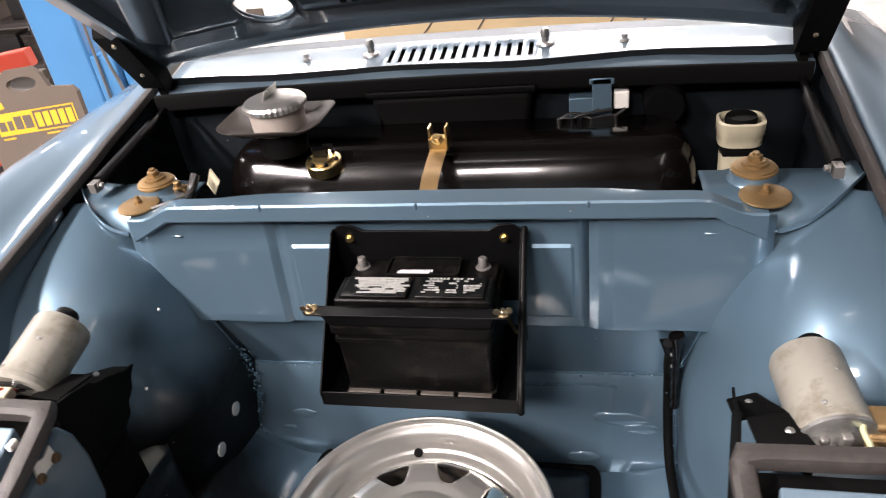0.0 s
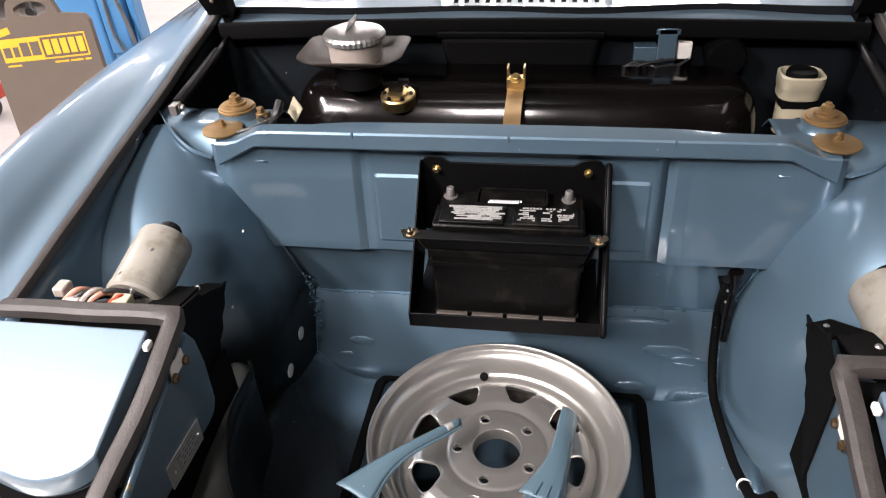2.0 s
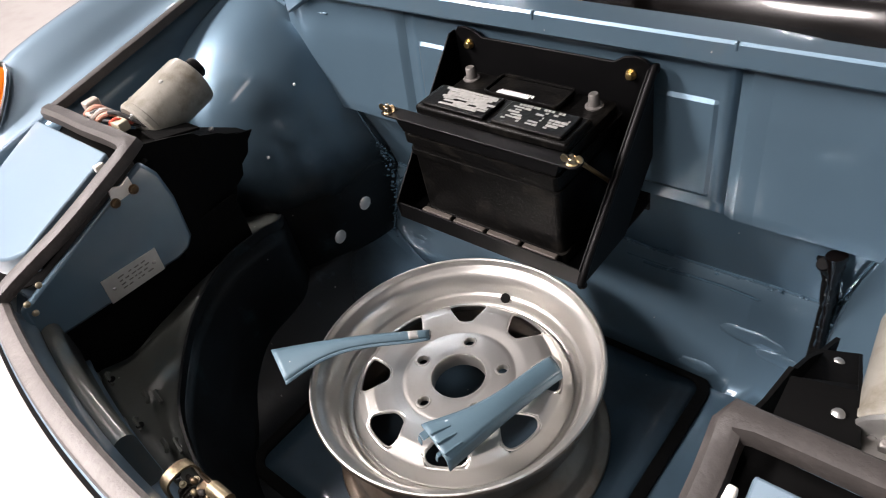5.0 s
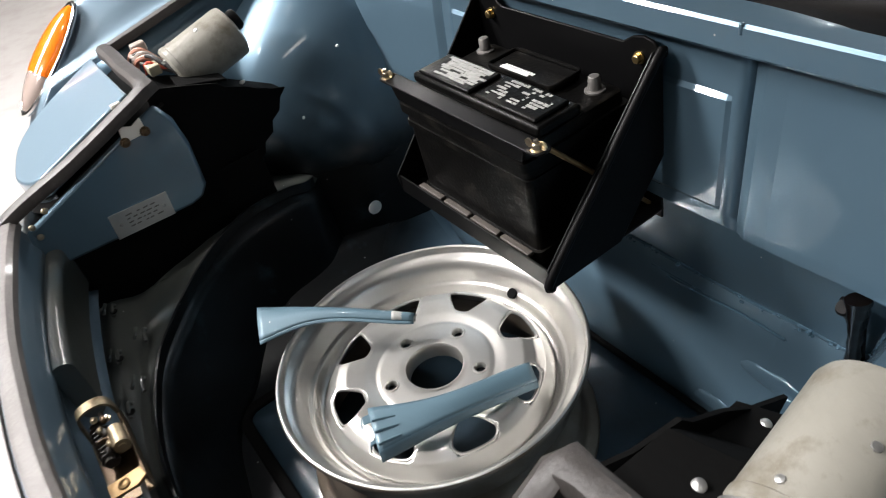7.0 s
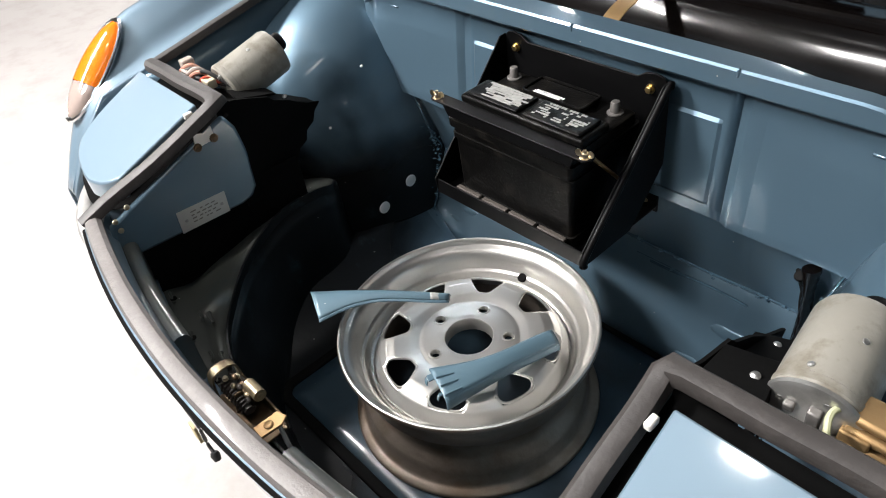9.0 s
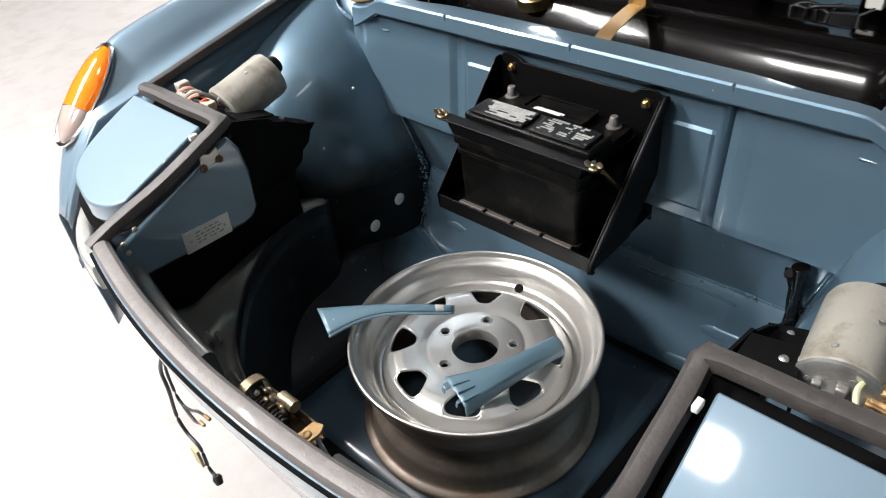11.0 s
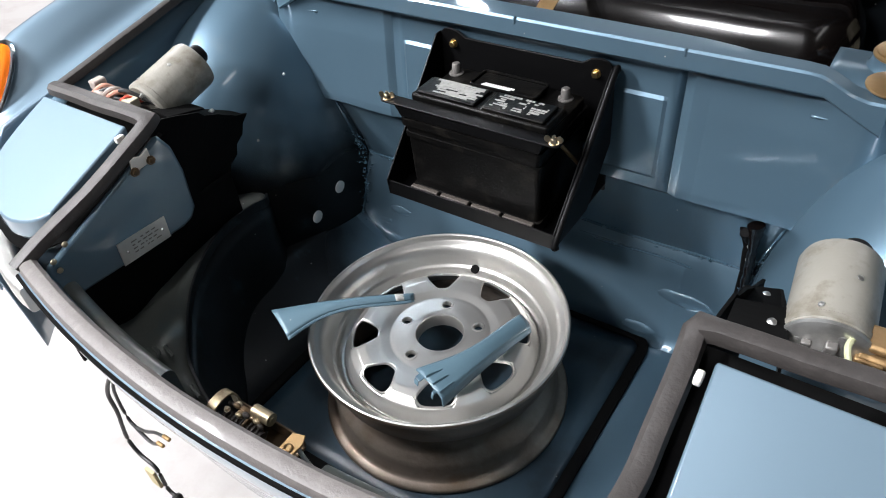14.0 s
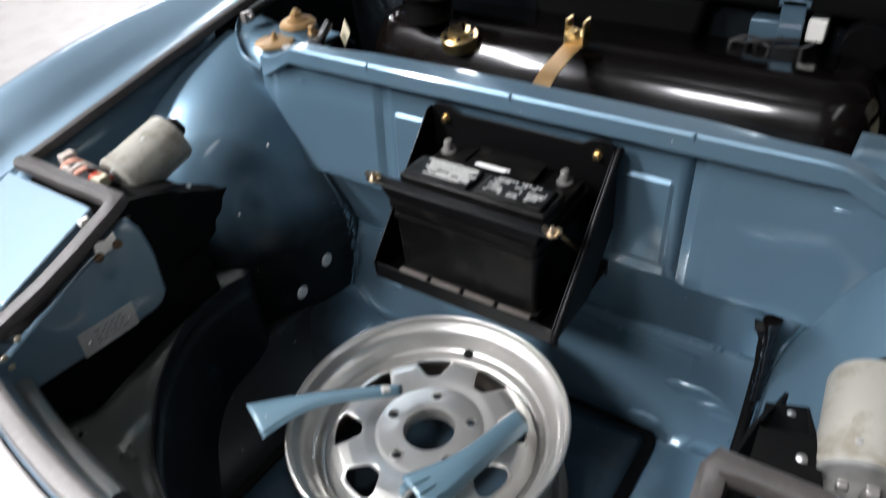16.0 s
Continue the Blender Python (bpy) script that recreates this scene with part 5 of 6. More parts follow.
for x, lab in ((-0.056, "left"), (0.058, "right")):
    b = bmesh.new()
    box(b, (BX + x, 0.868, 0.8655), (0.102, 0.050, 0.005))
    cap = part("vent_cap", b, PLASTIC, battery, "black vent cap with faded grey print", bevel=0.002)
    b = bmesh.new()
    if x < 0:
        # rubbed print, most of it smeared together
        for k in range(9):
            x0 = -0.040 + 0.012 * random.random() + 0.001 * k
            yy = 0.8865 - 0.0044 * k
            while x0 < 0.034 + 0.008 * random.random():
                w = 0.006 + 0.020 * random.random()
                if random.random() < 0.93:
                    box(b, (BX + x + x0 + w / 2, yy + 0.0012 * random.random(), 0.8683), (w, 0.0034 + 0.0014 * random.random(), 0.0006))
                x0 += w + 0.0006
    else:
        # a heading over three columns
        for k in range(13):
            if k not in (6, 10):
                box(b, (BX + x - 0.034 + 0.0052 * k, 0.8875, 0.8683), (0.0040, 0.0040, 0.0006))
        for c0, c1 in ((-0.043, -0.016), (-0.008, 0.010), (0.017, 0.044)):
            for k in range(6):
                x0, yy = c0 + 0.004 * random.random(), 0.8815 - 0.0055 * k
                while x0 < c1 - 0.002:
                    w = min(c1 - x0, 0.005 + 0.012 * random.random())
                    if random.random() < 0.8:
                        box(b, (BX + x + x0 + w / 2, yy, 0.8683), (w, 0.0022 + 0.0022 * random.random(), 0.0006))
                    x0 += w + 0.001
    part("print_bar", b, LABELINK, cap, "faded unreadable grey print", smooth=False)
b = bmesh.new()
box(b, (BX - 0.012, 0.917, 0.858), (0.050, 0.009, 0.0009))
for k in range(12):
    box(b, (BX - 0.033 + 0.0045 * k, 0.9225, 0.858), (0.003, 0.005, 0.0009))
part("white_sticker", b, LABELWHITE, battery, "torn white sticker", smooth=False)
for x in (-0.094, 0.102):
    b = bmesh.new()
    lathe(b, [(0.012, 0.849), (0.012, 0.852), (0.0078, 0.853), (0.0068, 0.867), (0.0056, 0.8685), (0.0, 0.8685)], 24, Matrix.Translation((x, 0.944, 0)))
    part("terminal_post", b, DULLSTEEL, battery, "dull grey lead terminal post")
b = bmesh.new()
for k in range(4):
    box(b, (BX - 0.087 + 0.058 * k, 0.808, 0.709), (0.052, 0.009, 0.006))
part("foot_rail", b, DUSTY, battery, "dusty ribbed foot rail", bevel=0.0015)

clamp = thing("battery_clamp", "black hold-down bar with brass wing nuts across the battery", "clamp", (0.0, 0.82, 0.86))
b = bmesh.new()
prism(b, [(0.003 + x, 0.821 + y, 0.857) for x, y in rounded_rect(0.310, 0.023, 0.010, 5)], (0, 0, -0.003))
prism(b, [(-0.124, 0.811, 0.856), (0.134, 0.811, 0.856), (0.128, 0.811, 0.837), (-0.112, 0.811, 0.837)], (0, 0.003, 0))
part("bar", b, BLACK, clamp, bevel=0.001)
for x in (-0.140, 0.147):
    b = bmesh.new()
    rod(b, (x, 0.822, 0.862), (x - 0.008 * (1 if x > 0 else -1), 0.983, 0.688), 0.003, seg=10)
    part("hook_rod", b, ZINC, clamp, "thin gold coloured hook rod")
    b = bmesh.new()
    lathe(b, [(0.007, 0.856), (0.007, 0.8575), (0.0045, 0.858), (0.0042, 0.864), (0.0028, 0.865), (0.0026, 0.869), (0, 0.869)], 16, Matrix.Translation((x, 0.818, 0)))
    for k in (-1, 1):
        m = Matrix.Translation((x + 0.0085 * k, 0.818 + 0.002 * k, 0.8635)) @ Matrix.Rotation(radians(20 * k), 4, "Y")
        lathe(b, [(0.0, -0.0012), (0.005, -0.001), (0.005, 0.001), (0.0, 0.0012)], 16, m @ Matrix.Rotation(radians(90), 4, "X"))
    part("wing_nut", b, COPPER, clamp, "pale copper wing nut")

# headlight motors
for sx in (-1, 1):
    base, end = (Vector((-0.517, 0.646, 0.838)), Vector((-0.513, 0.764, 0.869))) if sx < 0 else (Vector((0.535, 0.652, 0.824)), Vector((0.522, 0.778, 0.842)))
    mot = thing("headlight_motor", "grey-green cylindrical headlight motor with a black end cap", "motor", base, group="headlight motors")
    m = basis(base, end)
    b = bmesh.new()
    lathe(b, [(0.0, 0.0), (0.040, 0.0), (0.0435, 0.004), (0.0435, 0.012), (0.0425, 0.013), (0.0425, 0.108), (0.040, 0.115), (0.030, 0.119), (0.0, 0.119)], 40, m)
    part("housing", b, MOTORGREY, mot)
    b = bmesh.new()
    rise = m.to_3x3().inverted() @ Vector((0.008, 0, 0.014))
    lathe(b, [(0.017, 0.112), (0.017, 0.128), (0.014, 0.132), (0.0, 0.132)], 20, m @ Matrix.Translation((rise.x, rise.y, 0)))
    part("end_cap", b, BLACK, mot, "black rubber end cap")
    for a in (20, 110, 200, 290):
        b = bmesh.new()
        q = m @ Vector((0.030 * math.cos(radians(a)), 0.030 * math.sin(radians(a)), 0))
        hexbolt(b, q, m.to_3x3() @ Vector((0, 0, -1)), 0.004, 0.007)
        part("end_screw", b, STEEL, mot, "dull steel screw")
    for h, a in ((0.02, 70), (0.066, 110)):
        b = bmesh.new()
        out = m.to_3x3() @ Vector((math.cos(radians(a)), math.sin(radians(a)), 0))
        q = m @ Vector((0, 0, h)) + out * 0.042
        lathe(b, [(0.0035, 0), (0.003, 0.0015), (0, 0.002)], 12, basis(q, q + out))
        part("side_screw", b, STEEL, mot, "bright screw head")
    if sx < 0:
        b = bmesh.new()
        q = m @ Vector((0, 0, -0.008))
        box(b, q + Vector((0, -0.012, -0.02)), (0.05, 0.03, 0.03))
        part("gearbox", b, ALU, mot, "cast grey gearbox", bevel=0.006)
    br = bmesh.new()
    if sx > 0:
        prism(br, [(0.436, 0.745, 0.786), (0.473, 0.765, 0.780), (0.486, 0.722, 0.790), (0.440, 0.700, 0.796)], (0, 0, -0.004))
        prism(br, [(0.440, 0.700, 0.796), (0.486, 0.722, 0.790), (0.488, 0.678, 0.834), (0.442, 0.664, 0.838)], (0, 0.003, -0.004))
        prism(br, [(0.442, 0.664, 0.838), (0.488, 0.678, 0.834), (0.502, 0.618, 0.846), (0.446, 0.600, 0.850)], (0, 0, -0.004))
        prism(br, [(0.473, 0.765, 0.780), (0.488, 0.678, 0.834), (0.502, 0.618, 0.846), (0.504, 0.62, 0.79), (0.49, 0.72, 0.74)], (0.003, 0, 0))
    else:
        prism(br, [(sx * 0.428, 0.60, 0.853), (sx * 0.440, 0.70, 0.812), (sx * 0.450, 0.78, 0.769), (sx * 0.480, 0.775, 0.772), (sx * 0.500, 0.70, 0.812), (sx * 0.56, 0.64, 0.828), (sx * 0.55, 0.60, 0.845)], (0, 0, -0.004))
        prism(br, [(sx * 0.437, 0.625, 0.846), (sx * 0.445, 0.70, 0.822), (sx * 0.478, 0.70, 0.822), (sx * 0.485, 0.63, 0.846)], (0, 0, 0.004))
    bk = part("mount_bracket", br, FLATBLACK, mot, "black steel motor bracket", bevel=0.001)
    for q in ((-0.480, 0.652, 0.842), (-0.466, 0.726, 0.800)) if sx < 0 else ((0.483, 0.643, 0.8405), (0.462, 0.742, 0.7835)):
        b = bmesh.new()
        lathe(b, [(0.005, 0), (0.005, 0.002), (0.003, 0.0035), (0, 0.004)], 14, basis(q, (q[0], q[1] - 0.3, q[2] + 0.9)))
        part("bracket_bolt", b, STEEL, bk, "bright steel bolt head")
    # leads
    b = bmesh.new()
    if sx > 0:
        tube(b, [(0.548, 0.640, 0.815), (0.566, 0.62, 0.836), (0.585, 0.625, 0.835), (0.60, 0.64, 0.82)], 0.0025)
    else:
        tube(b, [(sx * 0.49, 0.645, 0.85), (sx * 0.525, 0.625, 0.875), (sx * 0.545, 0.62, 0.87), (sx * 0.56, 0.635, 0.845)], 0.0035)
        tube(b, [(sx * 0.50, 0.64, 0.85), (sx * 0.53, 0.61, 0.868), (sx * 0.558, 0.612, 0.86)], 0.0025)
    part("lead", b, WIRE, mot, "black lead")
    b = bmesh.new()
    if sx < 0:
        tube(b, [(-0.505, 0.638, 0.85), (-0.515, 0.615, 0.873), (-0.53, 0.607, 0.852)], 0.0022)
        tube(b, [(-0.511, 0.638, 0.85), (-0.52, 0.612, 0.87), (-0.537, 0.609, 0.852)], 0.0022)
    else:
        tube(b, [(0.566, 0.668, 0.828), (0.556, 0.648, 0.852), (0.553, 0.632, 0.852), (0.562, 0.612, 0.840)], 0.0032)
    part("coloured_lead", b, WIRERED if sx < 0 else WIREYEL, mot, "thin coloured leads")
    if sx < 0:
        for k, mt in enumerate((WIREPINK, SKIRT, WIRE, WIREPINK)):
            b = bmesh.new()
            tube(b, [(-0.53 - 0.012 * k, 0.645, 0.845), (-0.538 - 0.012 * k, 0.622, 0.872 + 0.004 * (k % 2)), (-0.552 - 0.013 * k, 0.606, 0.868), (-0.56 - 0.014 * k, 0.60, 0.85)], 0.0042, seg=8)
            part("lead", b, mt, mot)
        b = bmesh.new()
        box(b, (-0.578, 0.612, 0.866), (0.022, 0.02, 0.014))
        box(b, (-0.605, 0.625, 0.872), (0.018, 0.024, 0.016))
        part("terminal_block", b, SKIRT, mot, "dusty beige terminal blocks", bevel=0.003)
    b = bmesh.new()
    box(b, (-0.512, 0.617, 0.862) if sx < 0 else (0.574, 0.648, 0.828), (0.026, 0.018, 0.016), None)
    part("connector", b, IVORY if sx < 0 else ZINC, mot, "pale connector block", bevel=0.002)

    if sx > 0:
        face = basis(base, base + (base - end))
        b = bmesh.new()
        lathe(b, [(0.0, 0.0), (0.0445, 0.0), (0.0445, 0.0045), (0.041, 0.0065), (0.0, 0.0065)], 40, face)
        part("end_flange", b, ALU, mot, "dull cast end flange")
        for fx, fy, w, h, d in ((0.004, 0.006, 0.012, 0.030, 0.010), (-0.018, 0.010, 0.010, 0.010, 0.008), (0.020, -0.014, 0.016, 0.010, 0.014)):
            b = bmesh.new()
            box(b, (fx, fy, 0.006 + d / 2), (w, h, d), face)
            part("terminal_lug", b, DULLSTEEL, mot, "dull steel terminal lug", bevel=0.002)
        for k in range(3):
            b = bmesh.new()
            box(b, (0.588, 0.655 + 0.004 * k, 0.822 + 0.012 * k), (0.05, 0.034, 0.010))
            part("foil_fold", b, ZINC, mot, "crumpled gold coloured foil", bevel=0.004)

# hood latch on the nose panel
latch = thing("hood_latch", "brown stained hood latch with pale roller behind the nose panel", "latch", (0.015, 0.325, 0.70))
LM = Matrix.Translation((0.012, 0.328, 0.695))
b = bmesh.new()
box(b, (0, 0.0, -0.014), (0.112, 0.040, 0.003), LM)
box(b, (0, 0.020, -0.004), (0.112, 0.003, 0.022), LM)
part("channel", b, BROWNSTEEL, latch, bevel=0.001)
b = bmesh.new()
hoop = smooth_path([LM @ Vector(q) for q in ((-0.056, -0.018, -0.014), (-0.056, -0.016, 0.020), (-0.056, -0.008, 0.029), (-0.056, 0.010, 0.029), (-0.056, 0.019, 0.018), (-0.056, 0.020, -0.014))], 5)
sweep(b, hoop, [(-0.0014, -0.007), (0.0014, -0.007), (0.0014, 0.007), (-0.0014, 0.007)], up=(1, 0, 0))
part("end_plate", b, LATCHZINC, latch, "grimy zinc hoop")
b = bmesh.new()
prism(b, [LM @ Vector(q) for q in ((-0.014, -0.014, -0.014), (-0.014, 0.018, -0.014), (-0.014, 0.018, 0.016), (-0.014, -0.008, 0.018))], (0.003, 0, 0))
part("ear", b, BROWNSTEEL, latch, bevel=0.001)
b = bmesh.new()
rod(b, LM @ Vector((-0.012, 0.014, 0.020)), LM @ Vector((0.016, 0.014, 0.020)), 0.0085, seg=20)
rod(b, LM @ Vector((0.015, 0.014, 0.020)), LM @ Vector((0.018, 0.014, 0.020)), 0.004, seg=12)
part("roller", b, LATCHZINC, latch, "worn pale roller")
b = bmesh.new()
rod(b, LM @ Vector((-0.050, -0.004, 0.006)), LM @ Vector((0.014, -0.004, 0.006)), 0.006)
tube(b, [LM @ Vector((-0.046 + 0.058 * t / 54, -0.004 + 0.0085 * math.cos(t * math.pi / 3), 0.006 + 0.0085 * math.sin(t * math.pi / 3))) for t in range(55)], 0.0016, seg=6, n=0)
part("spring", b, RUSTSTEEL, latch, "greasy dark coil spring and pawl")
for k in range(7):
    b = bmesh.new()
    q = LM @ Vector((-0.044 + 0.009 * k, 0.010 * random.random() - 0.002, 0.016 + 0.006 * random.random()))
    bmesh.ops.create_icosphere(b, subdivisions=2, radius=0.0036 + 0.0016 * random.random(), matrix=Matrix.Translation(q) @ Matrix.Diagonal((1.3, 0.8, 0.8, 1)))
    part("pawl_link", b, (RUSTSTEEL, BROWNSTEEL, LATCHZINC)[k % 3], latch)
b = bmesh.new()
prism(b, [LM @ Vector(q) for q in ((0.040, -0.016, 0.004), (0.060, -0.016, 0.004), (0.064, 0.012, 0.006), (0.060, 0.022, 0.010), (0.042, 0.018, 0.006))], (0, 0, 0.003))
lathe(b, [(0.004, 0.0), (0.0065, 0.001), (0.0065, 0.003), (0.004, 0.004)], 16, LM @ Matrix.Translation((0.052, 0.0, 0.007)), cap=False)
part("tab", b, ZINC, latch, "yellow zinc tab with a hole", bevel=0.0008)
for x, y in ((-0.036, 0.010), (-0.044, -0.002)):
    b = bmesh.new()
    hexbolt(b, LM @ Vector((x, y, 0.018)), (0.2, 0, 1), 0.003, 0.005)
    part("latch_bolt", b, PALEZINC, latch, "pale bolt")
b = bmesh.new()
tube(b, [(0.06, 0.34, 0.69), (0.10, 0.335, 0.665), (0.20, 0.345, 0.64), (0.32, 0.37, 0.63), (0.42, 0.42, 0.625)], 0.003)
part("release_cable", b, STEEL, latch, "grey release cable")

# fuel tank with strap and sender
tank = thing("fuel_tank", "gloss black fuel tank strapped behind the bulkhead", "fuel tank", (0, 1.2, 0.71))
b = bmesh.new()


def tank_ring(z, w, d, r, cy):
    return [Vector((-0.003 + x, cy + y, z)) for x, y in rounded_rect(w, d, r, 8)]


TANK = [(0.710, 0.800, 0.230, 0.060, 1.2150), (0.750, 0.880, 0.220, 0.080, 1.2200), (0.800, 0.900, 0.195, 0.090, 1.2325), (0.850, 0.904, 0.170, 0.081, 1.2450), (0.880, 0.896, 0.156, 0.074, 1.2520), (0.897, 0.886, 0.147, 0.070, 1.2565), (0.911, 0.872, 0.137, 0.065, 1.2615), (0.922, 0.852, 0.125, 0.058, 1.2675), (0.929, 0.830, 0.110, 0.051, 1.2750), (0.931, 0.800, 0.090, 0.041, 1.2850)]
rings = [[b.verts.new(p) for p in tank_ring(*c)] for c in TANK]
for r0, r1 in zip(rings, rings[1:]):
    for k in range(len(r0)):
        b.faces.new((r0[k], r0[(k + 1) % len(r0)], r1[(k + 1) % len(r0)], r1[k]))
b.faces.new(rings[0][::-1])
b.faces.new(rings[-1])
shell = part("shell", b, TANKBLACK, tank, angle=80)
b = bmesh.new()
sweep(b, [(-0.40, 1.30, 0.918), (0.40, 1.30, 0.918)], rounded_rect(0.024, 0.010, 0.004, 3))
part("rear_flange", b, TANKBLACK, tank)
b = bmesh.new()
sweep(b, smooth_path([(-0.002, 1.03, 0.885), (-0.002, 1.055, 0.912), (-0.002, 1.09, 0.931), (-0.002, 1.14, 0.94), (-0.002, 1.175, 0.944)], 6), [(-0.015, -0.001), (0.015, -0.001), (0.015, 0.001), (-0.015, 0.001)])
strap = part("strap", b, ZINC, tank, "bronze coloured steel strap")
b = bmesh.new()
box(b, (-0.002, 1.188, 0.952), (0.034, 0.024, 0.022))
box(b, (-0.017, 1.192, 0.968), (0.004, 0.024, 0.03))
box(b, (0.013, 1.192, 0.968), (0.004, 0.024, 0.03))
hexbolt(b, (-0.002, 1.178, 0.962), (0, -0.6, 0.8), 0.008, 0.012)
part("strap_buckle", b, BRASS, tank, "brass buckle with a bolt", bevel=0.001)
SM = Matrix.Translation((-0.229, 1.190, 0.917)) @ Matrix.Rotation(radians(8), 4, "X") @ Matrix.Scale(0.9, 4)
b = bmesh.new()
lathe(b, [(0.037, -0.016), (0.037, 0.0), (0.038, 0.007), (0.035, 0.010), (0.024, 0.0105), (0.022, 0.016), (0.0, 0.016)], 36, SM)
snd = part("fuel_sender", b, BRASS, tank, "brass fuel sender flange")
b = bmesh.new()
for k in range(6):
    a = k * math.pi / 3
    hexbolt(b, SM @ Vector((0.029 * math.cos(a), 0.029 * math.sin(a), 0.009)), SM.to_3x3() @ Vector((0, 0, 1)), 0.0035, 0.006)
box(b, (-0.003, 0.002, 0.026), (0.030, 0.012, 0.018), SM)
box(b, (0.014, 0.006, 0.037), (0.022, 0.010, 0.008), SM)
part("sender_terminal", b, BLACK, snd, "black terminal block")

# filler cap standing in its metal cup
filler = thing("filler_cap", "grey fuel filler cap standing in a metal drip tray", "fuel cap", (-0.308, 1.205, 0.985))
FC = (-0.308, 1.21)
b = bmesh.new()
rows_ = []
for z, w, d, r in ((0.996, 0.20, 0.145, 0.03), (0.985, 0.155, 0.115, 0.03), (0.983, 0.10, 0.08, 0.03)):
    rows_.append([b.verts.new((FC[0] - 0.002 + x, FC[1] + y, z + 0.014 * abs(x) / 0.1)) for x, y in rounded_rect(w, d, r, 4)])
for r0, r1 in zip(rows_, rows_[1:]):
    for k in range(len(r0)):
        b.faces.new((r0[k], r0[(k + 1) % len(r0)], r1[(k + 1) % len(r0)], r1[k]))
b.faces.new(rows_[-1])
part("drip_tray", b, RUSTSTEEL, filler, "thin dark metal drip tray with bent sides", solid=0.002)
b = bmesh.new()
lathe(b, [(0.044, 0.938), (0.046, 0.984)], 32, Matrix.Translation((*FC, 0)))
part("neck", b, FLATBLACK, filler, "black filler neck")
b = bmesh.new()
lathe(b, [(0.050, 0.984), (0.051, 1.010), (0.050, 1.026)], 40, Matrix.Translation((*FC, 0)), cap=False)
part("cap_skirt", b, SKIRT, filler, "pale grey-beige cap skirt")
b = bmesh.new()
seg = 72
prof = [(0.050, 1.024), (0.0565, 1.027), (0.0575, 1.035), (0.055, 1.040), (0.045, 1.044), (0.030, 1.046), (0.0, 1.047)]
rr = []
for r_, z_ in prof:
    rr.append([b.verts.new((FC[0] + (r_ + (0.0024 * (k % 2) if 1.026 < z_ < 1.038 else 0)) * math.cos(2 * math.pi * k / seg), FC[1] + (r_ + (0.0024 * (k % 2) if 1.026 < z_ < 1.038 else 0)) * math.sin(2 * math.pi * k / seg), z_)) for k in range(seg)])
for r0, r1 in zip(rr, rr[1:]):
    for k in range(seg):
        b.faces.new((r0[k], r0[(k + 1) % seg], r1[(k + 1) % seg], r1[k]))
part("cap_top", b, ALU, filler, "ribbed silver cap top", angle=25)
b = bmesh.new()
prism(b, [(FC[0] - 0.010, FC[1] - 0.03, 1.044), (FC[0] - 0.006, FC[1] + 0.025, 1.044), (FC[0] + 0.002, FC[1] + 0.02, 1.066), (FC[0] - 0.004, FC[1] - 0.02, 1.064)], (0.0025, 0, 0))
part("cap_handle", b, ALU, filler, bevel=0.001)

# brake fluid reservoir
res = thing("brake_reservoir", "ivory brake fluid reservoir with a black cap beside the strut tower", "reservoir", (0.505, 1.225, 0.88))
RC = (0.516, 1.262)
b = bmesh.new()
rows_ = [[b.verts.new((RC[0] + x, RC[1] + y, z)) for x, y in rounded_rect(w, d, 0.02, 4)] for z, w, d in ((0.83, 0.06, 0.052), (0.885, 0.062, 0.054))]
for r0, r1 in zip(rows_, rows_[1:]):
    for k in range(len(r0)):
        b.faces.new((r0[k], r0[(k + 1) % len(r0)], r1[(k + 1) % len(r0)], r1[k]))
part("lower_body", b, IVORY, res)
b = bmesh.new()
box(b, (RC[0], RC[1], 0.892), (0.058, 0.05, 0.018))
part("band", b, FLATBLACK, res, "black rubber band", bevel=0.003)
b = bmesh.new()
rows_ = [[b.verts.new((RC[0] + x, RC[1] + y, z)) for x, y in rounded_rect(w, d, 0.022, 4)] for z, w, d in ((0.899, 0.060, 0.054), (0.903, 0.072, 0.064), (0.921, 0.074, 0.066), (0.923, 0.077, 0.069), (0.945, 0.078, 0.070), (0.947, 0.070, 0.062), (0.936, 0.066, 0.056))]
for r0, r1 in zip(rows_, rows_[1:]):
    for k in range(len(r0)):
        b.faces.new((r0[k], r0[(k + 1) % len(r0)], r1[(k + 1) % len(r0)], r1[k]))
b.faces.new(rows_[0][::-1])
part("upper_body", b, IVORY, res)
b = bmesh.new()
lathe(b, [(0.026, 0.93), (0.027, 0.946), (0.025, 0.951), (0.0, 0.953)], 28, Matrix.Translation((*RC, 0)))
part("cap", b, FLATBLACK, res, "black cap")

# duct, bracket and steering gear seen behind the tank
duct = thing("heater_duct", "black fresh-air box behind the fuel tank", "air box", (0, 1.37, 0.86))
b = bmesh.new()
prism(b, [(-0.168, 1.335, 0.985), (0.155, 1.335, 0.985), (0.135, 1.335, 0.86), (-0.145, 1.335, 0.86)], (0, 0.05, 0))
part("box", b, FLATBLACK, duct, bevel=0.012)
b = bmesh.new()
sweep(b, [(-0.172, 1.338, 0.990), (0.159, 1.338, 0.990)], rounded_rect(0.012, 0.014, 0.003, 2))
part("top_flange", b, BLACK, duct, "black folded flange")
b = bmesh.new()
sweep(b, [(-0.152, 1.333, 0.925), (0.143, 1.333, 0.925)], rounded_rect(0.006, 0.010, 0.003, 2))
part("pressed_rib", b, FLATBLACK, duct)
support = thing("cowl_bracket", "blue upright steel bracket under the cowl", "bracket", (0.28, 1.36, 0.86))
b = bmesh.new()
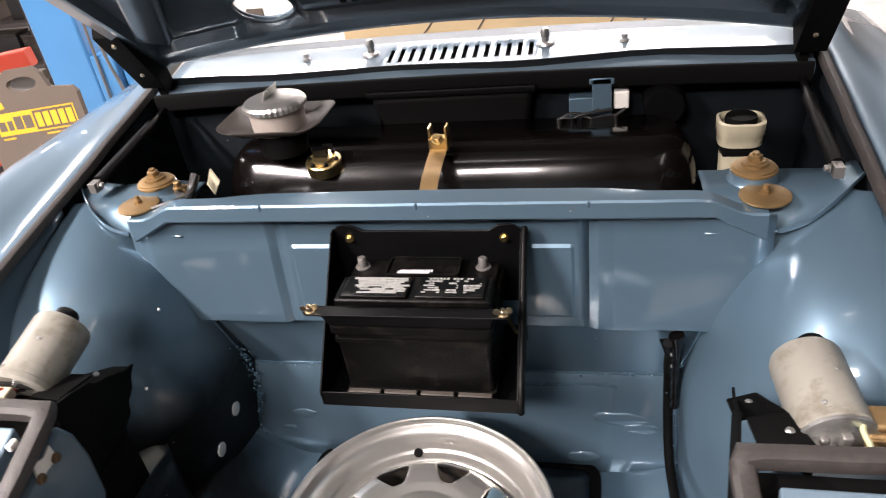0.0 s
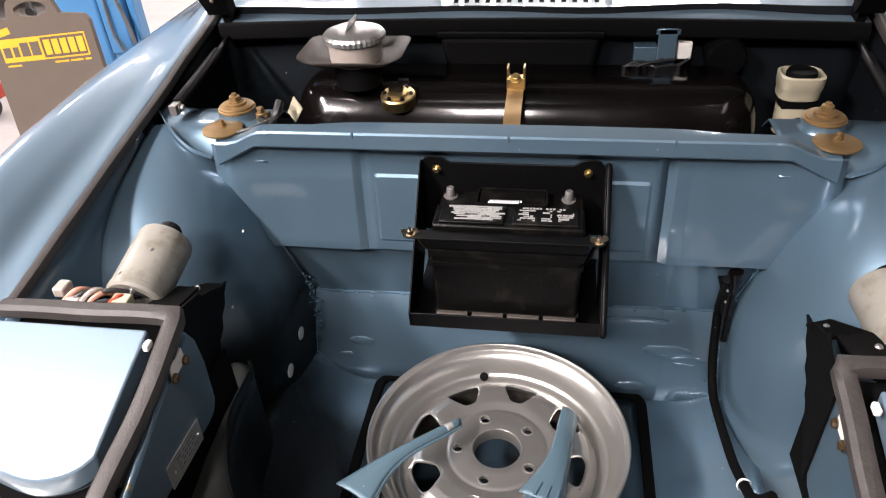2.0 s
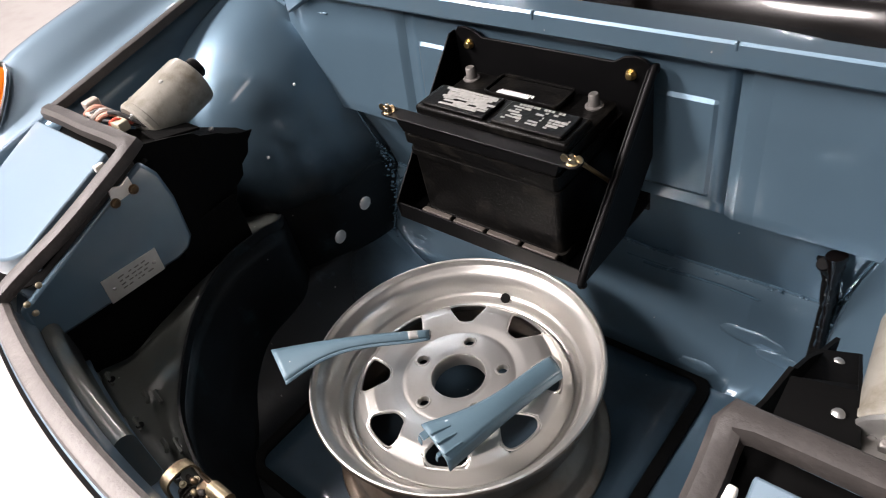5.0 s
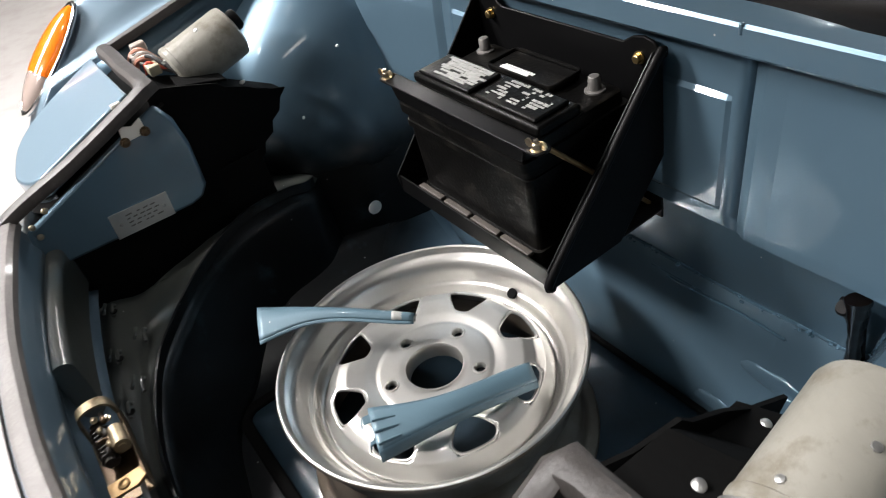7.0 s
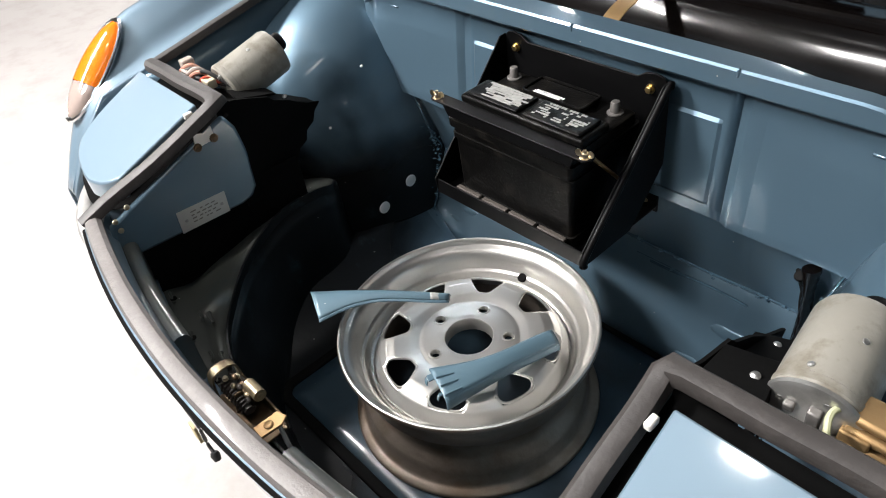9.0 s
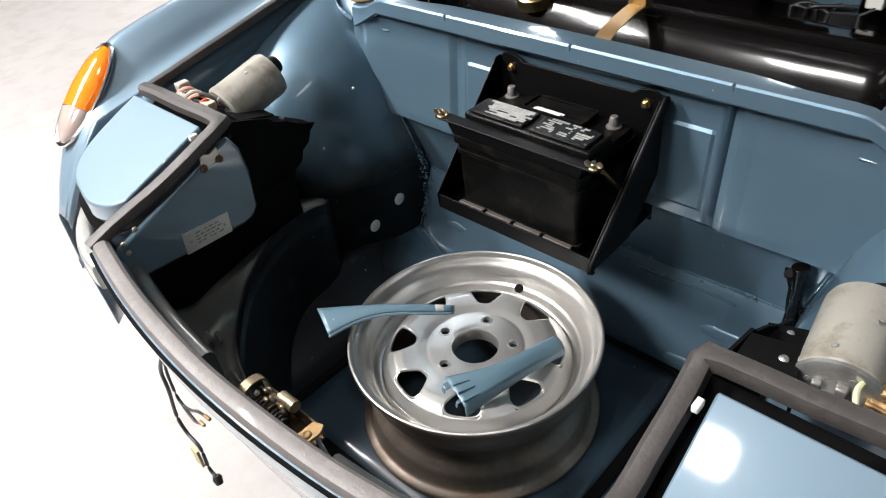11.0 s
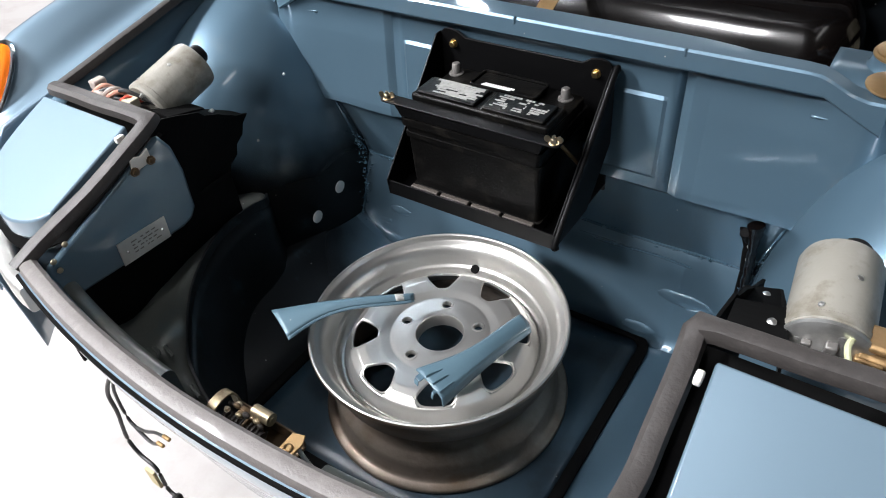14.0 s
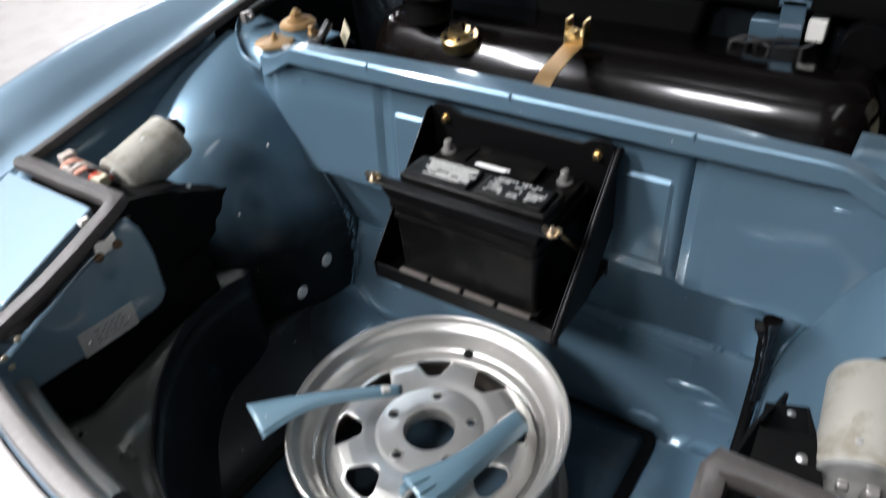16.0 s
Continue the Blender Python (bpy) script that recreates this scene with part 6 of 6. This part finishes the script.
box(b, (0.282, 1.345, 0.93), (0.036, 0.006, 0.14))
box(b, (0.282, 1.352, 0.993), (0.046, 0.02, 0.012))
box(b, (0.243, 1.37, 0.925), (0.045, 0.04, 0.07))
part("post", b, INNER, support, bevel=0.002)
relay = thing("relay", "small white relay behind the cowl bracket", "relay", (0.315, 1.365, 0.95))
b = bmesh.new()
box(b, (0.318, 1.365, 0.952), (0.028, 0.03, 0.034))
part("cover", b, WHITEPL, relay, bevel=0.003)
blower = thing("wiper_motor", "round black motor hanging under the cowl", "motor", (0.40, 1.36, 0.93))
b = bmesh.new()
lathe(b, [(0.0, 0), (0.034, 0.0), (0.038, 0.006), (0.038, 0.07), (0.0, 0.07)], 28, basis((0.395, 1.325, 0.945), (0.395, 1.40, 0.945)))
part("housing", b, BLACK, blower)
loom = thing("wiring_loom", "loose black wiring behind the fuel tank", "wires", (0.2, 1.35, 0.92))
for k in range(6):
    b = bmesh.new()
    x0 = 0.165 + 0.012 * k
    tube(b, [(x0, 1.33 + 0.006 * k, 0.90 + 0.01 * (k % 3)), (x0 + 0.03, 1.322, 0.925 + 0.008 * (k % 2)), (x0 + 0.06, 1.325, 0.94 - 0.01 * (k % 3)), (x0 + 0.10, 1.335, 0.93 + 0.012 * (k % 2))], 0.003)
    part("wire", b, WIRE, loom)

# brake pipes and a tag beside the left strut tower
pipes = thing("brake_junction", "small brass brake pipe junction with black hoses beside the strut tower", "pipes", (-0.44, 1.07, 0.92))
b = bmesh.new()
box(b, (-0.452, 1.06, 0.935), (0.022, 0.016, 0.016))
hexbolt(b, (-0.452, 1.052, 0.943), (0, 0, 1), 0.007, 0.014)
part("fitting", b, ZINC, pipes, bevel=0.001)
b = bmesh.new()
tube(b, [(-0.46, 1.06, 0.935), (-0.435, 1.045, 0.925), (-0.42, 1.04, 0.945), (-0.415, 1.06, 0.965)], 0.008)
part("hose", b, WIRE, pipes, "black rubber hose")
b = bmesh.new()
tube(b, [(-0.44, 1.06, 0.93), (-0.45, 1.02, 0.935), (-0.48, 1.0, 0.932)], 0.003)
part("pipe", b, STEEL, pipes, "thin steel pipe")
b = bmesh.new()
prism(b, [(-0.413, 1.080, 0.935), (-0.398, 1.072, 0.918), (-0.380, 1.070, 0.946), (-0.396, 1.078, 0.966)], (0.001, 0.002, 0))
part("paper_tag", b, IVORY, pipes, "small pale paper tag")

# torsion hook and drain hose at the housing beside the bulkhead
hose = thing("drain_hose", "black ribbed drain hose along the wheel housing", "hose", (0.40, 1.0, 0.45))
b = bmesh.new()
tube(b, [(0.396, 1.005, 0.655), (0.394, 1.012, 0.61), (0.396, 1.02, 0.555), (0.398, 0.995, 0.465), (0.400, 0.95, 0.418), (0.403, 0.89, 0.414), (0.404, 0.83, 0.424), (0.404, 0.77, 0.440), (0.405, 0.71, 0.465), (0.405, 0.67, 0.485)], 0.0085, seg=10, n=8)
part("pipe", b, FLATBLACK, hose)
b = bmesh.new()
boot = smooth_path([(0.400, 0.985, 0.690), (0.402, 0.988, 0.66), (0.403, 0.992, 0.62), (0.404, 0.992, 0.57), (0.405, 0.988, 0.53)], 6)
rows_ = []
for k, q in enumerate(boot):
    g = k / (len(boot) - 1)
    wx = 0.0125 - 0.006 * smooth01(0.0, 0.4, g) + 0.001 * math.sin(k * 1.9)
    rows_.append([b.verts.new(q + Vector((wx * ca, 0.012 * sa, 0.25 * wx * ca))) for ca, sa in ((math.cos(t), math.sin(t)) for t in steps(0, 2 * math.pi * 13 / 14, 13))])
for r0, r1 in zip(rows_, rows_[1:]):
    for k in range(14):
        b.faces.new((r0[k], r0[(k + 1) % 14], r1[(k + 1) % 14], r1[k]))
b.faces.new(rows_[0][::-1])
b.faces.new(rows_[-1])
part("boot", b, TANKBLACK, hose, "glossy black rubber boot")
b = bmesh.new()
prism(b, [(0.376, 1.004, 0.665), (0.404, 1.0, 0.672), (0.41, 1.004, 0.60), (0.398, 1.01, 0.57), (0.39, 1.01, 0.62)], (0.0, -0.006, 0.0))
lathe(b, [(0.0, 0.0), (0.008, 0.0), (0.0095, 0.003), (0.007, 0.006), (0.006, 0.03)], 18, basis((0.388, 0.985, 0.672), (0.393, 1.0, 0.645)))
part("bracket", b, BLACK, hose, "black bracket and hose end")
for q in ((0.392, 0.992, 0.655), (0.396, 0.994, 0.64), (0.398, 0.996, 0.612)):
    b = bmesh.new()
    hexbolt(b, q, (0, -1, 0.3), 0.0022, 0.004)
    part("bracket_screw", b, STEEL, hose, "bright screw head")
b = bmesh.new()
rod(b, (0.395, 1.006, 0.65), (0.395, 1.008, 0.63), 0.0075)
part("sleeve", b, FLATBLACK, hose)
b = bmesh.new()
lathe(b, [(0.011, -0.004), (0.0125, 0.0), (0.011, 0.004)], 16, basis((0.405, 0.705, 0.467), (0.405, 0.67, 0.485)), cap=False)
part("collar", b, WHITEPL, hose, "pale clip")
b = bmesh.new()
tube(b, [(0.405, 0.67, 0.485), (0.415, 0.655, 0.50), (0.425, 0.645, 0.525)], 0.009, seg=10)
tube(b, [(0.405, 0.67, 0.485), (0.400, 0.645, 0.478), (0.398, 0.61, 0.455)], 0.008, seg=10)
part("branch", b, FLATBLACK, hose)

# wires hanging from the nose
harness = thing("hanging_wires", "black wires with taped ends hanging from the bare nose", "wires", (-0.3, 0.31, 0.6))
b = bmesh.new()
tube(b, [(-0.22, 0.285, 0.72), (-0.24, 0.302, 0.705), (-0.28, 0.31, 0.65), (-0.345, 0.31, 0.56), (-0.357, 0.31, 0.50), (-0.386, 0.31, 0.41), (-0.374, 0.31, 0.37), (-0.339, 0.31, 0.355), (-0.343, 0.31, 0.29), (-0.325, 0.31, 0.275)], 0.0034, seg=8)
part("main_lead", b, WIRE, harness)
b = bmesh.new()
tube(b, [(-0.235, 0.315, 0.70), (-0.27, 0.312, 0.65), (-0.313, 0.31, 0.585), (-0.324, 0.31, 0.50), (-0.29, 0.31, 0.50), (-0.25, 0.31, 0.525), (-0.225, 0.31, 0.533)], 0.0026, seg=8)
part("branch_lead", b, WIRE, harness)
b = bmesh.new()
tube(b, [(-0.324, 0.31, 0.50), (-0.285, 0.308, 0.478), (-0.245, 0.305, 0.505)], 0.0028, seg=8)
part("branch_lead", b, WIRE, harness)
for q in ((-0.218, 0.31, 0.535), (-0.240, 0.305, 0.508)):
    b = bmesh.new()
    box(b, q, (0.016, 0.006, 0.006))
    part("spade_end", b, ZINC, harness, "brown crimped spade end", bevel=0.002)
b = bmesh.new()
box(b, (-0.352, 0.303, 0.325), (0.024, 0.006, 0.045))
part("paper_tag", b, GOLDTAPE, harness, "tan tape tag", bevel=0.001)
b = bmesh.new()
lathe(b, [(0.0, 0), (0.007, 0.0), (0.0095, 0.006), (0.007, 0.018), (0, 0.02)], 14, basis((-0.325, 0.31, 0.28), (-0.312, 0.308, 0.255)))
part("plug", b, WIRE, harness, "black plug")

# ---- round the car ----
post = thing("lift_post", "blue enamelled steel post of a car lift", "car lift", (-1.98, 2.9, 0))
b = bmesh.new()
box(b, (-2.045, 2.93, 1.7), (0.23, 0.26, 3.4))
col = part("column", b, LIFTBLUE, post, bevel=0.012)
b = bmesh.new()
box(b, (-1.785, 2.86, 1.7), (0.03, 0.07, 3.4))
part("rear_rail", b, LIFTBLUE, post, bevel=0.004)
b = bmesh.new()
box(b, (-1.86, 2.83, 0.54), (0.11, 0.09, 0.30))
part("carriage", b, LIFTBLUE, post, bevel=0.008)
b = bmesh.new()
box(b, (-1.98, 2.95, 0.012), (0.46, 0.4, 0.024))
part("base_plate", b, LIFTBLUE, post, bevel=0.004)
b = bmesh.new()
prism(b, [(-1.93, 2.80, 0.024), (-1.78, 2.78, 0.024), (-1.80, 2.80, 0.34), (-1.92, 2.82, 0.40)], (0.01, 0.02, 0))
part("gusset", b, LIFTBLUE, post)
b = bmesh.new()
tube(b, [(-1.845, 2.81, 1.6), (-1.84, 2.79, 0.8), (-1.80, 2.78, 0.55), (-1.775, 2.77, 0.42), (-1.745, 2.75, 0.25)], 0.008)
tube(b, [(-1.865, 2.80, 1.6), (-1.87, 2.77, 0.6), (-1.85, 2.76, 0.45), (-1.79, 2.75, 0.36)], 0.006)
part("hose", b, DULLSTEEL, post, "grey hydraulic hose")

board = thing("kneeling_board", "brown-grey foam kneeling board leaning on the lift post", "kneeling board", (-1.81, 2.12, 0))
K = 1.07
BW, BH = 0.385, 0.70
BMAT = pose(-1.812, 2.25, 0.735, 80, -4, 6) @ Matrix.Scale(K, 4)
b = bmesh.new()
out2d = [(-BW / 2 - 0.01, -BH), (BW / 2 + 0.01, -BH), (BW / 2, -0.03), (BW / 2 - 0.015, -0.01), (0.095, 0.0), (0.08, 0.05), (0.05, 0.075), (-0.05, 0.075), (-0.08, 0.05), (-0.095, 0.0), (-BW / 2 + 0.015, -0.01), (-BW / 2, -0.03)]
hole2d = [(0.058 * math.cos(a), 0.022 + 0.024 * math.sin(a)) for a in steps(0, 2 * math.pi * 19 / 20, 19)]
for z in (0.0, -0.022):
    vo = [b.verts.new(BMAT @ Vector((x, y, z))) for x, y in out2d]
    vh = [b.verts.new(BMAT @ Vector((x, y, z))) for x, y in hole2d]
    eo = [b.edges.new((vo[k], vo[(k + 1) % len(vo)])) for k in range(len(vo))]
    eh = [b.edges.new((vh[k], vh[(k + 1) % len(vh)])) for k in range(len(vh))]
    bmesh.ops.triangle_fill(b, use_beauty=True, edges=eo + eh)
    if z == 0.0:
        fo, fh = vo, vh
for f_, g_ in ((fo, vo), (fh, vh)):
    for k in range(len(f_)):
        b.faces.new((f_[k], f_[(k + 1) % len(f_)], g_[(k + 1) % len(f_)], g_[k]))
part("foam", b, FOAM, board, smooth=False)


def flat_box(bm, x, y, w, h, lift):
    box(bm, (x, y, lift * 0.4), (w, h, 0.0015), BMAT)


b = bmesh.new()
flat_box(b, -0.075, -0.105, 0.15, 0.078, 0.004)
part("yellow_panel", b, YELLOW, board, "yellow printed panel", smooth=False)
b = bmesh.new()
for x, y, w, h in ((0.082, -0.0685, 0.164, 0.005), (0.082, -0.1415, 0.164, 0.005), (0.1615, -0.105, 0.005, 0.078)):
    flat_box(b, x, y, w, h, 0.004)
part("yellow_border", b, YELLOW, board, "yellow printed border", smooth=False)
for x, w in ((-0.12, 0.05), (0.055, 0.05), (0.11, 0.045), (0.152, 0.022)):
    b = bmesh.new()
    flat_box(b, x, -0.156, w, 0.006, 0.004)
    part("print_bar", b, YELLOW, board, "small yellow print", smooth=False)
b = bmesh.new()
box(b, (0, 0, 0.0012), (0.075, 0.022, 0.001), BMAT @ Matrix.Translation((-0.135, -0.046, 0)) @ Matrix.Rotation(radians(12), 4, "Z"))
part("corner_tag", b, YELLOW, board, "small slanted yellow tag", smooth=False)


for x, w, h in ((-0.128, 0.027, 0.034), (-0.096, 0.020, 0.034), (-0.062, 0.031, 0.046), (-0.024, 0.033, 0.046)):
    b = bmesh.new()
    box(b, (x, -0.105 - (0.046 - h) / 2, 0.0030), (w, h, 0.0012), BMAT)
    part("print_block", b, FOAM, board, "dark block of the printed mark", bevel=0.0004)
for k in range(5):
    b = bmesh.new()
    box(b, (0.021 + 0.0302 * k, -0.105, 0.0024), (0.023, 0.050, 0.0012), BMAT)
    part("print_block", b, YELLOW, board, "yellow block of the printed mark", bevel=0.0004)
jack = thing("floor_jack", "red steel floor jack frame with black castors", "floor jack", (-3.0, 3.0, 0))
b = bmesh.new()
sweep(b, [(-3.5, 3.1, 0.50), (-2.62, 3.25, 0.58)], rounded_rect(0.07, 0.09, 0.01, 3))
sweep(b, [(-2.95, 3.1, 0.56), (-2.82, 2.98, 0.12)], rounded_rect(0.06, 0.06, 0.01, 3))
sweep(b, [(-3.4, 3.05, 0.15), (-2.72, 2.95, 0.13)], rounded_rect(0.08, 0.07, 0.01, 3))
part("frame", b, RED, jack)
for x, y in ((-2.78, 2.9), (-3.25, 3.05)):
    b = bmesh.new()
    lathe(b, [(0.0, -0.02), (0.05, -0.02), (0.06, -0.012), (0.06, 0.012), (0.05, 0.02), (0.0, 0.02)], 24, pose(x, y, 0.06, 90, 0, 70))
    part("castor", b, WIRE, jack, "black rubber castor")

cart = thing("parts_cart", "dark steel parts cart loaded with clutter behind the lift", "cart", (-4.0, 4.7, 0))
for z in (0.16, 0.46, 0.76):
    b = bmesh.new()
    box(b, (-4.0, 4.7, z), (0.78, 0.46, 0.03))
    part("shelf", b, TOOLBLACK, cart, bevel=0.004)
for x in (-4.37, -3.63):
    for y in (4.49, 4.91):
        b = bmesh.new()
        box(b, (x, y, 0.43), (0.03, 0.03, 0.72))
        part("post", b, TOOLBLACK, cart)
        b = bmesh.new()
        lathe(b, [(0.0, -0.015), (0.035, -0.015), (0.04, 0.0), (0.035, 0.015), (0.0, 0.015)], 16, pose(x, y, 0.04, 90, 0, 0))
        part("castor", b, WIRE, cart, "black rubber castor")
for k in range(9):
    w, d, h = 0.10 + 0.14 * random.random(), 0.10 + 0.12 * random.random(), 0.06 + 0.16 * random.random()
    z = (0.175, 0.475, 0.775)[k % 3]
    x = -4.28 + 0.27 * (k // 3)
    carton = thing("parts_box", "small grimy dark parts box on the cart", "box", (x, 4.68, z), group="boxes on the cart")
    b = bmesh.new()
    box(b, (x, 4.68, z + h / 2), (w, d, h))
    part("body", b, (FOAM, TOOLBLACK, RUSTSTEEL, WIRE)[k % 4], carton, bevel=0.006)
    b = bmesh.new()
    box(b, (x, 4.68, z + h + 0.008), (w + 0.008, d + 0.008, 0.016))
    part("lid", b, (TOOLBLACK, FOAM, WIRE)[k % 3], carton, bevel=0.004)

chest = thing("tool_chest", "dark brown steel tool chest with drawers on the floor", "tool chest", (-3.66, 5.6, 0))
b = bmesh.new()
box(b, (-3.66, 5.62, 0.42), (0.9, 0.5, 0.74))
part("body", b, TOOLBLACK, chest, bevel=0.01)
for k in range(5):
    b = bmesh.new()
    box(b, (-3.66, 5.364, 0.12 + 0.14 * k), (0.82, 0.012, 0.125))
    dr = part("drawer", b, TOOLBLACK, chest, bevel=0.004)
    b = bmesh.new()
    box(b, (-3.66, 5.352, 0.16 + 0.14 * k), (0.12, 0.012, 0.03))
    part("label_holder", b, LABELWHITE, dr, "pale label holder", bevel=0.002)
for x in (-4.0, -3.35):
    b = bmesh.new()
    rod(b, (x, 5.42, 0.03), (x + 0.03, 5.42, 0.03), 0.03)
    part("castor", b, WIRE, chest)

bench = thing("storage_shelf", "grey-brown shelf with dark boxes by the garage wall", "shelf", (-5.4, 6.0, 0))
b = bmesh.new()
for z in (0.25, 0.8, 1.3):
    box(b, (-5.4, 6.2, z), (1.6, 0.5, 0.04))
part("board", b, TOOLBLACK, bench, bevel=0.004)
for x in (-6.15, -4.65):
    b = bmesh.new()
    box(b, (x, 6.0, 0.7), (0.05, 0.05, 1.4))
    part("upright", b, TOOLBLACK, bench)
for k, (x, z, w) in enumerate(((-5.8, 0.95, 0.4), (-5.2, 0.93, 0.5), (-5.5, 0.42, 0.6))):
    crate = thing("storage_box", "dusty dark storage box on the shelf", "box", (x, 6.2, z - 0.14))
    b = bmesh.new()
    box(b, (x, 6.2, z), (w, 0.36, 0.26))
    part("box", b, (FOAM, TOOLBLACK, CARD)[k], crate, bevel=0.01)
    b = bmesh.new()
    box(b, (x, 6.2, z + 0.135), (w + 0.02, 0.38, 0.03))
    part("lid", b, (FOAM, TOOLBLACK, CARD)[k], crate, bevel=0.006)

stack = thing("cardboard_stack", "flattened tan cardboard sheets standing behind the car", "cardboard", (0.0, 3.1, 0))
for k in range(3):
    b = bmesh.new()
    box(b, (0.02 - 0.05 * k, 3.1 + 0.05 * k, 0.42 + 0.02 * k), (1.76, 0.012, 0.84 + 0.04 * k), Matrix.Identity(4))
    bmesh.ops.rotate(b, cent=(0.0, 3.1, 0), matrix=Matrix.Rotation(radians(-6 - k), 3, "X"), verts=b.verts[:])
    sh = part("sheet", b, CARD, stack, bevel=0.002)
    if k == 0:
        for x0, z0, x1, z1 in ((-0.75, 0.30, -0.30, 0.80), (-0.10, 0.80, -0.45, 0.30), (0.15, 0.30, 0.45, 0.80), (0.60, 0.80, 0.30, 0.35)):
            b = bmesh.new()
            ca, sa = math.cos(radians(-6)), math.sin(radians(-6))
            rod(b, (x0, 3.094 - z0 * sa - 0.003, z0 * ca), (x1, 3.094 - z1 * sa - 0.003, z1 * ca), 0.004, seg=6)
            part("crease", b, FOAM, sh, "dark crease line")
panel = thing("white_panel", "white painted panel leaning behind the car", "panel", (-1.15, 3.15, 0))
b = bmesh.new()
box(b, (-1.12, 3.2, 0.40), (0.50, 0.03, 0.80))
part("board", b, LAMPWHITE, panel, bevel=0.004)
b = bmesh.new()
box(b, (-1.12, 3.16, 0.66), (0.42, 0.05, 0.05))
part("rail", b, WHITEPL, panel, bevel=0.006)
for x in (-1.28, -1.0):
    b = bmesh.new()
    box(b, (x, 3.182, 0.72), (0.08, 0.01, 0.05))
    part("slot", b, FOAM, panel, "dark brown opening")
